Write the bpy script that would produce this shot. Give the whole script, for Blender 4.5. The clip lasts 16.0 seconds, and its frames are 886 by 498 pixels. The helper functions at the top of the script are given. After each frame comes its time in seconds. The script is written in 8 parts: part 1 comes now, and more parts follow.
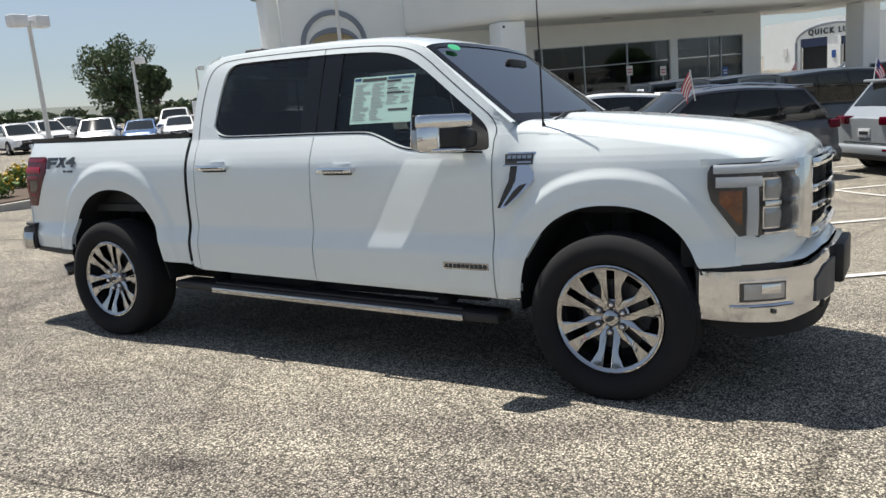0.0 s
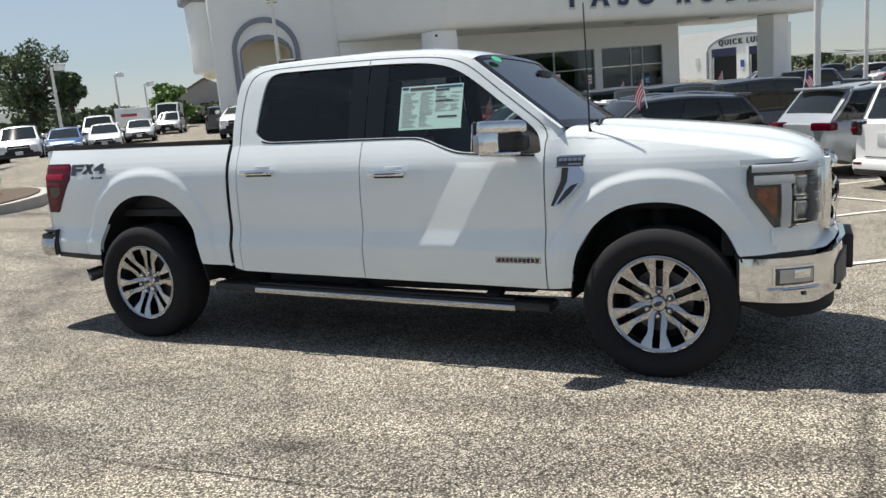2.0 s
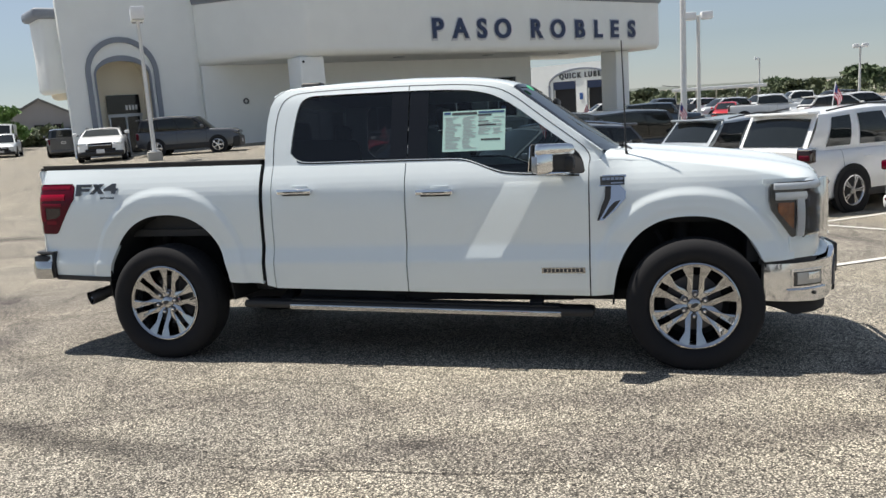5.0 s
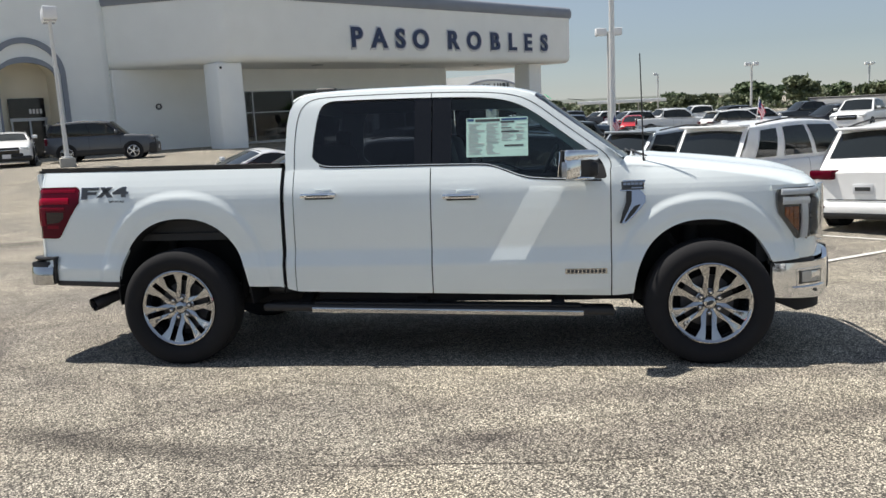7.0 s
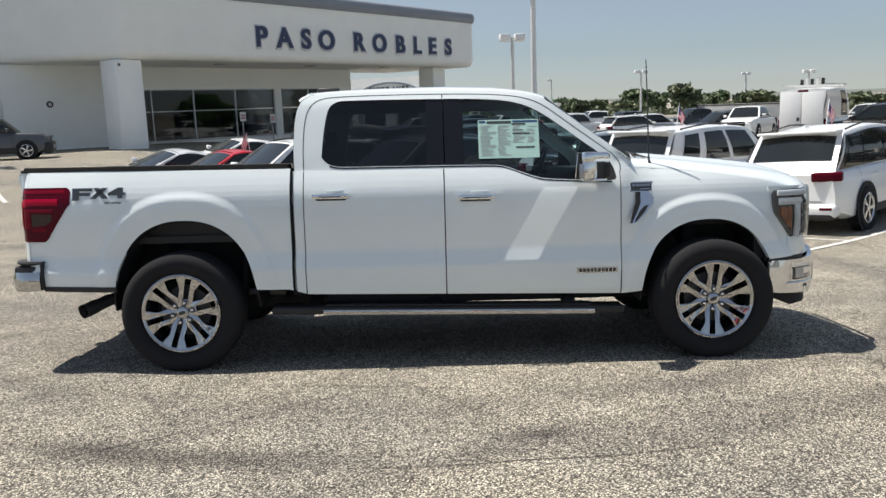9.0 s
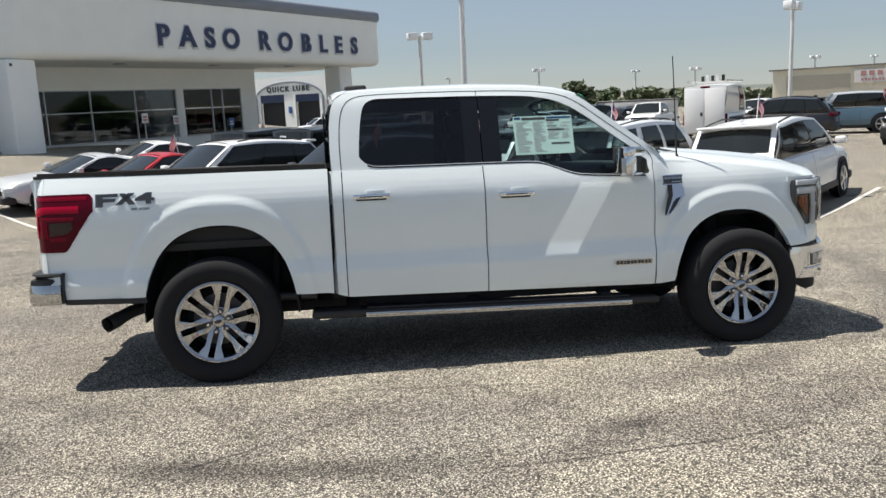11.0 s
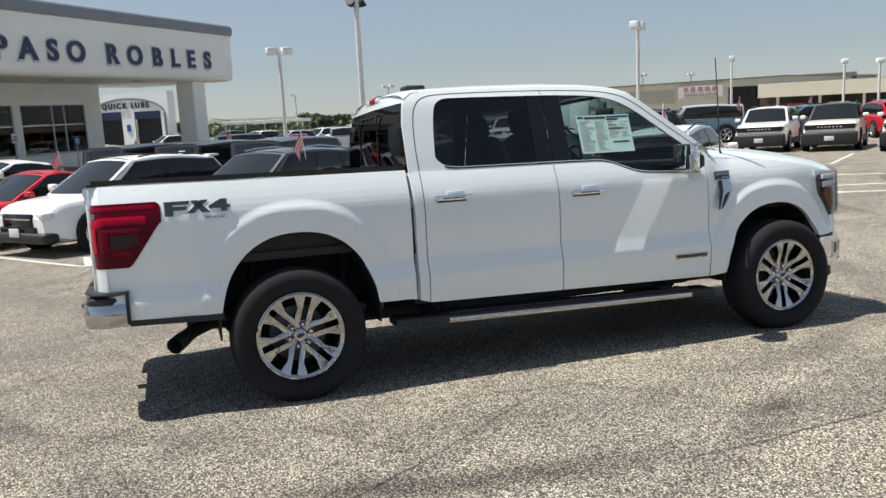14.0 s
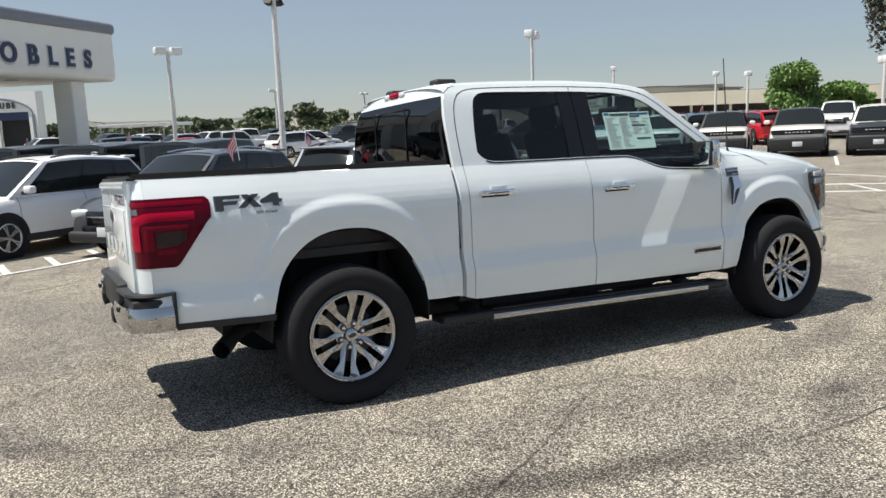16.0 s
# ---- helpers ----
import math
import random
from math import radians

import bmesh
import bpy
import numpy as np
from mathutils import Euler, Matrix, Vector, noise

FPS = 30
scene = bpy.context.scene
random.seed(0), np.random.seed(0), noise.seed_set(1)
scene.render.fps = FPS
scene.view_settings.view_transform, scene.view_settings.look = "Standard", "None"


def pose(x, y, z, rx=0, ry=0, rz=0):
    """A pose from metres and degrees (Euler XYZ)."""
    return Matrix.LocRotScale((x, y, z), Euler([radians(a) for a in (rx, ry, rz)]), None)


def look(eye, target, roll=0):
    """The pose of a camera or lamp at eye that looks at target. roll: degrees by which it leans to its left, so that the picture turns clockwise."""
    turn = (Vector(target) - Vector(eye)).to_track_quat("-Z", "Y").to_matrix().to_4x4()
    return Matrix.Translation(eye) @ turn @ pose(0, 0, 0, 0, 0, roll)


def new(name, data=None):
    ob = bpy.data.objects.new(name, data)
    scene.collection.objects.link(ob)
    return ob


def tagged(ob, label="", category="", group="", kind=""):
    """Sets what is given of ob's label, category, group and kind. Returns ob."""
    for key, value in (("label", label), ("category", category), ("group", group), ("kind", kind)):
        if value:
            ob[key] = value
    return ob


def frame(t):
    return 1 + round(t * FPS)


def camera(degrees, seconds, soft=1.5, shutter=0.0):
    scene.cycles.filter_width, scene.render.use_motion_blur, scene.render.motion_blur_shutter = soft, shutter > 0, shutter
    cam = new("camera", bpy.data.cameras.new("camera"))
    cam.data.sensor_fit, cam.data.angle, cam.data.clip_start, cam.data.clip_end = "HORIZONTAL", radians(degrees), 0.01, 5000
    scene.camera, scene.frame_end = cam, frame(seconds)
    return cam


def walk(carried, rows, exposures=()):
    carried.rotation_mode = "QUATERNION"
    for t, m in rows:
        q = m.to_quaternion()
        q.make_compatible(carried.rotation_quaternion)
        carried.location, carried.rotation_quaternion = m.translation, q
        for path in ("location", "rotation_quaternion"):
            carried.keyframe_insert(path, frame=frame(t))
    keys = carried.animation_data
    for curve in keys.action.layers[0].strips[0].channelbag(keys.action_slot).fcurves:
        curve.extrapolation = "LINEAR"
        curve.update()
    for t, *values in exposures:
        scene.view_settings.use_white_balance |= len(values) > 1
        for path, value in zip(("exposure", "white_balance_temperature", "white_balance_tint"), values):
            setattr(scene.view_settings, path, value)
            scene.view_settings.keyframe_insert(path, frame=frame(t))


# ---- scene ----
cam = camera(57.5, 16.0)
PATH = [
    (0, (3.117, -4.732, 1.367), (2.114, -3.027, 1.072), -2.6),
    (0.5, (2.963, -4.851, 1.375), (2.005, -3.121, 1.074), -2.7),
    (1, (2.841, -5.002, 1.392), (1.922, -3.251, 1.097), -2.7),
    (1.5, (2.74, -5.248, 1.394), (1.875, -3.467, 1.111), -2.6),
    (2, (2.612, -5.396, 1.391), (1.779, -3.6, 1.105), -2.8),
    (2.5, (2.435, -5.497, 1.406), (1.655, -3.675, 1.14), -2.9),
    (3, (2.26, -5.682, 1.401), (1.529, -3.839, 1.137), -2.8),
    (3.5, (2.093, -5.831, 1.398), (1.433, -3.96, 1.142), -2.7),
    (4, (1.896, -5.901, 1.406), (1.299, -4.008, 1.162), -2.5),
    (4.5, (1.708, -6.023, 1.413), (1.173, -4.111, 1.173), -2.4),
    (7, (0.751, -6.442, 1.41), (0.506, -4.47, 1.188), -1.8),
    (7.5, (0.557, -6.448, 1.427), (0.368, -4.469, 1.21), -1.7),
    (8, (0.343, -6.502, 1.432), (0.215, -4.518, 1.216), -1.5),
    (8.5, (0.142, -6.522, 1.421), (0.086, -4.535, 1.201), -1.4),
    (11, (-1.045, -6.416, 1.446), (-0.783, -4.447, 1.212), -2.5),
    (11.5, (-1.309, -6.369, 1.44), (-0.983, -4.409, 1.212), -2.7),
    (12, (-1.552, -6.25, 1.439), (-1.156, -4.302, 1.214), -2.8),
    (12.5, (-1.83, -6.197, 1.44), (-1.38, -4.261, 1.215), -3.1),
    (13, (-2.084, -6.152, 1.423), (-1.575, -4.23, 1.209), -3.2),
    (13.5, (-2.318, -6.03, 1.413), (-1.736, -4.129, 1.199), -3.4),
    (14, (-2.56, -5.943, 1.415), (-1.923, -4.06, 1.202), -3.5),
    (14.5, (-2.809, -5.85, 1.404), (-2.108, -3.989, 1.196), -3.4),
    (15, (-3.022, -5.69, 1.398), (-2.249, -3.857, 1.191), -3.4),
    (15.5, (-3.25, -5.565, 1.405), (-2.41, -3.762, 1.191), -3.4),
    (16, (-3.489, -5.451, 1.4), (-2.585, -3.68, 1.185), -3.3),
]
# The lot falls away from the camera here: the path was taken square to the ground under the pickup.
SLOPE = pose(0, 0, 0, -3.7, 0.6, 0)
walk(cam, [(t, SLOPE @ look(eye, target, roll)) for t, eye, target, roll in PATH])

# ---- light ----
# The sun stands high, behind the pickup's tailgate: shadows fall forward along its length.
SUN = (SLOPE.to_3x3() @ Vector((-0.42, 0.11, 1.0))).normalized()
world = bpy.data.worlds.new("world")
scene.world = world
world.use_nodes = True
sky = world.node_tree.nodes.new("ShaderNodeTexSky")
sky.sky_type = "NISHITA"
sky.sun_disc = False
sky.sun_elevation = math.asin(SUN.z)
sky.sun_rotation = math.atan2(SUN.x, SUN.y)
sky.air_density, sky.dust_density, sky.ozone_density = 1.0, 0.05, 3.0
haze = world.node_tree.nodes.new("ShaderNodeHueSaturation")
haze.inputs["Saturation"].default_value = 0.50
world.node_tree.links.new(sky.outputs[0], haze.inputs["Color"])
world.node_tree.nodes["Background"].inputs["Strength"].default_value = 0.085
tint = world.node_tree.nodes.new("ShaderNodeMix")
tint.data_type, tint.blend_type = "RGBA", "MULTIPLY"
tint.inputs[0].default_value, tint.inputs[7].default_value = 1.0, (0.915, 1.0, 1.09, 1.0)
world.node_tree.links.new(haze.outputs[0], tint.inputs[6])
# summer haze dims the sky smoothly towards the horizon
where = world.node_tree.nodes.new("ShaderNodeTexCoord")
height = world.node_tree.nodes.new("ShaderNodeSeparateXYZ")
world.node_tree.links.new(where.outputs["Generated"], height.inputs[0])
dim = world.node_tree.nodes.new("ShaderNodeMapRange")
dim.interpolation_type = "SMOOTHSTEP"
dim.inputs["From Min"].default_value, dim.inputs["From Max"].default_value = -0.15, 0.75
dim.inputs["To Min"].default_value, dim.inputs["To Max"].default_value = 0.62, 1.0
world.node_tree.links.new(height.outputs["Z"], dim.inputs["Value"])
hazed = world.node_tree.nodes.new("ShaderNodeVectorMath")
hazed.operation = "SCALE"
world.node_tree.links.new(tint.outputs[2], hazed.inputs[0])
world.node_tree.links.new(dim.outputs[0], hazed.inputs["Scale"])
world.node_tree.links.new(hazed.outputs[0], world.node_tree.nodes["Background"].inputs["Color"])
sun = new("sun", bpy.data.lights.new("sun", "SUN"))
sun.data.energy, sun.data.angle, sun.data.color = 5.0, radians(0.5), (1.0, 0.94, 0.85)
sun.matrix_world = look(SUN * 60, (0, 0, 0))
scene.view_settings.exposure = 0.37

# lamp added for sunlight the near door mirror throws down onto the front door
glint = new("mirror_glint_lamp", bpy.data.lights.new("mirror_glint_lamp", "AREA"))
glint.data.shape, glint.data.size, glint.data.size_y = "RECTANGLE", 0.205, 0.150
glint.data.spread, glint.data.energy, glint.data.color = radians(1.2), 0.050, (1.0, 0.95, 0.87)
THROW = Vector((-0.51, 0.22, -0.83)).normalized()
across = Vector((6.57, 1.0, -3.77)).normalized()
upright = (-THROW).cross(across)
start = Vector((0.915, -1.070, 1.385)) + THROW * 0.17
glint.matrix_world = SLOPE @ Matrix(((across.x, upright.x, -THROW.x, start.x), (across.y, upright.y, -THROW.y, start.y), (across.z, upright.z, -THROW.z, start.z), (0, 0, 0, 1)))

# ---- materials ----
def nodes_of(name):
    m = bpy.data.materials.new(name)
    m.use_nodes = True
    t = m.node_tree
    return m, t.nodes, t.links, t.nodes["Principled BSDF"]


def mat(name, col, rough=0.5, metal=0.0, var=0.12, scale=6.0, fine=0.0, fine_scale=120.0, bump=0.0, coat=0.0, each=0.0, ior=1.5):
    """A surface with colour varied at two scales, fine relief, and per-object variation."""
    m, n, l, b = nodes_of(name)
    co = n.new("ShaderNodeTexCoord")
    big = n.new("ShaderNodeTexNoise")
    big.inputs["Scale"].default_value, big.inputs["Detail"].default_value = scale, 5
    l.new(co.outputs["Object"], big.inputs["Vector"])
    small = n.new("ShaderNodeTexNoise")
    small.inputs["Scale"].default_value, small.inputs["Detail"].default_value = fine_scale, 3
    l.new(co.outputs["Object"], small.inputs["Vector"])
    r1 = n.new("ShaderNodeMapRange")
    r1.inputs["To Min"].default_value, r1.inputs["To Max"].default_value = 1 - var, 1 + var
    l.new(big.outputs["Fac"], r1.inputs["Value"])
    r2 = n.new("ShaderNodeMapRange")
    r2.inputs["To Min"].default_value, r2.inputs["To Max"].default_value = 1 - fine, 1 + fine
    l.new(small.outputs["Fac"], r2.inputs["Value"])
    mul = n.new("ShaderNodeMath")
    mul.operation = "MULTIPLY"
    l.new(r1.outputs[0], mul.inputs[0])
    l.new(r2.outputs[0], mul.inputs[1])
    out = mul.outputs[0]
    if each:
        info = n.new("ShaderNodeObjectInfo")
        r3 = n.new("ShaderNodeMapRange")
        r3.inputs["To Min"].default_value, r3.inputs["To Max"].default_value = 1 - each, 1 + each
        l.new(info.outputs["Random"], r3.inputs["Value"])
        mul2 = n.new("ShaderNodeMath")
        mul2.operation = "MULTIPLY"
        l.new(out, mul2.inputs[0])
        l.new(r3.outputs[0], mul2.inputs[1])
        out = mul2.outputs[0]
    sc = n.new("ShaderNodeVectorMath")
    sc.operation = "SCALE"
    sc.inputs[0].default_value = col
    l.new(out, sc.inputs["Scale"])
    l.new(sc.outputs[0], b.inputs["Base Color"])
    b.inputs["Roughness"].default_value, b.inputs["Metallic"].default_value = rough, metal
    b.inputs["Coat Weight"].default_value, b.inputs["Coat Roughness"].default_value = coat, 0.03
    b.inputs["IOR"].default_value = ior
    if bump:
        bp = n.new("ShaderNodeBump")
        bp.inputs["Strength"].default_value, bp.inputs["Distance"].default_value = bump, 0.01
        l.new(small.outputs["Fac"], bp.inputs["Height"])
        l.new(bp.outputs[0], b.inputs["Normal"])
    return m


def glass(name, tint, ior=1.5, shine_col=1.0):
    """A tinted pane: what lies behind shows through the tint, and the surface mirrors by Fresnel."""
    m, n, l, b = nodes_of(name)
    n.remove(b)
    clear = n.new("ShaderNodeBsdfTransparent")
    clear.inputs[0].default_value = (*tint, 1)
    shine = n.new("ShaderNodeBsdfGlossy")
    shine.inputs["Roughness"].default_value = 0.02
    shine.inputs["Color"].default_value = (shine_col, shine_col, shine_col, 1)
    fr = n.new("ShaderNodeFresnel")
    fr.inputs["IOR"].default_value = ior
    mix = n.new("ShaderNodeMixShader")
    l.new(fr.outputs[0], mix.inputs[0])
    l.new(clear.outputs[0], mix.inputs[1])
    l.new(shine.outputs[0], mix.inputs[2])
    l.new(mix.outputs[0], n["Material Output"].inputs["Surface"])
    return m


def asphalt():
    """Worn lot surface: pale aggregate in grey binder, broad stains, sweeping tyre arcs and fine cracks."""
    m, n, l, b = nodes_of("worn_asphalt")
    co = n.new("ShaderNodeTexCoord")

    def noise_tex(scale, detail=4.0, rough=0.55, src=None):
        x = n.new("ShaderNodeTexNoise")
        x.inputs["Scale"].default_value, x.inputs["Detail"].default_value, x.inputs["Roughness"].default_value = scale, detail, rough
        l.new(src or co.outputs["Object"], x.inputs["Vector"])
        return x

    def ramp(src, stops):
        r = n.new("ShaderNodeValToRGB")
        r.color_ramp.elements[0].position, r.color_ramp.elements[0].color = stops[0][0], (*stops[0][1], 1)
        r.color_ramp.elements[1].position, r.color_ramp.elements[1].color = stops[-1][0], (*stops[-1][1], 1)
        for p, c in stops[1:-1]:
            e = r.color_ramp.elements.new(p)
            e.color = (*c, 1)
        l.new(src, r.inputs[0])
        return r

    def mix(kind, fac, a, c):
        x = n.new("ShaderNodeMix")
        x.data_type, x.blend_type = "RGBA", kind
        if isinstance(fac, float):
            x.inputs[0].default_value = fac
        else:
            l.new(fac, x.inputs[0])
        l.new(a, x.inputs[6])
        if isinstance(c, tuple):
            x.inputs[7].default_value = (*c, 1)
        else:
            l.new(c, x.inputs[7])
        return x.outputs[2]

    grit = n.new("ShaderNodeTexVoronoi")
    grit.inputs["Scale"].default_value = 116
    l.new(co.outputs["Object"], grit.inputs["Vector"])
    stone = ramp(grit.outputs["Color"], [(0.15, (0.085, 0.079, 0.071)), (0.48, (0.33, 0.308, 0.262)), (0.80, (0.90, 0.832, 0.70))])
    edge = ramp(grit.outputs["Distance"], [(0.30, (1.08, 1.08, 1.08)), (0.70, (0.16, 0.16, 0.17))])
    col = mix("MULTIPLY", 0.9, stone.outputs[0], edge.outputs[0])
    speck = noise_tex(240, 2)
    col = mix("MULTIPLY", 0.7, col, ramp(speck.outputs[0], [(0.35, (0.45, 0.45, 0.45)), (0.6, (1.25, 1.25, 1.25))]).outputs[0])
    wash = noise_tex(0.55, 5, 0.6)
    col = mix("MULTIPLY", 1.0, col, ramp(wash.outputs[0], [(0.32, (0.78, 0.78, 0.79)), (0.5, (0.96, 0.95, 0.93)), (0.68, (1.12, 1.10, 1.04))]).outputs[0])
    patch = noise_tex(2.6, 4, 0.6)
    col = mix("MULTIPLY", 0.8, col, ramp(patch.outputs[0], [(0.3, (0.78, 0.77, 0.76)), (0.7, (1.1, 1.1, 1.09))]).outputs[0])
    # tyre arcs: rings about far-off centres, broken by noise
    for cx, cy, size, lo, hi, dark in ((-1.5, -9.5, 0.75, 0.47, 0.60, 0.66), (6.0, -13.0, 0.42, 0.44, 0.54, 0.72), (-13.0, 9.0, 0.31, 0.42, 0.53, 0.70), (9.5, 5.0, 0.38, 0.45, 0.55, 0.75)):
        mp = n.new("ShaderNodeMapping")
        mp.inputs["Location"].default_value = (-cx, -cy, 0)
        l.new(co.outputs["Object"], mp.inputs["Vector"])
        wv = n.new("ShaderNodeTexWave")
        wv.wave_type, wv.rings_direction = "RINGS", "Z"
        wv.inputs["Scale"].default_value, wv.inputs["Distortion"].default_value = size * 0.3, 0.9
        wv.inputs["Detail"].default_value, wv.inputs["Detail Scale"].default_value = 3, 1.2
        l.new(mp.outputs[0], wv.inputs["Vector"])
        band = ramp(wv.outputs[0], [(lo, (0, 0, 0)), ((lo + hi) / 2, (1, 1, 1)), (hi, (0, 0, 0))])
        brk = ramp(noise_tex(0.35, 3, 0.5, mp.outputs[0]).outputs[0], [(0.42, (0, 0, 0)), (0.62, (1, 1, 1))])
        both = n.new("ShaderNodeMath")
        both.operation = "MULTIPLY"
        l.new(band.outputs[0], both.inputs[0])
        l.new(brk.outputs[0], both.inputs[1])
        col = mix("MULTIPLY", both.outputs[0], col, (dark, dark, dark))
    # one long sweep of dark tyre wear, fainter ones, darker bands, and two wandering cracks
    def ring(cx, cy, radius, width, dark, near=None, wob=0.25, soft=0.5, least=0.35):
        nonlocal col
        sep = n.new("ShaderNodeSeparateXYZ")
        l.new(co.outputs["Object"], sep.inputs[0])
        flat = n.new("ShaderNodeCombineXYZ")
        l.new(sep.outputs[0], flat.inputs[0])
        l.new(sep.outputs[1], flat.inputs[1])
        dist = n.new("ShaderNodeVectorMath")
        dist.operation = "DISTANCE"
        dist.inputs[1].default_value = (cx, cy, 0)
        l.new(flat.outputs[0], dist.inputs[0])
        sway = noise_tex(1.3, 4, 0.6)
        off = n.new("ShaderNodeMath")
        off.operation = "MULTIPLY_ADD"
        off.inputs[1].default_value, off.inputs[2].default_value = wob, -wob / 2 - radius
        l.new(sway.outputs[0], off.inputs[0])
        add = n.new("ShaderNodeMath")
        l.new(dist.outputs["Value"], add.inputs[0])
        l.new(off.outputs[0], add.inputs[1])
        ab = n.new("ShaderNodeMath")
        ab.operation = "ABSOLUTE"
        l.new(add.outputs[0], ab.inputs[0])
        fade = n.new("ShaderNodeMapRange")
        fade.interpolation_type = "SMOOTHSTEP"
        fade.inputs["From Min"].default_value, fade.inputs["From Max"].default_value = width * (1 - soft) / 2, width * (1 + soft) / 2
        fade.inputs["To Min"].default_value, fade.inputs["To Max"].default_value = 1.0, 0.0
        l.new(ab.outputs[0], fade.inputs["Value"])
        fac = fade.outputs[0]
        keep = []
        if near:
            d2 = n.new("ShaderNodeVectorMath")
            d2.operation = "DISTANCE"
            d2.inputs[1].default_value = (near[0], near[1], 0)
            l.new(flat.outputs[0], d2.inputs[0])
            lim = n.new("ShaderNodeMapRange")
            lim.inputs["From Min"].default_value, lim.inputs["From Max"].default_value = near[2] * (0.8 if width < 0.1 else 0.45), near[2]
            lim.inputs["To Min"].default_value, lim.inputs["To Max"].default_value = 1.0, 0.0
            l.new(d2.outputs["Value"], lim.inputs["Value"])
            keep.append(lim.outputs[0])
        brk = n.new("ShaderNodeMapRange")
        brk.inputs["From Min"].default_value, brk.inputs["From Max"].default_value = 0.36, 0.58
        brk.inputs["To Min"].default_value = least
        l.new(noise_tex(0.8, 3, 0.5).outputs[0], brk.inputs["Value"])
        keep.append(brk.outputs[0])
        for k in keep:
            m2 = n.new("ShaderNodeMath")
            m2.operation = "MULTIPLY"
            l.new(fac, m2.inputs[0])
            l.new(k, m2.inputs[1])
            fac = m2.outputs[0]
        col = mix("MULTIPLY", fac, col, (dark, dark * 0.99, dark * 1.02))

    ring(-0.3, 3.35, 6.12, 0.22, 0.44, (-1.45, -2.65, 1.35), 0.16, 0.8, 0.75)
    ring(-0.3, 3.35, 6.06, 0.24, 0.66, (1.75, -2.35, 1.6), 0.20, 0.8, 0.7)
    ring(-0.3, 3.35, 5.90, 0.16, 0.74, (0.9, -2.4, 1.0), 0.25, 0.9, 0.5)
    ring(-8.7, 7.25, 12.05, 0.20, 0.70, (-1.5, -2.3, 1.1), 0.2, 0.9, 0.6)
    ring(-0.3, 3.35, 5.30, 0.30, 0.74, None, 0.5, 0.9)
    ring(-0.3, 3.35, 6.95, 0.35, 0.72, (-2.0, -3.4, 2.4), 0.5, 0.9)
    ring(-0.3, 3.35, 6.24, 0.020, 0.25, (0.1, -2.9, 1.3), 0.12)
    ring(-8.7, 7.25, 12.0, 0.018, 0.25, (-1.4, -2.25, 1.0), 0.16)
    # long darker strips across the ground beyond the bed
    ring(-15.1, 36.9, 30.0, 0.75, 0.58, (-10.2, 7.4, 6.0), 0.5, 0.8, 0.6)
    ring(-14.0, 36.0, 31.6, 0.45, 0.74, (-10.0, 4.6, 7.0), 0.6, 0.9, 0.4)
    ring(17.0, -15.2, 29.75, 0.06, 0.42, (-4.0, 5.7, 2.6), 0.25, 0.5, 0.6)
    ring(16.0, 34.0, 30.3, 0.30, 0.70, (10.5, 4.2, 6.0), 0.5, 0.9, 0.4)
    # broad band that darkens the ground behind the tail
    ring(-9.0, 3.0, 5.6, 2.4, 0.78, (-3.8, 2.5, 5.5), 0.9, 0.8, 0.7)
    ring(3.0, -7.5, 5.6, 0.22, 0.68, None, 0.4, 0.8)
    ring(-9.0, -4.0, 6.4, 0.28, 0.70, None, 0.6, 0.8)
    ring(18.0, 2.0, 8.0, 0.16, 0.50, None, 0.5, 0.7)
    ring(18.5, 2.5, 9.6, 0.16, 0.55, None, 0.6, 0.7)
    ring(9.0, 15.0, 6.5, 0.18, 0.55, None, 0.6, 0.7)
    ring(-12.0, 12.0, 5.0, 0.20, 0.60, None, 0.6, 0.7)
    # fine cracks
    warp = noise_tex(0.9, 3)
    wc = n.new("ShaderNodeMix")
    wc.data_type = "VECTOR"
    wc.inputs[0].default_value = 0.16
    l.new(co.outputs["Object"], wc.inputs[4])
    l.new(warp.outputs["Color"], wc.inputs[5])
    crack = n.new("ShaderNodeTexVoronoi")
    crack.feature = "DISTANCE_TO_EDGE"
    crack.inputs["Scale"].default_value = 0.085
    l.new(wc.outputs[1], crack.inputs["Vector"])
    line = ramp(crack.outputs["Distance"], [(0.0, (1, 1, 1)), (0.0016, (0, 0, 0))])
    hide = ramp(noise_tex(0.21, 2).outputs[0], [(0.46, (0, 0, 0)), (0.60, (1, 1, 1))])
    faint = n.new("ShaderNodeMath")
    faint.operation = "MULTIPLY"
    l.new(line.outputs[0], faint.inputs[0])
    l.new(hide.outputs[0], faint.inputs[1])
    col = mix("MULTIPLY", faint.outputs[0], col, (0.5, 0.5, 0.5))
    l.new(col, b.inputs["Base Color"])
    b.inputs["Roughness"].default_value = 0.9
    b.inputs["Specular IOR Level"].default_value = 0.25
    bp = n.new("ShaderNodeBump")
    bp.inputs["Strength"].default_value, bp.inputs["Distance"].default_value = 0.55, 0.006
    l.new(grit.outputs["Distance"], bp.inputs["Height"])
    bp.invert = True
    l.new(bp.outputs[0], b.inputs["Normal"])
    return m


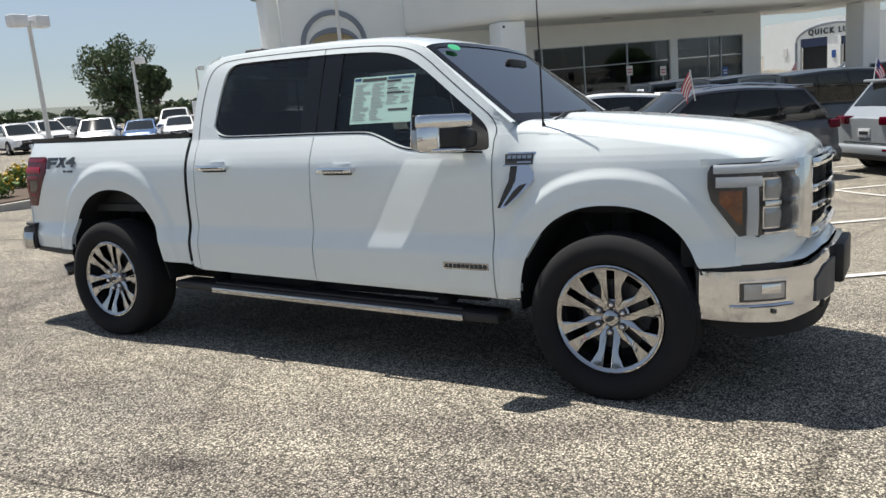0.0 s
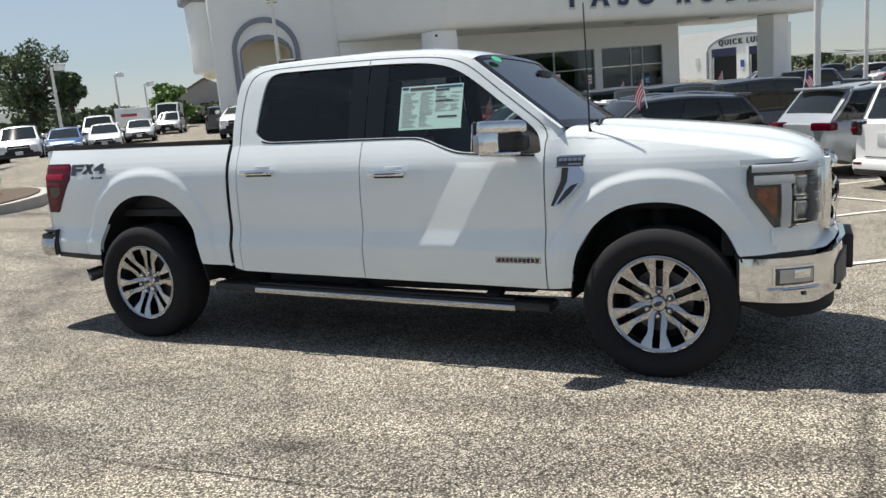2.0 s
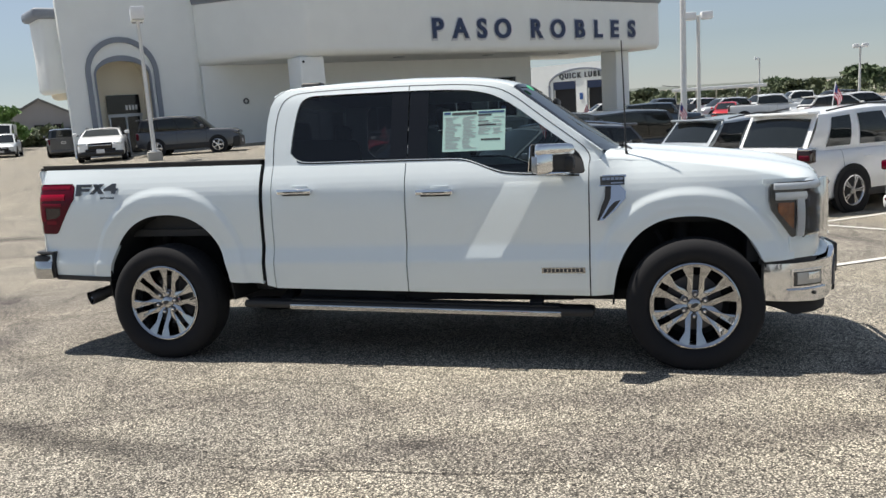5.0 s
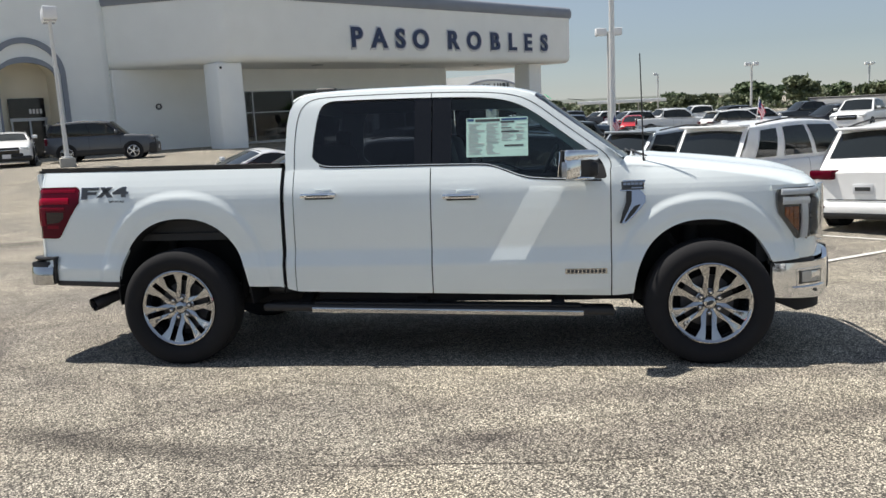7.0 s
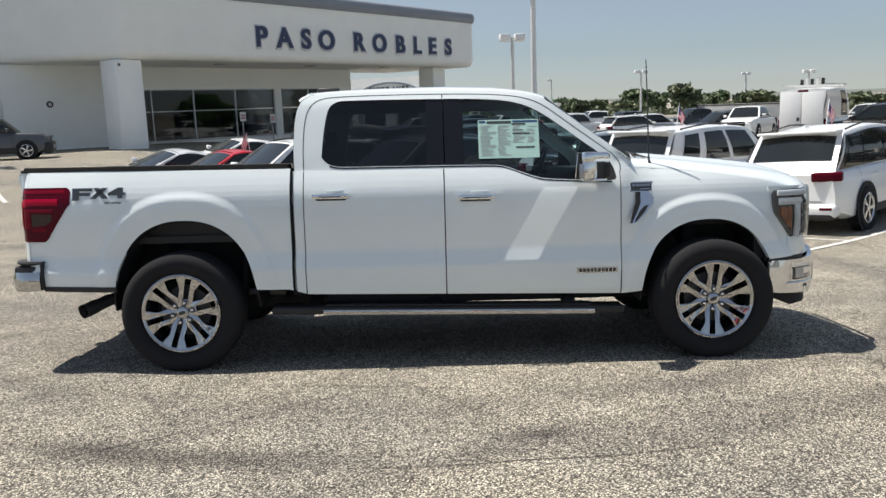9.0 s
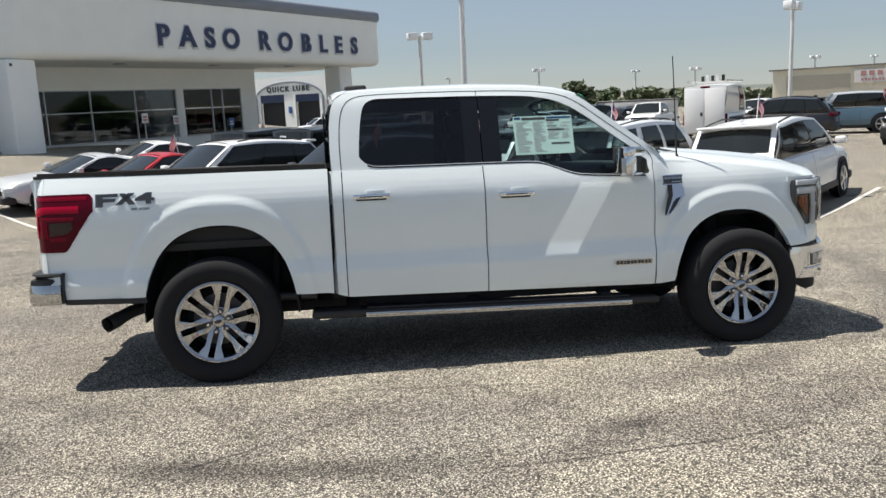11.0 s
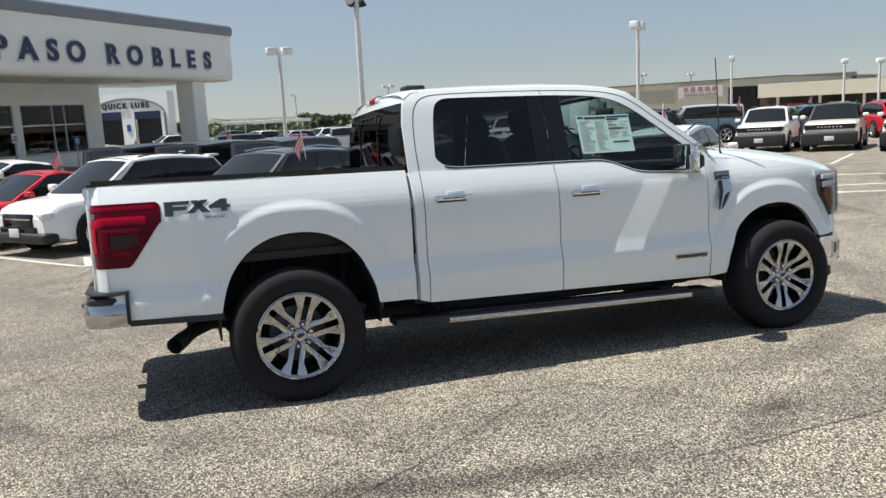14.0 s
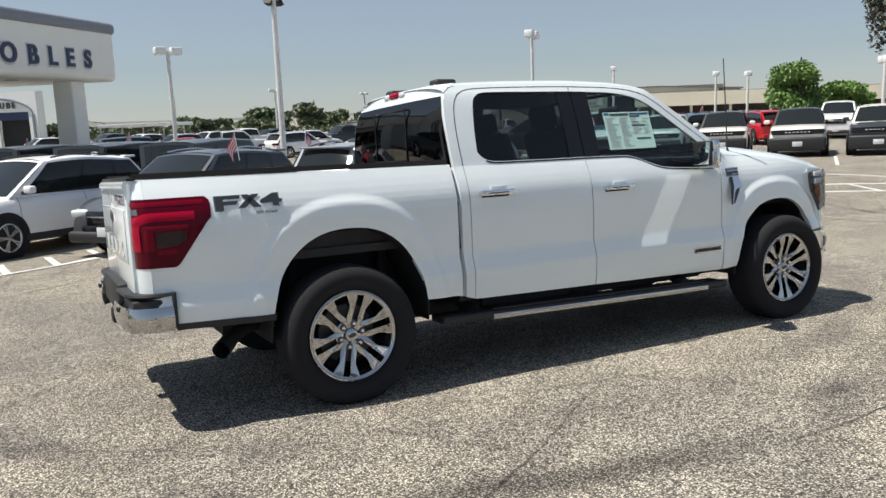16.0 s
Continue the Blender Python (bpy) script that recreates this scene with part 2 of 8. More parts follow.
ASPHALT = asphalt()
WHITE = mat("white_car_paint", (0.79, 0.855, 0.865), 0.22, var=0.015, coat=0.75, fine=0.01)
PAD_GREY = mat("grey_plastic", (0.085, 0.087, 0.092), 0.55)
CHROME = mat("chrome", (0.74, 0.75, 0.77), 0.07, 1.0, var=0.03)
POLISH = mat("polished_alloy", (0.50, 0.50, 0.505), 0.07, 1.0, var=0.05)
MIRROR = mat("mirror_silver", (0.93, 0.94, 0.94), 0.03, 1.0, var=0.0)
BLACK = mat("black_plastic", (0.018, 0.018, 0.019), 0.55, var=0.2, fine=0.1, bump=0.08)
GLOSSY_BLACK = mat("gloss_black", (0.008, 0.008, 0.009), 0.12, var=0.1)
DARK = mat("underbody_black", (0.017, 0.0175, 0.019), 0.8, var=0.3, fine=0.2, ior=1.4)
SEAM_AND_SHADOW = mat("gap_and_shadow_black", (0.012, 0.012, 0.013), 0.8)
RUBBER = mat("tyre_rubber", (0.019, 0.019, 0.021), 0.95, var=0.15, fine=0.15, bump=0.15, ior=1.35)
BRAKE = mat("brake_metal", (0.11, 0.11, 0.115), 0.45, 0.8, var=0.2)
CABIN = mat("cabin_cloth", (0.055, 0.058, 0.064), 0.8, var=0.15, fine=0.15)
HEADLINER = mat("headliner_cloth", (0.42, 0.43, 0.43), 0.9, var=0.08, fine=0.08)
RED_LENS = mat("red_lens", (0.085, 0.001, 0.010), 0.10, var=0.08, ior=1.25)
RED_GLOW = mat("red_reflector", (0.36, 0.003, 0.026), 0.12, var=0.10, ior=1.25)
RED_MID = mat("deep_red_reflector", (0.17, 0.002, 0.014), 0.12, var=0.25, scale=25, ior=1.25)
DARK_LENS = mat("dark_lens", (0.022, 0.006, 0.008), 0.12, var=0.5, scale=30)
LAMP_BASE = mat("lamp_housing", (0.028, 0.030, 0.034), 0.12, var=0.15, coat=0.8)
SMOKE_LENS = mat("smoked_lens", (0.10, 0.105, 0.12), 0.08, var=0.1, coat=0.6)
AMBER = mat("amber_reflector", (0.23, 0.066, 0.014), 0.15, var=0.85, scale=45, coat=0.6)
LAMP_WHITE = mat("lamp_white", (0.74, 0.77, 0.79), 0.18, var=0.05, coat=0.5)
LAMP_GREY = mat("lamp_reflector", (0.40, 0.42, 0.45), 0.14, 0.7, var=0.25, scale=14)
PAPER = mat("paper_white", (0.50, 0.74, 0.66), 0.7, var=0.02)
INK = mat("print_dark", (0.05, 0.055, 0.06), 0.7)
INK_PALE = mat("print_pale", (0.42, 0.46, 0.45), 0.7)
INK_BLUE = mat("print_blue", (0.02, 0.07, 0.19), 0.7)
GREEN = mat("sticker_green", (0.06, 0.50, 0.24), 0.6)
GLASS = glass("clear_glass", (0.52, 0.60, 0.60))
GLASS_DARK = glass("privacy_glass", (0.24, 0.255, 0.27))
GLASS_REAR = glass("rear_glass", (0.10, 0.11, 0.115), 1.35, 0.12)
GLASS_WS = glass("windscreen_glass", (0.62, 0.80, 0.78), 1.45, 0.42)
BADGE = mat("badge_grey", (0.06, 0.065, 0.07), 0.3, 0.4)
STUCCO = mat("white_stucco", (0.88, 0.90, 0.88), 0.85, var=0.06, scale=0.7, fine=0.05, fine_scale=60, bump=0.15)
STUCCO_CREAM = mat("cream_stucco", (0.78, 0.72, 0.58), 0.85, var=0.06, scale=0.8, fine=0.05, fine_scale=60, bump=0.15)
TRIM_GREY = mat("grey_trim_paint", (0.23, 0.255, 0.30), 0.6, var=0.08, scale=1.5, fine=0.05)
NAVY = mat("navy_letters", (0.022, 0.040, 0.105), 0.4, var=0.08)
LETTER_EDGE = mat("pale_letter_edge", (0.62, 0.64, 0.68), 0.5, var=0.05)
PROJ_LENS = mat("projector_lens", (0.34, 0.37, 0.42), 0.05, 0.8, var=0.5, scale=26)
LAMP_COVER = glass("clear_lamp_cover", (0.95, 0.96, 0.97), 1.35, 0.6)
SHOP_GLASS = glass("shop_glass", (0.28, 0.31, 0.33), 1.5, 0.65)
ALU = mat("aluminium_frame", (0.42, 0.44, 0.46), 0.4, 0.6, var=0.06)
# near-black: the dimness of the interiors is put into this colour
ROOM_SHADE = mat("painted_room_shade", (0.020, 0.020, 0.022), 0.8, var=0.2, scale=0.8)
POLE_WHITE = mat("white_pole_paint", (0.72, 0.72, 0.70), 0.5, var=0.06, scale=2)
LAMP_HEAD = mat("lamp_head_paint", (0.84, 0.85, 0.86), 0.5, var=0.06)
BEIGE = mat("beige_metal_wall", (0.80, 0.74, 0.59), 0.6, var=0.07, scale=0.5, fine=0.05, fine_scale=30)
BEIGE_DARK = mat("beige_shutter", (0.52, 0.475, 0.38), 0.6, var=0.08, scale=0.7)
ROOF_GREY = mat("grey_roof", (0.20, 0.19, 0.18), 0.7, var=0.1, scale=1)
SIGN_WHITE = mat("sign_white", (0.72, 0.71, 0.69), 0.5, var=0.03)
FADED_RED = mat("faded_sign_red", (0.46, 0.24, 0.22), 0.6, var=0.3, scale=3.0)
SIGN_RED = mat("sign_red", (0.42, 0.06, 0.06), 0.5)
HOUSE_GREY = mat("house_render", (0.44, 0.40, 0.39), 0.8, var=0.1, scale=0.6)
PAINT_LINE = mat("lot_line_paint", (0.62, 0.61, 0.57), 0.8, var=0.18, scale=2.5, fine=0.25, fine_scale=45)
CONCRETE = mat("kerb_concrete", (0.40, 0.385, 0.35), 0.85, var=0.12, scale=1.5, fine=0.12, bump=0.2)
BARK = mat("bark", (0.085, 0.065, 0.05), 0.9, var=0.25, scale=3, fine=0.2, bump=0.3)
LEAF_OAK = mat("oak_leaf", (0.095, 0.135, 0.062), 0.6, var=0.35, scale=0.4, each=0.1)
LEAF_GREEN = mat("bright_leaf", (0.125, 0.225, 0.050), 0.55, var=0.35, scale=0.5, each=0.1)
LEAF_DARK = mat("dark_leaf", (0.115, 0.140, 0.072), 0.6, var=0.3, scale=0.3, each=0.15)
LEAF_GREY = mat("grey_leaf", (0.085, 0.085, 0.062), 0.7, var=0.35, scale=0.8)
FLOWER = mat("yellow_flower", (0.55, 0.36, 0.03), 0.6, var=0.3, scale=6)
HILL = mat("dry_hill", (0.125, 0.140, 0.120), 0.95, var=0.25, scale=0.012, fine=0.2, fine_scale=0.08)
SOIL = mat("mulch_bed", (0.10, 0.07, 0.05), 0.95, var=0.25, scale=3, fine=0.2, fine_scale=40)
CAR_GLASS = mat("car_glass", (0.014, 0.017, 0.017), 0.04, var=0.1)
FLAG_RED = mat("flag_red", (0.50, 0.03, 0.05), 0.7)
FLAG_WHITE = mat("flag_white", (0.75, 0.74, 0.73), 0.7)
FLAG_BLUE = mat("flag_blue", (0.03, 0.04, 0.16), 0.7)
PLATE = mat("plate_white", (0.65, 0.66, 0.68), 0.5)
BLUE_SIGN = mat("sign_blue", (0.03, 0.10, 0.32), 0.5)
SILVER_RIM = mat("silver_rim", (0.70, 0.70, 0.71), 0.25, 0.8)


def paint(name, col, metal=0.0):
    return mat(name, col, 0.3, metal, var=0.03, coat=0.6)


CAR_WHITE = paint("car_white", (0.87, 0.875, 0.87))
CAR_SILVER = paint("car_silver", (0.62, 0.64, 0.655), 0.2)
CAR_PEWTER = paint("car_pewter", (0.40, 0.435, 0.46), 0.3)
CAR_GREY = paint("car_grey", (0.085, 0.09, 0.10), 0.3)
CAR_DARK = paint("car_charcoal", (0.035, 0.04, 0.045), 0.2)
CAR_BLACK = paint("car_black", (0.010, 0.010, 0.012))
CAR_RED = paint("car_red", (0.52, 0.012, 0.02), 0.1)
CAR_BLUE = paint("car_grey_blue", (0.11, 0.19, 0.25), 0.2)
CAR_DENIM = paint("car_denim", (0.040, 0.062, 0.092), 0.2)
CAR_NAVY = paint("car_blue", (0.03, 0.10, 0.26), 0.2)
CAR_CREAM = paint("car_cream", (0.86, 0.83, 0.74))


# ---- shape helpers ----
def part(name, bm, material, parent=None, label="", smooth=True):
    me = bpy.data.meshes.new(name)
    bm.normal_update()
    bm.to_mesh(me)
    bm.free()
    if smooth:
        me.shade_smooth()
        me.set_sharp_from_angle(angle=radians(38))
    me.materials.append(material)
    ob = new(name, me)
    if parent:
        ob.parent = parent
    if label:
        ob["label"] = label
    return ob


def thing(name, m, label, category, group="", kind=""):
    e = new(name)
    e.empty_display_size = 0.2
    e.matrix_world = m
    return tagged(e, label, category, group, kind)


def put_box(bm, c, s, r=0.0, turn=None, seg=2):
    """A box of centre c and size s, edges rounded by r."""
    made = bmesh.ops.create_cube(bm, size=1.0)["verts"]
    bmesh.ops.scale(bm, vec=s, verts=made)
    if r > 0:
        edges = list({e for v in made for e in v.link_edges})
        made = bmesh.ops.bevel(bm, geom=edges, offset=min(r, min(s) * 0.45), segments=seg, affect="EDGES", profile=0.5)["verts"]
    if turn is not None:
        bmesh.ops.rotate(bm, cent=(0, 0, 0), matrix=Euler([radians(a) for a in turn]).to_matrix(), verts=made)
    bmesh.ops.translate(bm, vec=c, verts=made)
    return made


def box(c, s, r=0.0, turn=None, seg=2):
    bm = bmesh.new()
    put_box(bm, c, s, r, turn, seg)
    return bm


def put_grid(bm, fn, us, vs, flip=False):
    """A sheet of points fn(u, v)."""
    rows = [[bm.verts.new(fn(u, v)) for v in vs] for u in us]
    for a, b in zip(rows, rows[1:]):
        for i in range(len(vs) - 1):
            f = (a[i], b[i], b[i + 1], a[i + 1])
            bm.faces.new(f[::-1] if flip else f)
    return rows


def thicken(bm, depth):
    """Gives every open edge a return flange: the whole sheet becomes a shell of that depth, inwards."""
    bm.normal_update()
    bmesh.ops.solidify(bm, geom=bm.faces[:], thickness=depth)


def put_prism(bm, outline, frame_m, depth):
    """A flat outline (2D points) in the plane of frame_m, extruded by depth along its z."""
    lo = [bm.verts.new(frame_m @ Vector((x, y, 0))) for x, y in outline]
    hi = [bm.verts.new(frame_m @ Vector((x, y, depth))) for x, y in outline]
    bm.faces.new(lo[::-1])
    bm.faces.new(hi)
    n = len(outline)
    for i in range(n):
        bm.faces.new((lo[i], lo[(i + 1) % n], hi[(i + 1) % n], hi[i]))


def put_tube(bm, pts, r, seg=8, ends=True):
    """A round tube along points; r is a number or one for each point."""
    pts = [Vector(p) for p in pts]
    rs = r if isinstance(r, (list, tuple)) else [r] * len(pts)
    rings, side = [], None
    for i, p in enumerate(pts):
        d = (pts[min(i + 1, len(pts) - 1)] - pts[max(i - 1, 0)]).normalized()
        if side is None:
            side = d.orthogonal().normalized()
        side = (side - d * side.dot(d)).normalized()
        up = d.cross(side)
        rings.append([bm.verts.new(p + rs[i] * (math.cos(a) * side + math.sin(a) * up)) for a in (2 * math.pi * k / seg for k in range(seg))])
    for a, b in zip(rings, rings[1:]):
        for k in range(seg):
            bm.faces.new((a[k], a[(k + 1) % seg], b[(k + 1) % seg], b[k]))
    if ends:
        bm.faces.new(rings[0][::-1])
        bm.faces.new(rings[-1])


def put_lathe(bm, outline, m=None, seg=48, closed=False):
    """Turns (radius, height) points about z, then places by m."""
    m = m or Matrix()
    rings = [[bm.verts.new(m @ Vector((r * math.cos(a), r * math.sin(a), h))) for a in (2 * math.pi * k / seg for k in range(seg))] for r, h in outline]
    pairs = list(zip(rings, rings[1:])) + ([(rings[-1], rings[0])] if closed else [])
    for a, b in pairs:
        for k in range(seg):
            bm.faces.new((a[k], a[(k + 1) % seg], b[(k + 1) % seg], b[k]))
    if not closed:
        bm.faces.new(rings[0][::-1])
        bm.faces.new(rings[-1])


def lerp_table(x, table):
    return float(np.interp(x, [a for a, _ in table], [b for _, b in table]))


def smoothstep(a, b, x):
    k = min(1.0, max(0.0, (x - a) / (b - a)))
    return k * k * (3 - 2 * k)


def mirrored(bm):
    """The same mesh on the other side of y = 0."""
    out = bm.copy()
    bmesh.ops.scale(out, vec=(1, -1, 1), verts=out.verts)
    bmesh.ops.reverse_faces(out, faces=out.faces)
    return out


def words(text, size, material, m, depth=0.01, parent=None, name="lettering", spacing=1.0, bold=0.0):
    """Raised lettering in the built-in font, as a mesh, standing in the xy plane of m and centred."""
    cu = bpy.data.curves.new(name, "FONT")
    cu.body, cu.size, cu.extrude, cu.align_x, cu.align_y = text, size, depth / 2, "CENTER", "CENTER"
    cu.space_character, cu.offset = spacing, bold
    tmp = bpy.data.objects.new(name, cu)
    scene.collection.objects.link(tmp)
    bpy.context.view_layer.update()
    me = bpy.data.meshes.new_from_object(tmp.evaluated_get(bpy.context.evaluated_depsgraph_get()))
    bpy.data.objects.remove(tmp)
    me.transform(m)
    me.materials.clear()
    me.materials.append(material)
    ob = new(name, me)
    if parent:
        ob.parent = parent
    return ob


# ---- the lie of the land ----
def ground_z(x, y):
    """Height of the lot: it falls from the camera's side past the pickup to a shallow swale, then rises to the showroom."""
    z = lerp_table(y, [(-60, 0.75), (-14, 0.75), (-9, 0.582), (4, -0.259), (6, -0.38), (9, -0.50), (13, -0.60), (22, -0.80), (36, -0.85), (60, -1.0), (120, -1.1), (400, -1.0)])
    z += 0.95 * smoothstep(5, 16, -x) * smoothstep(8, 20, y) + 1.0 * smoothstep(30, 90, -x) - 0.45 * smoothstep(24, 33, -x)
    z += 0.50 * smoothstep(5, 15, x) * smoothstep(3, 9, y) * (1 - 0.9 * smoothstep(30, 50, y))
    return z - 0.0105 * max(-12.0, min(12.0, x))


def on_ground(x, y, heading=0.0, lift=0.0):
    """A pose that stands on the lot at x, y, turned by heading and lying with the slope."""
    e = 0.8
    n = Vector((ground_z(x - e, y) - ground_z(x + e, y), ground_z(x, y - e) - ground_z(x, y + e), 2 * e)).normalized()
    return Matrix.Translation((x, y, ground_z(x, y) + lift)) @ Vector((0, 0, 1)).rotation_difference(n).to_matrix().to_4x4() @ pose(0, 0, 0, 0, 0, heading)


# ---- the ground: one sheet to the horizon ----
def spread(a, b, near, far):
    xs = list(np.arange(-near, near + 0.01, a))
    x, s = near, a
    while x < far:
        s *= b
        x += s
        xs = [-x] + xs + [x]
    return xs


bm = bmesh.new()
put_grid(bm, lambda x, y: (x, y, ground_z(x, y)), spread(1.0, 1.25, 22, 2500), [v for v in spread(0.5, 1.18, 22, 2500)])
lot = part("ground", bm, ASPHALT)
tagged(lot, "worn pale grey asphalt lot with tyre marks", "ground", "", "structure")


# ---- the showroom: axes s along its sign, d behind the sign, z up ----
def frame_of(origin, along_dir):
    a = Vector((*along_dir, 0)).normalized()
    b = Vector((-a.y, a.x, 0))
    return Matrix(((a.x, b.x, 0, origin[0]), (a.y, b.y, 0, origin[1]), (0, 0, 1, 0), (0, 0, 0, 1)))


SHOW = frame_of((-9.85, 40.65), (0.622, 0.783))
showroom = thing("showroom_building", SHOW, "white stucco showroom with a deep sign canopy and arched entry tower", "building")
BASE = -1.6
arch_in = lambda s: 4.25 + 0.98 * math.sqrt(max(0.0, 1 - ((s + 16.0) / 1.42) ** 2))
# entry tower with an arched recess
bm = bmesh.new()
front = [-18.8, -18.4, -17.9, -17.43] + [-16.0 - 1.42 * math.cos(math.pi * k / 24) for k in range(25)] + [-14.57, -14.2, -13.4, -12.6, -12.15]
cols = sorted(set(round(v, 3) for v in front))
put_grid(bm, lambda s, v: (s, 5.8, (arch_in(s) if -17.421 < s < -14.579 else BASE) * (1 - v) + 12.0 * v), cols, [0, 0.25, 0.5, 0.75, 1])
corner = [(-12.15, 5.8), (-11.95, 5.86), (-11.8, 6.0), (-11.72, 6.25), (-11.7, 7.2), (-11.7, 12.0)]
put_grid(bm, lambda i, z: (*corner[i], z), range(6), [BASE, 4, 8, 12.0])
left = [(-16.9, 12.0), (-18.8, 6.1), (-18.8, 5.8)]
put_grid(bm, lambda i, z: (*left[i], z), range(3), [BASE, 4, 8, 12.0])
bm.faces.new([bm.verts.new(p) for p in ((-18.8, 5.8, 12.0), (-12.0, 5.8, 12.0), (-11.7, 6.2, 12.0), (-11.7, 12, 12.0), (-16.9, 12, 12.0), (-18.8, 6.1, 12.0))])
tower = part("entry_tower", bm, STUCCO, showroom)
bm = bmesh.new()
ring = [(-17.42, BASE)] + [(-16.0 - 1.42 * math.cos(math.pi * k / 24), 4.25 + 0.98 * math.sin(math.pi * k / 24)) for k in range(25)] + [(-14.58, BASE)]
put_grid(bm, lambda i, d: (ring[i][0], d, ring[i][1]), range(len(ring)), [5.8, 7.3], True)
put_grid(bm, lambda s, z: (s, 7.3, z), [-17.6, -14.4], [BASE, 5.4], True)
part("entry_recess", bm, STUCCO_CREAM, showroom, "cream arched entry recess")


def arch_band(r0, r1, z0, h0, h1, d0, d1, name):
    bm = bmesh.new()
    pts0 = [(-16.0 - r0, BASE)] + [(-16.0 - r0 * math.cos(math.pi * k / 28), z0 + h0 * math.sin(math.pi * k / 28)) for k in range(29)] + [(-16.0 + r0, BASE)]
    pts1 = [(-16.0 - r1, BASE)] + [(-16.0 - r1 * math.cos(math.pi * k / 28), z0 + h1 * math.sin(math.pi * k / 28)) for k in range(29)] + [(-16.0 + r1, BASE)]
    seq = lambda i: [(pts0[i][0], d1, pts0[i][1]), (pts0[i][0], d0, pts0[i][1]), (pts1[i][0], d0, pts1[i][1]), (pts1[i][0], d1, pts1[i][1])]
    put_grid(bm, lambda i, j: seq(i)[j], range(31), range(4))
    return part(name, bm, TRIM_GREY, showroom, "grey-blue arch moulding")


arch_band(1.60, 1.84, 4.35, 1.55, 1.82, 5.66, 5.80, "arch_moulding")
arch_band(1.36, 1.44, 4.25, 0.72, 1.00, 5.72, 5.95, "arch_moulding")
door = part("entry_door", box((-15.75, 7.20, 1.2), (1.72, 0.08, 1.95)), GLOSSY_BLACK, showroom, "dark glazed entry doors")
for s in (-16.58, -15.72, -14.94):
    part("door_frame", box((s, 7.12, 1.25), (0.09, 0.10, 2.1)), ALU, door)
part("door_head", box((-15.75, 7.12, 2.22), (1.80, 0.12, 0.16)), ALU, door)
transom = part("transom", box((-15.75, 7.20, 2.80), (1.72, 0.08, 0.98)), GLOSSY_BLACK, showroom, "dark transom pane with a white number strip")
for k in range(4):
    part("number_bar", box((-15.62 + k * 0.17, 7.14, 2.62), (0.11, 0.02, 0.25)), SIGN_WHITE, transom)

# main wall behind the canopy
def wall_box(s0, s1, d0, d1, z0, z1):
    return box(((s0 + s1) / 2, (d0 + d1) / 2, (z0 + z1) / 2), (s1 - s0, d1 - d0, z1 - z0))


part("wall", wall_box(-11.75, -3.9, 5.8, 6.1, BASE, 4.62), STUCCO, showroom)
part("wall", wall_box(-3.9, 13.3, 5.8, 6.1, 3.32, 4.62), STUCCO, showroom)
part("wall", wall_box(-3.9, 11.8, 5.8, 6.1, BASE, 0.30), STUCCO, showroom)
part("wall", wall_box(5.92, 6.50, 5.75, 6.1, 0.30, 3.32), STUCCO, showroom)
part("wall", wall_box(11.8, 13.3, 5.8, 6.1, BASE, 3.32), STUCCO, showroom)
part("wall", wall_box(13.0, 13.3, 6.1, 18, BASE, 4.62), STUCCO, showroom)
part("vent_ring", (lambda b: (put_lathe(b, [(0.10, 0), (0.17, 0), (0.17, 0.06), (0.10, 0.06)], pose(-9.35, 5.8, 2.6, 90, 0, 0), 20, True), b)[1])(bmesh.new()), BADGE, showroom, "dark round vent")
part("vent_face", (lambda b: (put_lathe(b, [(0.0001, 0), (0.10, 0), (0.10, 0.02), (0.0001, 0.02)], pose(-9.35, 5.8, 2.6, 90, 0, 0), 20), b)[1])(bmesh.new()), SIGN_WHITE, showroom)
# inner faces carry their shade in the colour
part("showroom_floor", wall_box(-3.9, 13.0, 6.1, 18, -0.5, 0.28), ROOM_SHADE, showroom)
part("showroom_back", wall_box(-4.2, 13.0, 17.7, 18, 0.28, 4.6), ROOM_SHADE, showroom)
part("showroom_side", wall_box(-4.2, -3.9, 6.1, 17.7, 0.28, 4.6), ROOM_SHADE, showroom)
for s0, s1, cuts in ((-3.9, 5.92, (-3.35, -0.45, 2.7)), (6.50, 11.8, (9.0, 10.0))):
    edges = [s0, *cuts, s1]
    for a, b in zip(edges, edges[1:]):
        for z0, z1 in ((0.30, 2.06), (2.06, 3.32)):
            win = part("window", wall_box(a + 0.03, b - 0.03, 5.90, 5.92, z0 + 0.03, z1 - 0.03), SHOP_GLASS, showroom)
            part("window_frame", wall_box(a, a + 0.07, 5.84, 5.96, z0, z1), ALU, win)
            part("window_frame", wall_box(a + 0.07, b, 5.84, 5.96, z1 - 0.05, z1), ALU, win)
        if b == s1:
            part("window_frame", wall_box(b - 0.06, b, 5.84, 5.96, 0.30, 3.32), ALU, win)
    part("sill", wall_box(s0, s1, 5.70, 5.84, 0.24, 0.32), ALU, showroom)

# canopy with a rounded lower edge and a grey cap
PLAN = [(-11.9, 6.2), (-8.35, 0.38), (-8.22, 0.17), (-8.05, 0.04), (-7.8, 0.0), (20.5, 0.0), (20.85, 0.07), (21.1, 0.25), (21.2, 0.55), (21.2, 9.0)]
PROFILE = [(-0.75, 4.62), (-0.40, 4.63), (-0.18, 4.70), (-0.05, 4.85), (0.0, 5.05), (0.0, 7.86)]
CAP = [(0.0, 7.86), (0.10, 7.88), (0.20, 8.02), (0.22, 8.25), (0.16, 8.48), (0.0, 8.62), (-0.6, 8.66)]


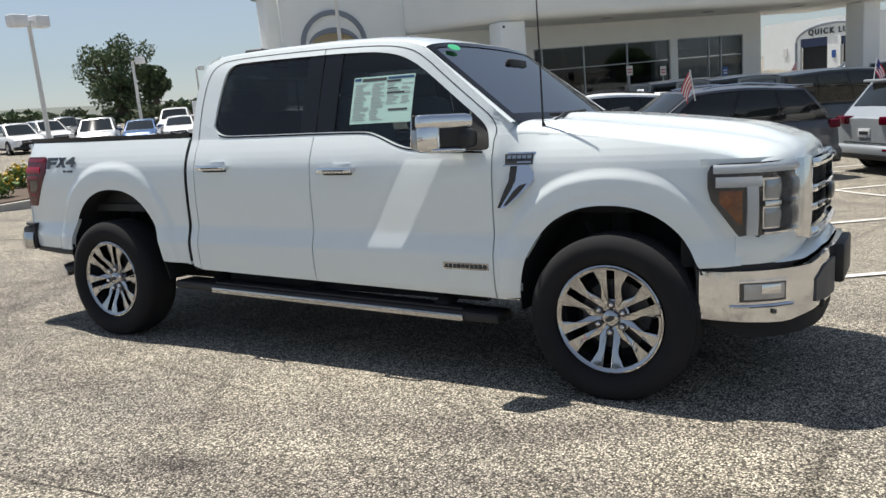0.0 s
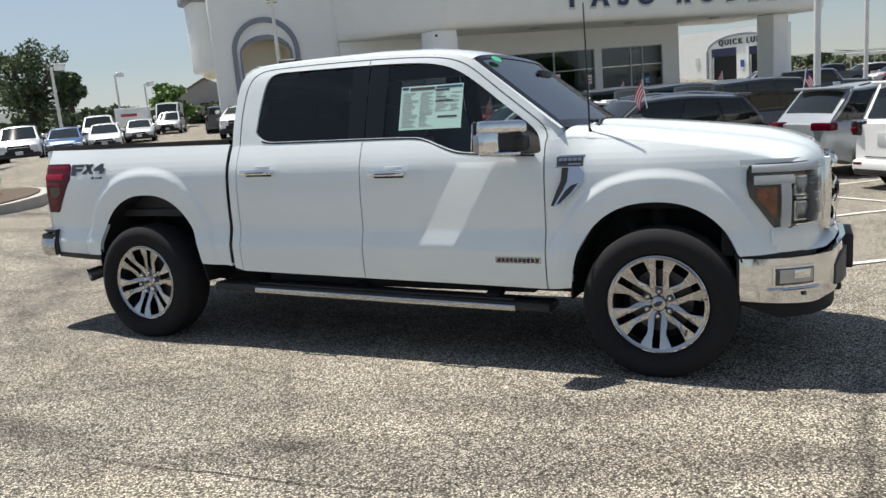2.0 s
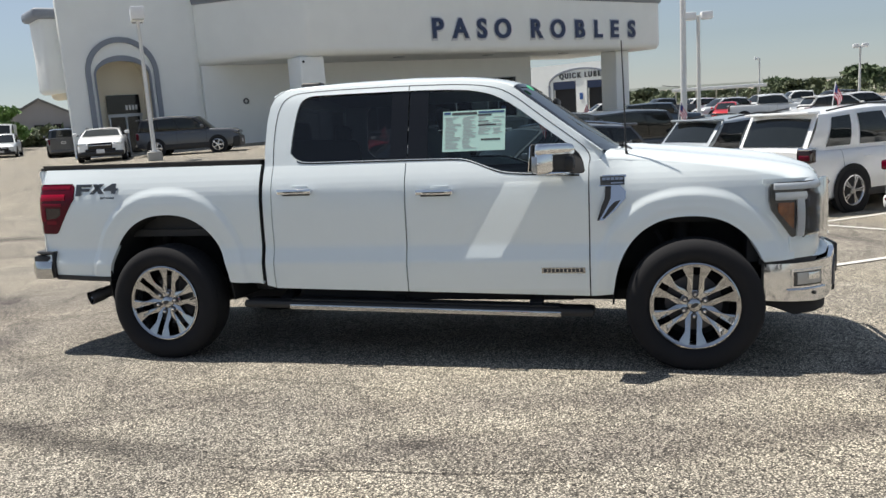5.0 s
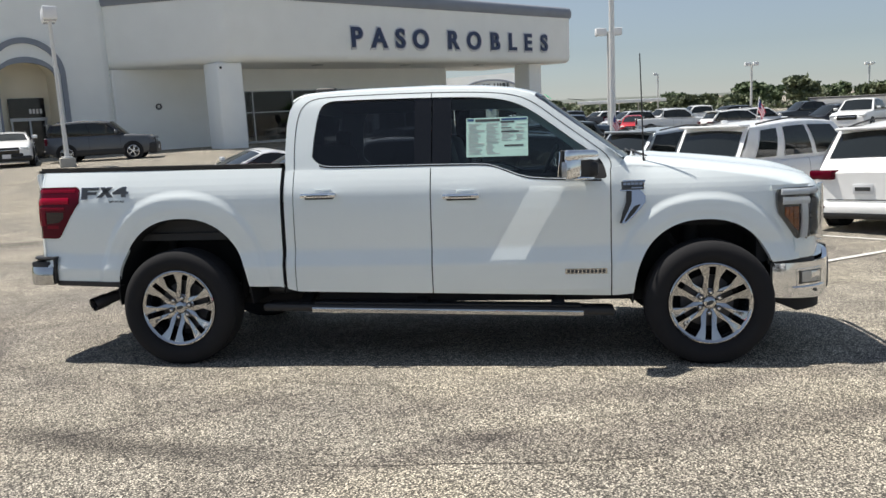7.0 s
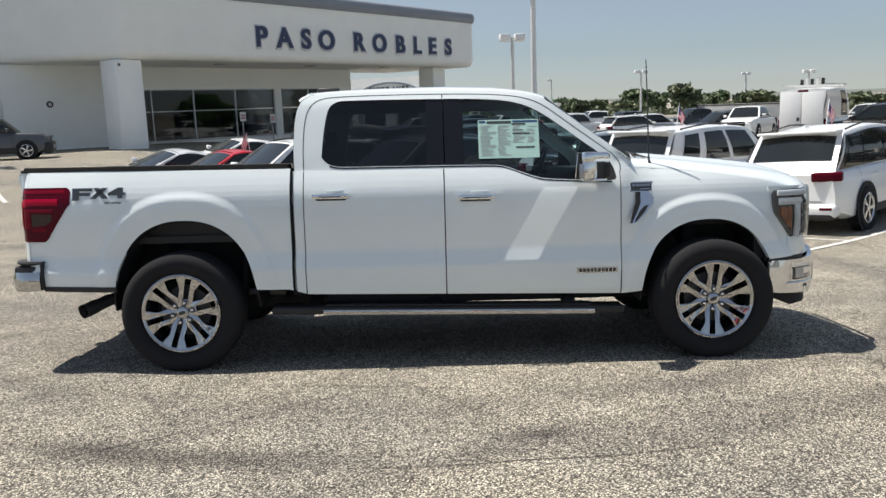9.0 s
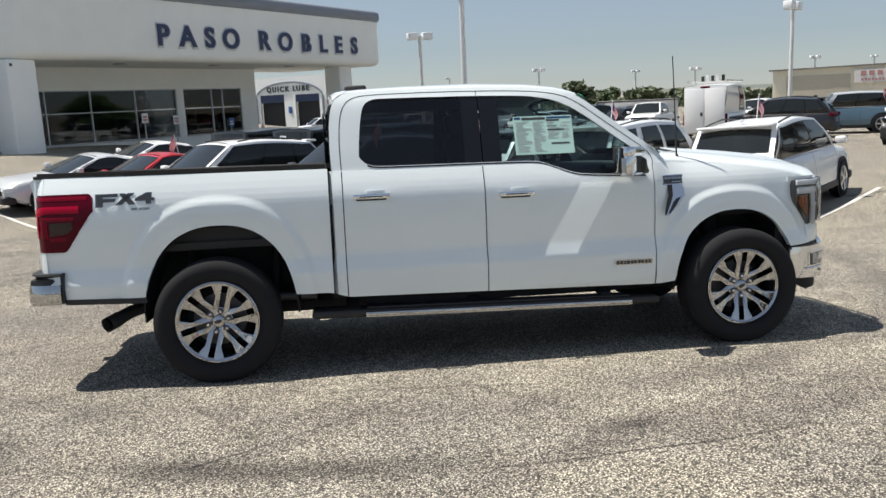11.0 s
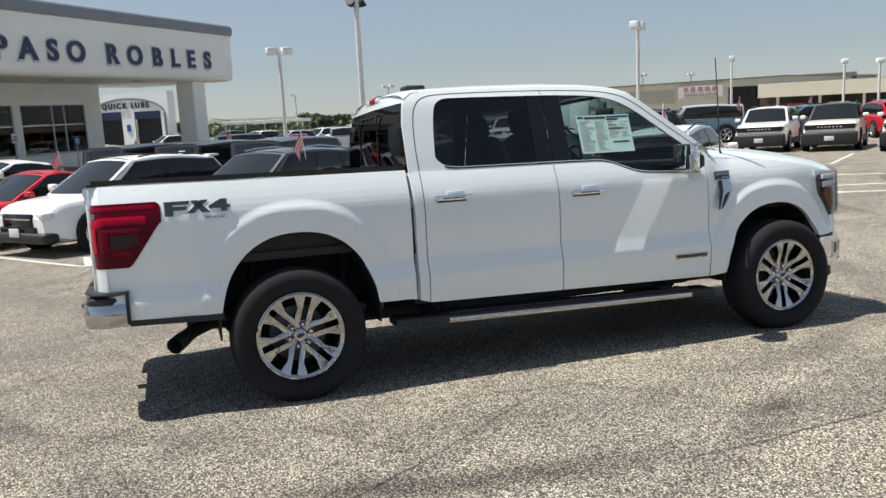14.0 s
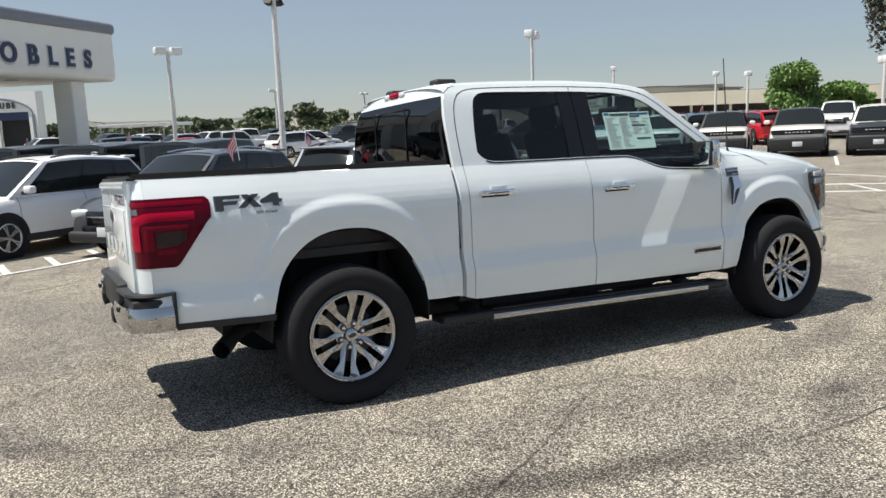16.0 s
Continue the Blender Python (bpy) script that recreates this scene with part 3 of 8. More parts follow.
def swept(profile):
    bm = bmesh.new()
    pts = [Vector(p) for p in PLAN]

    def fn(i, j):
        a, b = pts[max(i - 1, 0)], pts[min(i + 1, len(pts) - 1)]
        d = (b - a).normalized()
        q = pts[i] + Vector((d.y, -d.x)) * profile[j][0]
        return (q.x, q.y, profile[j][1])

    put_grid(bm, fn, range(len(pts)), range(len(profile)))
    return bm


canopy = part("sign_canopy", swept(PROFILE), STUCCO, showroom, "white rounded sign fascia")
part("canopy_cap", swept(CAP), TRIM_GREY, canopy, "grey-blue parapet cap")
for name, z, up in (("soffit", 4.625, False), ("canopy_roof", 8.60, True)):
    bm = bmesh.new()
    f = [bm.verts.new((s, d, z)) for s, d in ((-11.6, 6.2), (-7.9, 0.45), (20.75, 0.45), (20.75, 9.0), (-11.6, 9.0))]
    bm.faces.new(f if up else f[::-1])
    part(name, bm, STUCCO, canopy)
for s in (-1.0, 6.0, 13.0):
    part("soffit_lamp", box((s, 2.2, 4.60), (0.5, 0.5, 0.04)), ALU, canopy)
for s, d in ((-7.85, 1.15), (17.9, 1.75)):
    part("column", box((s, d, 1.5), (1.45, 1.45, 6.24), 0.10, None, 3), STUCCO, showroom, "square white stucco column")
part("wall_lamp", box((-8.4, 0.40, 4.35), (0.10, 0.10, 0.12), 0.02), BLACK, showroom)
# overhanging wing on the far side of the tower
part("side_wing", box((-18.75, 7.9, 5.45), (1.35, 2.4, 3.9), 0.28, None, 4), STUCCO, showroom)
part("wing_cap", box((-18.85, 7.85, 7.42), (1.75, 2.7, 0.52), 0.18, None, 3), TRIM_GREY, showroom, "grey-blue parapet cap")
part("wing_soffit", box((-18.52, 7.9, 3.6), (0.85, 2.0, 0.8), 0.3, None, 3), STUCCO_CREAM, showroom)
# raised letters, each on a pale edge
LETTERS = [("P", 0.2), ("A", 1.93), ("S", 3.6), ("O", 5.3), ("R", 8.15), ("O", 10.13), ("B", 12.2), ("L", 14.02), ("E", 15.73), ("S", 17.57)]
for ch, s in LETTERS:
    ob = words(ch, 1.56, LETTER_EDGE, pose(s + 0.06, -0.05, 5.93, 90, 0, 0) @ Matrix.Diagonal((1.08, 1.06, 1, 1)), 0.08, showroom, "letter_edge", 1.0, 0.105)
    words(ch, 1.56, NAVY, pose(s, -0.13, 5.95, 90, 0, 0) @ Matrix.Diagonal((1.08, 1.0, 1, 1)), 0.10, ob, "letter", 1.0, 0.040)

# ---- the service building behind, facing along the sign's line ----
SERV = frame_of((-6.4, 111.5), (0.783, -0.622))
service = thing("service_building", SERV, "white service building with an arched gable and two bays", "building")
bays = ((-5.35, -0.85), (1.2, 5.5))
for s0, s1, z0, z1 in ((-12, -5.35, -1.6, 6.0), (-0.85, 1.2, -1.6, 6.0), (5.5, 6.75, -1.6, 6.0), (-5.35, -0.85, 3.6, 6.0), (1.2, 5.5, 3.5, 6.0)):
    part("wall", wall_box(s0, s1, 0, 0.4, z0, z1), STUCCO, service)
part("side_wall", wall_box(6.35, 6.75, 0.4, 1.4, -1.6, 6.0), STUCCO, service)
part("roof", wall_box(-12, 6.35, 0.4, 1.4, 5.6, 5.8), ROOF_GREY, service)
for s0, s1 in bays:
    # near-black sheet stands in for the shade inside the bay
    part("bay_back", wall_box(s0, s1, 0.5, 0.7, -1.6, 3.6), ROOM_SHADE, service)
    part("bay_shutter", wall_box(s0, s1, 0.15, 0.25, 2.5, 3.6), NAVY, service, "dark blue rolled shutter")
bm = bmesh.new()
pts = [(0.1 - 6.1 * math.cos(math.pi * k / 24), 3.3 + 2.05 * math.sin(math.pi * k / 24)) for k in range(25)]
put_grid(bm, lambda i, j: [(pts[i][0], -0.02, pts[i][1] - 0.25), (pts[i][0], -0.16, pts[i][1] - 0.25), (pts[i][0], -0.16, pts[i][1]), (pts[i][0], -0.02, pts[i][1])][j], range(25), range(4))
part("arch_moulding", bm, TRIM_GREY, service, "grey-blue arch moulding")
for s in (-6.0, 6.2):
    part("arch_leg", wall_box(s - 0.13, s + 0.13, -0.16, -0.02, -1.6, 3.2), TRIM_GREY, service)
for ch, s in zip("QUICKLUBE", (-3.44, -2.45, -1.745, -1.04, -0.08, 1.20, 1.99, 2.88, 3.63)):
    words(ch, 1.02, BADGE, pose(s, -0.1, 4.30, 90, 0, 0), 0.12, service, "letter", 1.0, 0.02)
part("wall_sign", box((-7.9, -0.05, 2.0), (0.7, 0.08, 1.2)), SIGN_WHITE, service)
part("bay_sign", box((0.2, -0.05, 1.4), (0.6, 0.06, 0.9)), BLUE_SIGN, service, "small blue sign")

# ---- warehouses across the far side ----
WARE = frame_of((61.0, 101.8), (0.80, -0.60))
ware = thing("warehouse", WARE, "beige metal warehouse with roller doors and a white sign", "building")
wall = part("wall", (lambda b: (put_prism(b, [(0, -1.5), (36, -1.5), (36, 3.4), (25, 4.0), (0, 3.7)], pose(0, 0.3, 0, 90, 0, 0), 0.3), b)[1])(bmesh.new()), BEIGE, ware, smooth=False)
for k in range(48):
    part("wall_rib", box((0.35 + k * 0.75, -0.02, 1.0), (0.06, 0.04, 5.0)), BEIGE, wall)
part("roof_edge", box((12.3, -0.1, 3.92), (25.6, 0.6, 0.18), 0, (0, -0.69, 0)), ROOF_GREY, ware)
part("roof_edge", box((30.6, -0.1, 3.76), (11.4, 0.6, 0.18), 0, (0, 3.1, 0)), ROOF_GREY, ware)
part("roller_door", box((5.8, -0.05, 0.8), (8.0, 0.1, 4.2)), BEIGE_DARK, ware, "closed beige roller door")
# solid black panel on the wall paints the shade of an open bay
part("bay_shade_panel", box((19.4, -0.06, 0.8), (4.6, 0.1, 4.2)), GLOSSY_BLACK, ware, "flat black panel in place of a shaded open bay")
sign = part("sign_board", box((13.3, -0.25, 2.5), (6.2, 0.18, 1.75)), SIGN_WHITE, ware, "white board with two rows of faded red marks")
for k in range(5):
    part("sign_bar", box((11.3 + k * 0.98, -0.37, 2.85), (0.62, 0.05, 0.62)), FADED_RED, sign)
for k in range(11):
    part("sign_bar", box((11.2 + k * 0.41, -0.37, 2.02), (0.26, 0.05, 0.30)), FADED_RED, sign)
STORE = frame_of((76.5, 84.5), (0.70, -0.71))
store = thing("store_building", STORE, "long low beige store with a deep overhang", "building")
part("fascia", box((34, 0, 2.12), (72, 0.5, 1.85)), BEIGE, store)
part("roof", box((34, 6, 3.06), (72, 12, 0.12)), ROOF_GREY, store)
part("shopfront", box((34, 3.0, 0.1), (72, 0.3, 2.8)), mat("store_front", (0.10, 0.07, 0.06), 0.6, var=0.5, scale=0.6), store, "shaded shopfront under the overhang")
for k in range(13):
    part("post", box((0.5 + k * 5.2, 0.3, 0.1), (0.35, 0.35, 2.6)), BEIGE, store)
    part("display", box((2.8 + k * 5.2, 1.2, -0.3), (2.6, 0.8, 1.2), 0.1), (SIGN_RED, BEIGE_DARK, SIGN_WHITE)[k % 3], store)
part("upper_roof", box((3.0, 9.0, 3.6), (14, 6, 1.0)), ROOF_GREY, store)

# small grey gabled house, and a pale carport, beyond the lot
HOUSE = frame_of((-58.3, 66.4), (0.80, 0.60)) @ Matrix.Translation((0, 0, -0.6))
house = thing("grey_house", HOUSE, "grey rendered house with a gable roof", "house")
part("wall", (lambda b: (put_prism(b, [(-3.2, -1), (3.2, -1), (3.2, 3.6), (0, 5.3), (-3.2, 3.6)], pose(0, 0.2, 0, 90, 0, 0), 0.2), b)[1])(bmesh.new()), HOUSE_GREY, house, smooth=False)
part("roof", box((-1.75, 4.0, 4.5), (4.0, 8.6, 0.18), 0, (0, -28, 0)), ROOF_GREY, house)
part("roof", box((1.75, 4.0, 4.5), (4.0, 8.6, 0.18), 0, (0, 28, 0)), ROOF_GREY, house)
part("annex", box((5.2, 2.0, 1.6), (4.0, 4.0, 5.2)), HOUSE_GREY, house)
for s in (-1.9, -0.3, 1.5):
    for z in (1.1, 2.4):
        w = part("window", box((s, -0.02, z), (0.9, 0.08, 0.8)), CAR_GLASS, house)
        part("window_frame", box((s, -0.05, z - 0.44), (1.0, 0.08, 0.08)), SIGN_WHITE, w)
PORT = frame_of((6.4, 118.0), (1.0, -0.08))
port = thing("carport", PORT, "long pale flat carport on posts", "carport")
part("roof_slab", box((6.3, 0, 1.30), (12.6, 5, 0.46), 0.05), CAR_WHITE, port)
part("solar_edge", box((-0.2, 0, 1.92), (2.5, 3, 0.08), 0, (0, 8, 0)), CAR_GLASS, port)
for k in range(5):
    part("post", box((0.4 + k * 2.8, 0.5, 0.0), (0.2, 0.2, 2.4)), POLE_WHITE, port)
SHED = frame_of((21.9, 61.2), (0.94, -0.34))
shed = thing("white_trailer", SHED, "long white trailer with a low flat roof", "trailer")
part("wall", box((3.2, 1.2, 0.2), (6.6, 2.4, 1.6), 0.05), SIGN_WHITE, shed)
part("roof", box((3.2, 1.2, 1.05), (6.8, 2.6, 0.10)), ROOF_GREY, shed)
part("underframe", box((3.2, 1.2, -0.8), (5.6, 1.6, 0.5)), DARK, shed)


# ---- the white pickup ----
# Its own axes: x to its nose, y to its left side, z up; the near side is y < 0.
truck = thing("pickup_truck", SLOPE.copy(), "white crew-cab pickup truck with chrome trim parked on worn asphalt", "pickup truck")
HUBS = {"rear": (-1.847, 0.405), "front": (1.847, 0.405)}
ARCH = {"rear": (-1.815, 0.42, 0.495, 0.622), "front": (1.825, 0.40, 0.470, 0.560)}


def arch_s(x, z, which):
    cx, cz, a, h = ARCH[which]
    return (abs((x - cx) / a) ** 2.3 + (max(0.0, z - cz) / h) ** 2.3) ** (1 / 2.3)


SIDE = [(0.44, 0.930), (0.50, 0.955), (0.60, 0.9685), (0.675, 0.9745), (0.690, 0.9740), (0.700, 0.9725), (0.785, 0.9500), (0.797, 0.9480), (0.815, 0.9475), (0.95, 0.9550), (1.06, 0.9570), (1.13, 0.9550), (1.17, 0.9515), (1.20, 0.9465), (1.235, 0.9370), (1.275, 0.9225), (1.32, 0.9030), (1.36, 0.8840), (1.42, 0.854)]


def half_width(x, z):
    """The body side's distance from the middle."""
    y = lerp_table(z, SIDE)
    if x < -2.25:
        y -= 0.098 * ((-2.25 - x) / 0.68) ** 1.8
    if x > 1.75:
        y -= 0.105 * ((x - 1.75) / 0.70) ** 1.7
    if x > 1.2:
        y -= 0.018 * smoothstep(1.2, 1.35, x) * smoothstep(0.85, 1.05, z)
        y -= 0.050 * smoothstep(1.2, 1.5, x) * max(0.0, (z - 1.0) / 0.33) ** 1.7
    for which in ARCH:
        s = arch_s(x, z, which)
        if s < 1.6:
            k = 1 - smoothstep(1.22, 1.33, s)
            y += (0.015 if which == "rear" else 0.017) * k - 0.005 * (1 - smoothstep(1.02, 1.12, s))
    return y


def bottom_z(x):
    """Lower edge of the body side: rockers and the two wheel openings."""
    base = lerp_table(x, [(-2.95, 0.60), (-2.3, 0.578), (-1.1, 0.545), (-0.97, 0.508), (1.2, 0.455), (1.36, 0.47), (2.20, 0.66), (2.6, 0.69)])
    for cx, cz, a, h in ARCH.values():
        k = abs((x - cx) / a)
        if k < 1:
            base = max(base, cz + h * (1 - k**2.3) ** (1 / 2.3))
    return base


def belt_z(x):
    return lerp_table(x, [(-1.05, 1.365), (0.33, 1.352), (0.42, 1.335), (0.60, 1.262), (0.70, 1.240), (1.25, 1.220)])


def fender_top(x):
    return lerp_table(x, [(1.18, 1.325), (1.4, 1.322), (1.8, 1.285), (2.2, 1.222), (2.45, 1.165), (2.6, 1.12)])


def columns(x0, x1, step=0.035):
    xs = set(np.round(np.arange(x0, x1, step), 4)) | {x0, x1}
    for cx, _, a, _ in ARCH.values():
        for k in range(0, 41):
            c = math.cos(math.pi * k / 40)
            x = cx + a * math.copysign(abs(c) ** (2 / 2.3), c)
            if x0 < x < x1:
                xs.add(round(x, 4))
    xs = sorted(xs)
    return [x for i, x in enumerate(xs) if i in (0, len(xs) - 1) or x - xs[i - 1] > 0.003]


def side_panel(x0, x1, top, rows=44, low=None, step=0.035):
    bm = bmesh.new()
    vs = [i / rows for i in range(rows + 1)]

    def fn(x, v):
        lo = bottom_z(x) if low is None else low(x)
        z = lo + (top(x) - lo) * v
        return (x, -half_width(x, z), z)

    put_grid(bm, fn, columns(x0, x1, step), vs)
    return bm


def both_sides(name, bm, material, label="", depth=0.0, parent=None):
    """Adds a mesh for the near side and its mirror image for the far side."""
    if depth:
        thicken(bm, depth)
    far = mirrored(bm)
    a = part(name, bm, material, parent or truck, label)
    b = part(name, far, material, parent or truck, label)
    return a, b


RAIL = lambda x: lerp_table(x, [(-3.0, 1.395), (-1.0, 1.378)])
both_sides("bed_side", side_panel(-2.93, -1.074, RAIL, 110, None, 0.009), WHITE, "white bed side with a flared wheel arch", 0.03)
both_sides("cab_corner", side_panel(-1.045, -0.983, belt_z, 84), WHITE, "", 0.03)
bm = bmesh.new()
put_grid(bm, lambda z, w: (-1.0445 - 0.023 * w ** 1.5, -(half_width(-1.045, z) - 0.001 - 0.045 * w), z), [0.535 + 0.825 * k / 14 for k in range(15)], [0, 0.25, 0.5, 0.75, 1], True)
both_sides("corner_return", bm, WHITE, "rounded white return of the cab corner")
bm = bmesh.new()
put_grid(bm, lambda z, w: (-1.0725, -(half_width(-1.074, z) - 0.003 - 0.22 * w), z), [0.56 + 0.81 * k / 12 for k in range(13)], [0, 0.3, 1])
both_sides("bed_front", bm, BLACK)
rear_doors = both_sides("rear_door", side_panel(-0.976, -0.012, belt_z, 84), WHITE, "", 0.03)
front_doors = both_sides("front_door", side_panel(-0.004, 1.205, belt_z, 84), WHITE, "", 0.03)
both_sides("front_fender", side_panel(1.213, 2.44, fender_top, 84, None, 0.010), WHITE, "white front fender with a flared wheel arch", 0.03)

# black edging of the wheel openings and lower bed side
for which, (cx, cz, a, h) in ARCH.items():
    bm = bmesh.new()
    ts = [math.pi * k / 48 for k in range(49)]

    def rim_pt(t, v, cx=cx, cz=cz, a=a, h=h):
        c, s = math.cos(t), math.sin(t)
        x, z = cx + a * math.copysign(abs(c) ** (2 / 2.3), c), cz + h * abs(s) ** (2 / 2.3)
        k = 1.0 - 0.012 * v
        return (cx + (x - cx) * k, -half_width(x, z) + 0.004 + 0.42 * v, cz + (z - cz) * k)

    put_grid(bm, rim_pt, ts, [0, 0.3, 1.0])
    both_sides("wheel_liner", bm, DARK, "black wheel-arch liner", 0.01)
bm = bmesh.new()
put_grid(bm, lambda x, v: (x, -half_width(x, 0.60) + 0.006 + 0.05 * (v > 1), bottom_z(-2.9 + (x + 2.9) * 0.3) + 0.004 - 0.026 * min(v, 1)), [-2.82, -2.6, -2.4, -2.29], [0, 1, 2])
both_sides("lower_trim", bm, BLACK, "", 0.01)

# dark core that shows in the panel gaps, with wheel wells left open
for nm, c, size in (("tail_pan", (-2.60, 0, 0.95), (0.60, 1.54, 0.60)), ("cab_wall", (-1.16, 0, 0.93), (0.30, 1.28, 0.84)), ("floor_pan", (0.1, 0, 0.72), (2.35, 1.84, 0.44)), ("door_core", (0.1, 0, 0.99), (2.35, 1.86, 0.30)), ("wheel_well", (-1.83, 0, 1.17), (1.5, 1.70, 0.30)), ("engine_bay", (1.85, 0, 1.02), (1.30, 1.60, 0.22)), ("radiator_support", (2.36, 0, 0.85), (0.32, 1.44, 0.50)), ("under_tray", (0.0, 0, 0.50), (5.0, 1.0, 0.16)), ("engine_block", (1.85, 0, 0.78), (1.25, 1.0, 0.60)), ("bed_floor_frame", (-1.85, 0, 0.80), (1.6, 1.0, 0.56))):
    part(nm, box(c, size), DARK, truck)
for y in (-0.45, 0.45):
    part("frame_rail", box((0.05, y, 0.445), (4.4, 0.10, 0.19), 0.01), DARK, truck)
bm = bmesh.new()
put_tube(bm, [(-1.847, -0.78, 0.405), (-1.847, 0.78, 0.405)], 0.055, 12)
put_lathe(bm, [(0.05, -0.16), (0.15, -0.08), (0.15, 0.08), (0.05, 0.16)], pose(-1.847, 0, 0.40, 90), 16)
part("rear_axle", bm, DARK, truck)
bm = bmesh.new()
put_tube(bm, [(1.847, -0.74, 0.36), (1.847, 0.74, 0.36)], 0.04, 10)
part("front_axle", bm, DARK, truck)
for x in (-1.5, -2.1):
    for sg in (-1, 1):
        bm = bmesh.new()
        put_tube(bm, [(x, sg * 0.62, 0.42), (x + 0.05, sg * 0.56, 0.95)], 0.032, 10)
        part("damper", bm, DARK, truck)
for y in (-0.62, 0.62):
    bm = bmesh.new()
    put_tube(bm, [(1.80, y, 0.45), (1.78, y * 0.92, 0.92)], 0.06, 12)
    part("spring_strut", bm, DARK, truck)
    bm = bmesh.new()
    put_tube(bm, [(1.95, y * 1.1, 0.62), (1.70, y * 1.1, 0.70), (1.62, y * 1.05, 0.84)], 0.02, 8)
    part("brake_hose", bm, DARK, truck)
part("muffler", box((-2.2, 0.3, 0.60), (0.5, 0.5, 0.20), 0.05), DARK, truck)

# ---- cab above the belt line ----
TUMBLE = [(1.20, 0.9450), (1.235, 0.9355), (1.275, 0.9210), (1.32, 0.9015), (1.36, 0.8825), (1.42, 0.8670), (1.50, 0.8450), (1.70, 0.784), (1.82, 0.742), (1.88, 0.705), (1.95, 0.66)]


def cab_y(z):
    return lerp_table(z, TUMBLE)


CAB = [(-1.045, 1.355), (-1.05, 1.50), (-1.045, 1.68), (-1.03, 1.78), (-1.00, 1.845), (-0.95, 1.882), (-0.86, 1.899), (-0.5, 1.905), (0.0, 1.903), (0.35, 1.892), (0.56, 1.873), (0.68, 1.842), (0.775, 1.780), (0.95, 1.645), (1.145, 1.495), (1.265, 1.403), (1.30, 1.370), (1.27, 1.326), (1.207, 1.30), (1.207, 1.216), (0.70, 1.232), (0.60, 1.254), (0.42, 1.327), (0.33, 1.344), (-0.3, 1.350)]
DLO_TOP = [(-0.856, 1.45), (-0.845, 1.60), (-0.82, 1.76), (-0.795, 1.812), (-0.75, 1.838), (-0.70, 1.846), (0.0, 1.842), (0.30, 1.832), (0.42, 1.820), (0.52, 1.800), (0.60, 1.772), (0.70, 1.718), (0.844, 1.611), (0.957, 1.524), (1.088, 1.428), (1.145, 1.378), (1.174, 1.325), (1.186, 1.258)]
DLO_BOT = [(-0.856, 1.45), (-0.83, 1.415), (-0.79, 1.392), (-0.74, 1.383), (-0.66, 1.380), (0.34, 1.374), (0.43, 1.358), (0.61, 1.284), (0.71, 1.264), (1.12, 1.244), (1.172, 1.244), (1.186, 1.258)]


def dense(loop, n=8):
    return [(a[0] + (b[0] - a[0]) * k / n, a[1] + (b[1] - a[1]) * k / n) for a, b in zip(loop, loop[1:] + loop[:1]) for k in range(n)]


def by_angle(loop, c, count=260):
    """Points of a star-shaped loop at even angles about c."""
    pts = dense(loop, 30)
    ang = np.array([math.atan2(z - c[1], (x - c[0]) * 0.35) for x, z in pts])
    order = np.argsort(ang)
    at = np.linspace(-math.pi, math.pi, count, endpoint=False)
    xs = np.interp(at, ang[order], np.array([p[0] for p in pts])[order], period=2 * math.pi)
    zs = np.interp(at, ang[order], np.array([p[1] for p in pts])[order], period=2 * math.pi)
    return list(zip(xs, zs))



def rounded(line, times=2):
    """Cuts the corners of an open line and keeps its ends."""
    for _ in range(times):
        cut = [line[0]]
        for a, b in zip(line, line[1:]):
            cut += [(a[0] * 0.75 + b[0] * 0.25, a[1] * 0.75 + b[1] * 0.25), (a[0] * 0.25 + b[0] * 0.75, a[1] * 0.25 + b[1] * 0.75)]
        line = cut + [line[-1]]
    return line


DLO_TOP, DLO_BOT, TUMBLE = rounded(DLO_TOP), rounded(DLO_BOT), rounded(TUMBLE)
DLO = DLO_BOT + DLO_TOP[::-1][1:-1]
MID = (0.12, 1.56)
outer, inner = by_angle(CAB, MID), by_angle(DLO, MID)
bm = bmesh.new()


def cab_ring(i, v):
    (xo, zo), (xi, zi) = outer[i % len(outer)], inner[i % len(inner)]
    if v <= 1:
        x, z = xo + (xi - xo) * v, zo + (zi - zo) * v
        return (x, -min(cab_y(z), half_width(x, z) - 0.001) if x > 1.207 else -cab_y(z), z)
    k = v - 1
    return (xi, -cab_y(zi) + 0.028 * k, zi)


put_grid(bm, cab_ring, range(len(outer) + 1), [0, 0.12, 0.3, 0.5, 0.7, 0.88, 1.0, 2.0])
bmesh.ops.remove_doubles(bm, verts=bm.verts, dist=1e-5)
both_sides("cab_frame", bm, WHITE, "white door frames and pillars")


def pane(x0, x1, inset, grow=0.004, step=0.03):
    bm = bmesh.new()
    xs = sorted(set([x0, x1] + [x for x, _ in DLO_TOP + DLO_BOT if x0 < x < x1] + list(np.arange(x0, x1, step))))

    def fn(x, v):
        lo, hi = lerp_table(x, DLO_BOT) - grow, lerp_table(x, DLO_TOP) + grow
        z = lo + (hi - lo) * v
        return (x, -cab_y(z) + inset, z)

    put_grid(bm, fn, xs, [k / 8 for k in range(9)])
    return bm


both_sides("rear_side_glass", pane(-0.856, -0.125, 0.016), GLASS_DARK, "dark tinted rear side glass")
both_sides("front_side_glass", pane(0.135, 1.05, 0.016), GLASS, "lightly tinted front side glass")
both_sides("pillar_cover", pane(-0.125, -0.006, 0.008), GLOSSY_BLACK, "gloss black pillar cover", 0.01)
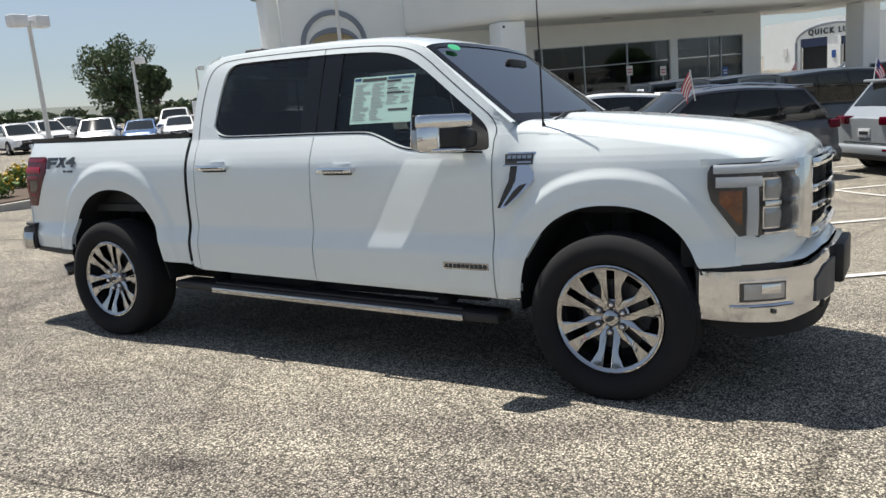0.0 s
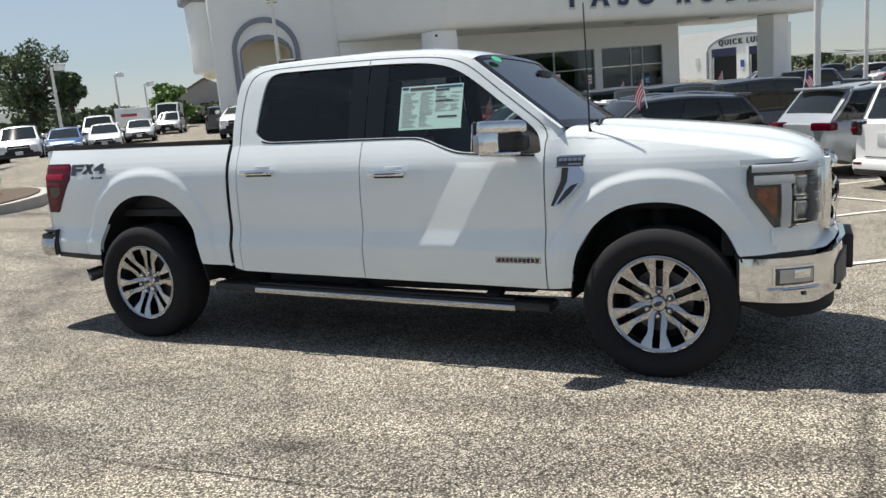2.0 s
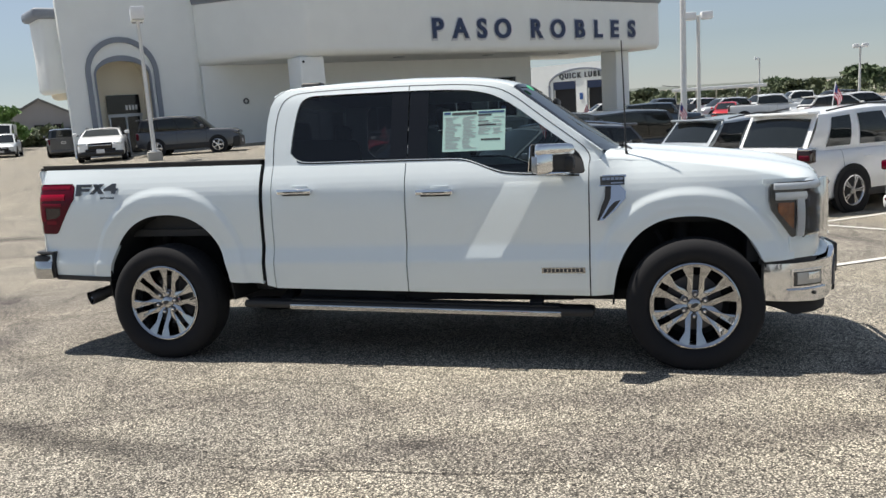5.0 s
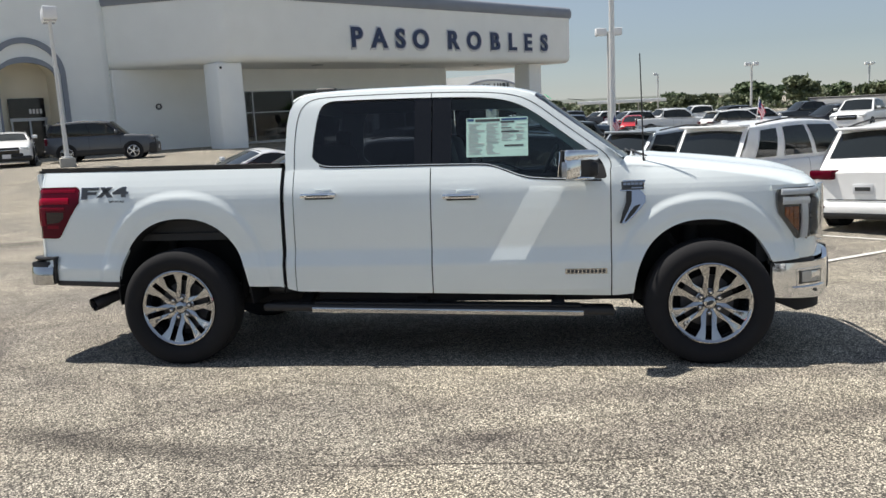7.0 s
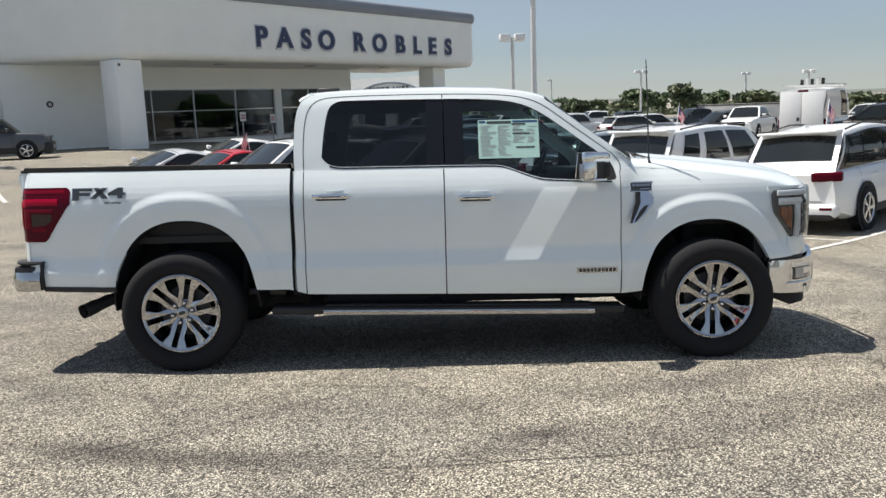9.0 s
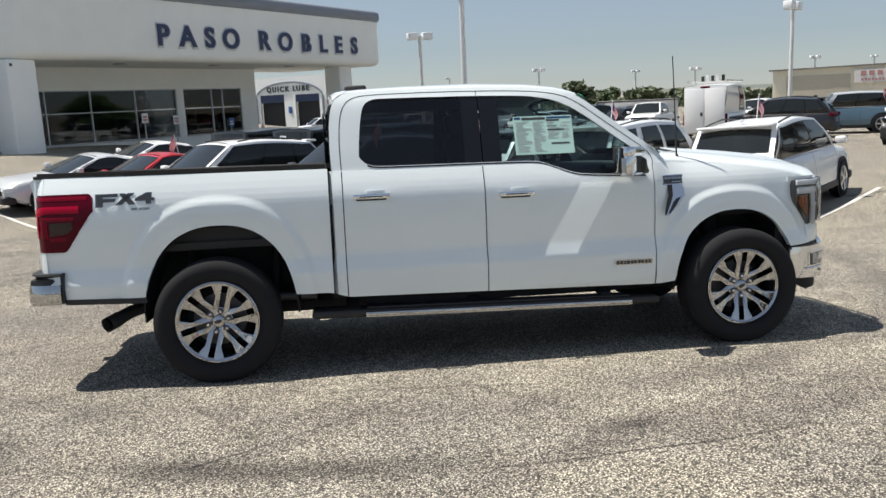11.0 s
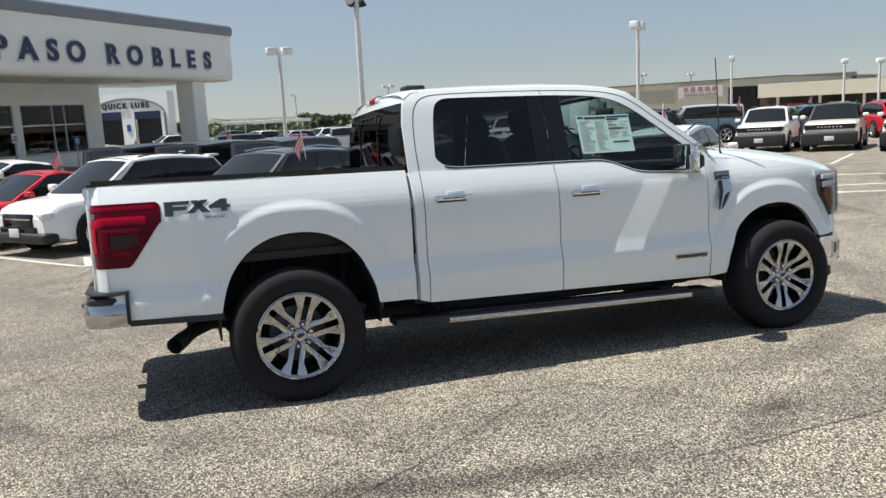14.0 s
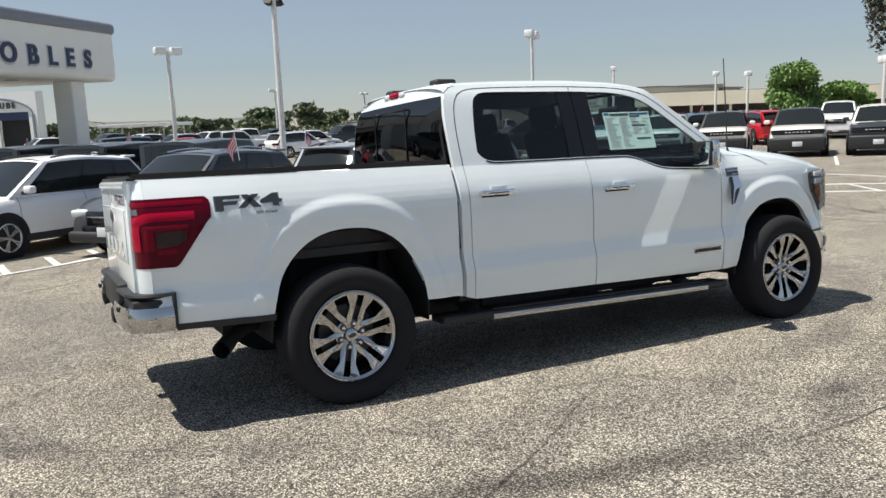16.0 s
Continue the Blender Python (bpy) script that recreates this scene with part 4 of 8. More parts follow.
both_sides("pillar_cover", pane(0.002, 0.135, 0.008), GLOSSY_BLACK, "gloss black pillar cover", 0.01)
# black sail at the mirror's foot
both_sides("mirror_sail", pane(1.05, 1.186, 0.010), BLACK, "black sail at the mirror foot", 0.012)
# bright strip along the belt
bm = bmesh.new()
put_grid(bm, lambda x, v: (x, -cab_y(lerp_table(x, DLO_BOT)) - 0.004 - 0.003 * math.sin(v * math.pi), lerp_table(x, DLO_BOT) - 0.016 + 0.012 * v), list(np.arange(-0.80, 1.16, 0.03)), [0, 0.5, 1])
both_sides("belt_moulding", bm, GLOSSY_BLACK, "", 0.006)


def edge_strip(pts, w=0.005, lift=0.0015):
    """A thin dark shut line lying on the cab's upper side."""
    bm = bmesh.new()
    pts = rounded(pts)
    pts = [(a[0] + (b[0] - a[0]) * k / 6, a[1] + (b[1] - a[1]) * k / 6) for a, b in zip(pts, pts[1:]) for k in range(6)] + [pts[-1]]
    rows = []
    for i, (x, z) in enumerate(pts):
        a, b = pts[max(i - 1, 0)], pts[min(i + 1, len(pts) - 1)]
        d = Vector((b[0] - a[0], b[1] - a[1])).normalized() * w / 2
        rows.append([bm.verts.new((x - d.y, -cab_y(z + d.x) - lift, z + d.x)), bm.verts.new((x + d.y, -cab_y(z - d.x) - lift, z - d.x))])
    for a, b in zip(rows, rows[1:]):
        bm.faces.new((a[0], b[0], b[1], a[1]))
    return bm


both_sides("door_gap", edge_strip([(-0.98, 1.366), (-0.985, 1.55), (-0.972, 1.72), (-0.94, 1.81), (-0.88, 1.856), (-0.78, 1.873), (-0.4, 1.879), (0.0, 1.877), (0.35, 1.866), (0.55, 1.843), (0.69, 1.793), (0.9, 1.628), (1.1, 1.478), (1.185, 1.412), (1.220, 1.35), (1.210, 1.30)]), SEAM_AND_SHADOW)
both_sides("door_gap", edge_strip([(-0.008, 1.845), (-0.008, 1.878)]), SEAM_AND_SHADOW)

# roof
BOW = 0.032


def bow(y):
    return BOW * (1 - min(1.0, abs(y) / 0.93) ** 2)


def roof_pt(x, v):
    ze = lerp_table(x, [(-1.045, 1.60), (-1.03, 1.78), (-1.00, 1.845), (-0.95, 1.882), (-0.86, 1.899), (-0.5, 1.905), (0.0, 1.903), (0.35, 1.892), (0.56, 1.873), (0.70, 1.842), (0.74, 1.822)])
    zc = lerp_table(x, [(-1.05, 1.885), (-1.0, 1.905), (-0.9, 1.932), (-0.6, 1.952), (0.0, 1.958), (0.4, 1.940), (0.62, 1.906), (0.74, 1.872)])
    ye = cab_y(ze)
    y = ye * v
    k = (1 - abs(v) ** 3.2) ** (1 / 1.7)
    rib = 0.006 * math.exp(-(((abs(v) - 0.45) / 0.10) ** 2)) * smoothstep(-0.9, -0.6, x) * (1 - smoothstep(0.3, 0.55, x))
    lead = smoothstep(0.56, 0.74, x) * (0.0455 * (1 - v * v) - 0.025)
    return (x + lead - bow(y) * (1 - smoothstep(-1.0, -0.6, x)), y, ze + (max(zc, ze) - ze) * k + rib)


bm = bmesh.new()
vs = [math.sin(math.pi / 2 * k / 20) for k in range(-20, 21)]
put_grid(bm, roof_pt, [-1.0, -0.98, -0.95, -0.9, -0.82, -0.7, -0.5, -0.3, 0, 0.2, 0.35, 0.45, 0.56, 0.63, 0.70, 0.74], vs)
part("roof", bm, WHITE, truck)

# windscreen, with its dark border and wipers
def ws_pt(u, v):
    zb, zt = 1.382, 1.868
    z = zt + (zb - zt) * u
    half = 0.725 + 0.095 * u
    x = 0.715 + 0.615 * u + 0.13 * (1 - v * v) * (0.35 + 0.65 * u) - 0.03 * u
    return (x, half * v, z - 0.045 * (1 - u) * (1 - max(0.0, 1 - abs(v) ** 3.2) ** (1 / 1.7)))


us = [k / 14 for k in range(15)]
bm = bmesh.new()
put_grid(bm, ws_pt, us, [k / 10 for k in range(-10, 11)], True)
part("windscreen", bm, GLASS_WS, truck, "sloping clear windscreen")
bm = bmesh.new()
for v0, v1 in ((-1.0, -0.95), (0.95, 1.0)):
    put_grid(bm, lambda u, v: (Vector(ws_pt(u, v)) + Vector((0.003, 0, 0.003)))[:], us, [v0, v1], True)
put_grid(bm, lambda u, v: (Vector(ws_pt(u, v)) + Vector((0.003, 0, 0.003)))[:], [0.9, 0.95, 1.0], [k / 10 for k in range(-10, 11)], True)
put_grid(bm, lambda u, v: (Vector(ws_pt(u, v)) + Vector((0.003, 0, 0.003)))[:], [0.0, 0.05], [k / 10 for k in range(-10, 11)], True)
part("windscreen_border", bm, GLOSSY_BLACK, truck)
# the pillars' return from the door side to the glass
for sg in (-1, 1):
    bm = bmesh.new()

    def pillar_return(u, w, sg=sg):
        x, y, z = ws_pt(u, sg)
        edge = (0.672 + (1.842 - z) * 1.352, sg * cab_y(z) * 1.0, z)
        return (edge[0] + (x - edge[0]) * w, edge[1] + (y - edge[1]) * w, z + 0.006 * math.sin(math.pi * w))

    put_grid(bm, pillar_return, [k / 14 for k in range(15)], [0, 0.3, 0.7, 1.0], sg < 0)
    part("pillar_return", bm, WHITE, truck)
bm = bmesh.new()
put_grid(bm, lambda u, v: (1.285 + 0.20 * u + 0.12 * (1 - v * v), 0.73 * v, 1.362 - 0.005 * u), [0, 1], [k / 8 for k in range(-8, 9)])
part("cowl", bm, BLACK, truck, "black cowl below the windscreen")
for a in ((1.47, -0.70, 1.385), (1.50, 0.05, 1.395)):
    bm = bmesh.new()
    put_tube(bm, [a, (a[0] - 0.05, a[1] + 0.25, a[2] + 0.035), (a[0] - 0.04, a[1] + 0.55, a[2] + 0.05)], 0.009, 6)
    put_box(bm, (a[0] - 0.055, a[1] + 0.36, a[2] + 0.030), (0.012, 0.52, 0.02), 0.004, (0, 0, -4))
    part("wiper", bm, BLACK, truck)

# back of the cab: white surround, sliding rear window
def back_x(z):
    return lerp_table(z, [(1.0, -1.045), (1.36, -1.045), (1.68, -1.045), (1.80, -1.022), (1.845, -1.0), (1.882, -0.953), (1.92, -0.90)])


def back_mid(z):
    return lerp_table(z, [(1.80, -1.022), (1.85, -1.008), (1.885, -1.0), (1.93, -0.99)]) if z > 1.80 else back_x(z)


def back_strip(y0, y1, z0, z1):
    bm = bmesh.new()
    put_grid(bm, lambda z, v: (lambda y: (back_mid(z) + (back_x(z) - back_mid(z)) * min(1.0, abs(y) / cab_y(z)) ** 6 - BOW * (1 - min(1.0, abs(y) / cab_y(z)) ** 2), y, z))(y0(z) + (y1(z) - y0(z)) * v), list(np.linspace(z0, z1, 9)), [k / 12 for k in range(13)])
    return bm


RW = lambda z: cab_y(z) - 0.035
bm = back_strip(lambda z: cab_y(z), lambda z: RW(z), 1.0, 1.80)
for add in (back_strip(lambda z: -RW(z), lambda z: -cab_y(z), 1.0, 1.80), back_strip(lambda z: cab_y(z), lambda z: -cab_y(z), 1.80, 1.91), back_strip(lambda z: RW(z), lambda z: -RW(z), 1.0, 1.37)):
    me = bpy.data.meshes.new("tmp")
    add.to_mesh(me)
    bm.from_mesh(me)
    bpy.data.meshes.remove(me)
    add.free()
part("cab_back", bm, WHITE, truck)
bm = bmesh.new()
put_grid(bm, lambda z, v: (back_x(z) - 0.008 - BOW * (1 - (RW(z) * v / cab_y(z)) ** 2), RW(z) * v * 1.012, z), list(np.linspace(1.35, 1.825, 9)), [k / 6 for k in range(-6, 7)], True)
rear_window = part("rear_window", bm, GLASS_REAR, truck, "dark tinted sliding rear window")
bm = bmesh.new()
for y in (-0.27, 0.27):
    put_box(bm, (back_x(1.6) - 0.040, y, 1.60), (0.008, 0.014, 0.36), 0.003)
put_box(bm, (back_x(1.6) - 0.042, 0, 1.42), (0.008, 0.56, 0.012), 0.003)
put_box(bm, (back_x(1.78) - 0.042, 0, 1.775), (0.008, 0.56, 0.012), 0.003)
part("slider_frame", bm, GLOSSY_BLACK, rear_window)
bm = bmesh.new()
put_box(bm, (-1.015, 0, 1.893), (0.06, 0.16, 0.045), 0.015)
lamp = part("high_brake_lamp", bm, RED_GLOW, truck, "red high brake lamp with clear ends")
for y in (-0.13, 0.13):
    part("clear_end", box((-1.012, y, 1.890), (0.06, 0.095, 0.045), 0.015), LAMP_WHITE, lamp)
for y in (-0.40, 0.36):
    bm = bmesh.new()
    put_box(bm, (-0.84, y, 1.942), (0.16, 0.12, 0.045), 0.02, None, 3)
    part("roof_antenna", bm, BLACK, truck, "low black roof antenna")

# ---- hood ----
NOSE = [(2.20, 0.905), (2.32, 0.885), (2.42, 0.858), (2.50, 0.815), (2.565, 0.745), (2.605, 0.66), (2.63, 0.56), (2.65, 0.40), (2.655, 0.0)]


def hood_edge(x):
    return half_width(x, fender_top(x)) + 0.001


def hood_pt(x, v):
    top = lerp_table(x, [(1.27, 1.405), (1.36, 1.405), (1.5, 1.402), (1.8, 1.378), (2.1, 1.346), (2.35, 1.312), (2.5, 1.284), (2.6, 1.252), (2.65, 1.205), (2.675, 1.14)])
    xf = x + 0.145 * (1 - v * v) * (1 - smoothstep(1.27, 1.65, x))
    if x > 2.0:
        yy = min(abs(hood_edge(min(x, 2.5)) * v), 0.90)
        xf = 2.0 + (x - 2.0) * (float(np.interp(yy, [q[1] for q in NOSE[::-1]], [q[0] for q in NOSE[::-1]])) + 0.018 - 2.0) / 0.675
    lo = min(fender_top(xf) - 0.002, top - 0.004)
    a = abs(v)
    k = (1 - a ** (4.2 + 3.0 * (1 - smoothstep(1.4, 2.0, x)))) ** (1 / 1.5) if a < 1 else 0.0
    dome = 0.020 * (1 - smoothstep(0.42, 0.56, a)) * (1 - smoothstep(2.35, 2.6, x)) - 0.012 * math.exp(-(((a - 0.66) / 0.09) ** 2))
    return (xf, hood_edge(min(x, 2.5)) * v, lo + (top - lo) * k + dome * (a < 0.98))


bm = bmesh.new()
put_grid(bm, hood_pt, [1.285, 1.32, 1.36, 1.42, 1.5, 1.6, 1.75, 1.9, 2.05, 2.2, 2.3, 2.38, 2.45, 2.5, 2.55, 2.6, 2.63, 2.65, 2.665, 2.675], [math.sin(math.pi / 2 * k / 26) for k in range(-26, 27)])
part("hood", bm, WHITE, truck, "white domed hood")
for v in (-1, 1):
    bm = bmesh.new()
    put_grid(bm, lambda x, w, v=v: (x + 0.05 * w * (1.30 - x) / 0.09, v * (hood_edge(x) - 0.21 * w), hood_pt(1.285, v * (1 - 0.245 * w))[2] + 0.001), [1.21, 1.24, 1.27, 1.30], [0, 0.1, 0.25, 0.5, 0.75, 1.0], v > 0)
    part("cowl_corner", bm, WHITE, truck)
# shut lines between hood and fenders at the cowl
for side in (-1, 1):
    bm = bmesh.new()
    put_tube(bm, [(Vector(hood_pt(1.33 + 0.13 * k / 6, side * (0.84 + 0.07 * (k / 6) ** 2))) + Vector((0, 0, 0.0)))[:] for k in range(7)], 0.0018, 6)
    part("hood_gap", bm, SEAM_AND_SHADOW, truck)

# ---- nose ----
BUMPER = [(2.245, 0.917), (2.36, 0.908), (2.465, 0.870), (2.56, 0.802), (2.645, 0.707), (2.712, 0.582), (2.756, 0.44), (2.78, 0.25), (2.782, 0.0)]


def along(plan, s):
    """The point a share s along a plan line given as (x, half width), and the outward direction there."""
    pts = [Vector((x, -y)) for x, y in plan]
    lens = [0.0]
    for a, b in zip(pts, pts[1:]):
        lens.append(lens[-1] + (b - a).length)
    d = s * lens[-1]
    i = max(0, min(len(pts) - 2, int(np.searchsorted(lens, d)) - 1))
    k = (d - lens[i]) / (lens[i + 1] - lens[i])
    t = (pts[i + 1] - pts[i]).normalized()
    return pts[i] + (pts[i + 1] - pts[i]) * k, Vector((t.y, -t.x))


def wrap(plan, s0, s1, z0, z1, off=0.0, n=14, rows=3, depth=0.0, bulge=0.0):
    """A band that follows a plan line; z0 and z1 may be functions of the share along it."""
    bm = bmesh.new()
    lo = z0 if callable(z0) else (lambda s: z0)
    hi = z1 if callable(z1) else (lambda s: z1)

    def fn(s, v):
        p, out = along(plan, s)
        q = p + out * (off + bulge * math.sin(math.pi * v))
        return (q.x, q.y, lo(s) + (hi(s) - lo(s)) * v)

    put_grid(bm, fn, [s0 + (s1 - s0) * k / n for k in range(n + 1)], [k / rows for k in range(rows + 1)])
    if depth:
        thicken(bm, depth)
    return bm


both_sides("nose_panel", wrap(NOSE, 0.185, 1.0, lambda s: 0.675 + 0.02 * s, lambda s: 0.815 if s < 0.5 else 0.815 - 0.03 * (s - 0.5), 0.004, 24, 4, 0.02, 0.012), WHITE)
both_sides("nose_gap", wrap(NOSE, 0.03, 1.0, 0.645, 0.68, 0.0, 24, 1, 0.02), BLACK)
both_sides("nose_upper", wrap(NOSE, 0.05, 0.60, 1.142, 1.172, -0.014, 20, 2, 0.008), WHITE)
# headlamps: dark housing, pale bracket-shaped light guide, projector boxes, amber corner
LAMPS = []
for side in (0, 1):
    def half(bm):
        return mirrored(bm) if side else bm

    def cut(s):
        return lerp_table(s, [(0.078, 1.04), (0.088, 0.985), (0.195, 0.812), (0.215, 0.797), (0.28, 0.800), (0.30, 0.822)])

    top = lambda s: lerp_table(s, [(0.078, 1.11), (0.09, 1.140), (0.12, 1.150), (0.56, 1.158)])
    lamp = part("headlamp", half(wrap(NOSE, 0.078, 0.565, cut, top, 0.004, 40, 8, 0.03)), LAMP_BASE, truck, "headlamp with amber corner and pale bracket-shaped light guide")
    part("light_guide", half(wrap(NOSE, 0.100, 0.56, 1.104, 1.145, 0.011, 24, 3, 0.012, 0.010)), LAMP_WHITE, lamp, "pale upper light strip")
    part("light_guide", half(wrap(NOSE, 0.108, 0.278, 1.040, 1.088, 0.013, 14, 3, 0.014, 0.010)), LAMP_WHITE, lamp, "white bracket light")
    part("light_guide", half(wrap(NOSE, 0.224, 0.268, 0.815, 1.060, 0.013, 8, 4, 0.014, 0.010)), LAMP_WHITE, lamp, "white bracket light")
    amber_lo = lambda s: lerp_table(s, [(0.112, 0.985), (0.2, 0.865)])
    amber = part("amber_reflector", half(wrap(NOSE, 0.124, 0.208, amber_lo, 1.024, 0.008, 8, 3, 0.008)), AMBER, lamp, "amber side reflector")
    for k in range(3):
        part("facet", half(wrap(NOSE, 0.122 + 0.026 * k, 0.138 + 0.026 * k, 0.990 - 0.036 * k, 1.022, 0.011, 2, 3, 0.006, 0.003)), AMBER, amber)
    part("backplate", half(wrap(NOSE, 0.29, 0.555, 0.835, 1.085, 0.007, 12, 3, 0.01)), LAMP_BASE, lamp)
    for z in (0.843, 0.975):
        proj = part("projector", half(wrap(NOSE, 0.284, 0.545, z, z + 0.104, 0.014, 12, 2, 0.014)), CHROME, lamp, "square projector lens")
        part("lens", half(wrap(NOSE, 0.296, 0.515, z + 0.008, z + 0.094, 0.019, 8, 3, 0.008, 0.004)), PROJ_LENS, proj)
    part("lens_cover", half(wrap(NOSE, 0.080, 0.562, lambda s: cut(s) + 0.004, lambda s: top(s) - 0.003, 0.034, 40, 4, 0.0, 0.006)), LAMP_COVER, lamp, "clear lamp cover")
    part("chrome_bar", half(wrap(NOSE, 0.290, 0.575, 0.945, 0.972, 0.020, 12, 2, 0.012, 0.004)), CHROME, lamp)
    part("chrome_bar", half(wrap(NOSE, 0.290, 0.575, 0.818, 0.838, 0.016, 12, 2, 0.012, 0.004)), CHROME, lamp)
    LAMPS.append(lamp)
# solid nose behind the lamps
bm = bmesh.new()
plan = [(x - 0.035, -y + 0.03) for x, y in NOSE] + [(x - 0.035, y - 0.03) for x, y in NOSE[::-1]]
put_prism(bm, plan, Matrix.Translation((0, 0, 0.66)), 0.47)
part("nose_core", bm, DARK, truck, smooth=False)
# grille: chrome surround and bars over black mesh
GR = [(2.652, 0.53), (2.672, 0.44), (2.685, 0.2), (2.69, 0.0)]
FRAME = [(2.585, 0.605), (2.63, 0.58), (2.668, 0.56), (2.692, 0.538), (2.692, 0.515)]
grille = part("grille", wrap(GR, 0.0, 1.0, 0.80, 1.12, -0.015, 10, 2), GLOSSY_BLACK, truck, "black mesh grille with chrome surround and bars")
part("grille_back", mirrored(wrap(GR, 0.0, 1.0, 0.80, 1.12, -0.015, 10, 2)), GLOSSY_BLACK, grille)
bm = bmesh.new()
for zi in range(9):
    for k in range(-14, 15):
        y = k * 0.037 + (0.018 if zi % 2 else 0)
        x = lerp_table(abs(y), [(0, 2.69), (0.2, 2.685), (0.44, 2.672), (0.53, 2.652)])
        put_box(bm, (x - 0.006, y, 0.825 + zi * 0.034), (0.014, 0.008, 0.036), 0, (28 if k % 2 else -28, 0, 0))
part("mesh", bm, BLACK, grille)
BAR = [(2.682, 0.525), (2.708, 0.44), (2.725, 0.2), (2.728, 0.0)]
for z0, z1 in ((0.895, 0.930), (0.985, 1.020)):
    for far in (0, 1):
        b = wrap(BAR, 0.0, 1.0, z0, z1, 0.0, 12, 3, 0.02, 0.008)
        bar = part("grille_bar", mirrored(b) if far else b, CHROME, grille, "chrome grille bar")
        for q in (0.2, 0.6):
            b = wrap(BAR, q, q + 0.16, z0 + 0.010, z1 - 0.010, 0.010, 3, 1, 0.004)
            part("slot", mirrored(b) if far else b, BLACK, bar)
for z0, z1, up in ((1.105, 1.150, 0.02), (0.768, 0.815, -0.01)):
    for far in (0, 1):
        b = wrap([(2.690, 0.525), (2.712, 0.44), (2.72, 0.2), (2.722, 0.0)], 0.0, 1.0, z0, z1, 0.0, 12, 4, 0.03, 0.014)
        part("grille_surround", mirrored(b) if far else b, CHROME, grille, "chrome grille surround")
for far in (0, 1):
    b = wrap(FRAME, 0.0, 1.0, lambda s: 0.80 - 0.035 * s, lambda s: 1.150 + 0.015 * s, 0.0, 14, 8, 0.03, 0.008)
    part("grille_surround", mirrored(b) if far else b, CHROME, grille, "chrome grille surround")
bm = bmesh.new()
put_lathe(bm, [(0.0001, 0.0), (0.10, 0.0), (0.11, 0.012), (0.10, 0.022), (0.0001, 0.026)], pose(2.725, 0, 0.955, 0, 90, 0) @ Matrix.Diagonal((0.42, 1, 1, 1)), 32)
part("oval_badge", bm, BADGE, grille, "plain dark oval badge")

# front bumper
lowb = lambda s: lerp_table(s, [(0, 0.425), (0.35, 0.40), (0.6, 0.44), (1, 0.47)])
bumper = part("front_bumper", wrap(BUMPER, 0, 1.0, lowb, lambda s: lerp_table(s, [(0, 0.650), (0.5, 0.654), (0.68, 0.70), (1, 0.70)]), 0, 30, 7, 0.03, 0.005), CHROME, truck, "polished chrome front bumper")
part("bumper_half", mirrored(wrap(BUMPER, 0, 1.0, lowb, lambda s: lerp_table(s, [(0, 0.650), (0.5, 0.654), (0.68, 0.70), (1, 0.70)]), 0, 30, 7, 0.03, 0.005)), CHROME, bumper)
for far in (0, 1):
    f = (lambda b: mirrored(b)) if far else (lambda b: b)
    bm = bmesh.new()
    put_grid(bm, lambda s, v: (lambda p, out: (p.x - out.x * (0.035 + 0.12 * v), p.y - out.y * (0.035 + 0.12 * v), lerp_table(s, [(0, 0.676), (0.5, 0.676), (0.68, 0.712), (1, 0.712)]) + 0.055 * v ** 0.6))(*along(BUMPER, s)), [0.12 + 0.88 * k / 24 for k in range(25)], [0, 0.1, 0.3, 0.6, 1])
    part("nose_lip", f(bm), WHITE, truck)
    fog = part("fog_lamp", f(wrap(BUMPER, 0.148, 0.358, 0.497, 0.610, 0.010, 10, 2, 0.010, 0.003)), CHROME, bumper, "fog lamp in a bright recessed frame")
    part("fog_cover", f(wrap(BUMPER, 0.160, 0.346, 0.509, 0.598, 0.015, 8, 2, 0.006)), LAMP_BASE, fog)
    part("fog_lens", f(wrap(BUMPER, 0.176, 0.336, 0.520, 0.592, 0.018, 6, 3, 0.006, 0.003)), LAMP_GREY, fog)
    part("fog_bulb", f(wrap(BUMPER, 0.240, 0.318, 0.545, 0.588, 0.021, 4, 3, 0.004, 0.003)), CHROME, fog)
    part("fog_frame", f(wrap(BUMPER, 0.125, 0.385, 0.479, 0.493, 0.012, 10, 2, 0.012, 0.003)), CHROME, fog)
    part("bumper_end", f(wrap(BUMPER, 0.0, 0.012, 0.43, 0.655, 0.006, 2, 3, 0.01)), BLACK, bumper)
    part("sensor", f(wrap(BUMPER, 0.288, 0.306, 0.446, 0.466, 0.012, 2, 2, 0.006)), BADGE, bumper)
    part("bumper_pad", f(wrap(BUMPER, 0.53, 0.76, lambda s: 0.465, lambda s: lerp_table(s, [(0.53, 0.575), (0.62, 0.635), (0.76, 0.645)]), 0.012, 8, 2, 0.01)), PAD_GREY, bumper, "dark grey bumper pad")
    part("valance", f(wrap(BUMPER, 0.02, 1.0, lambda s: lerp_table(s, [(0, 0.40), (0.2, 0.32), (1, 0.31)]), lambda s: lowb(s) + 0.01, -0.05, 16, 3, 0.02)), DARK, bumper)
part("plate_holder", box((2.80, -0.0, 0.60), (0.05, 0.46, 0.20), 0.012), BLACK, bumper, "black plate holder")
part("tow_hook", box((2.70, -0.46, 0.44), (0.12, 0.04, 0.05), 0.015), BLACK, bumper)
part("tow_hook", box((2.70, 0.46, 0.44), (0.12, 0.04, 0.05), 0.015), BLACK, bumper)

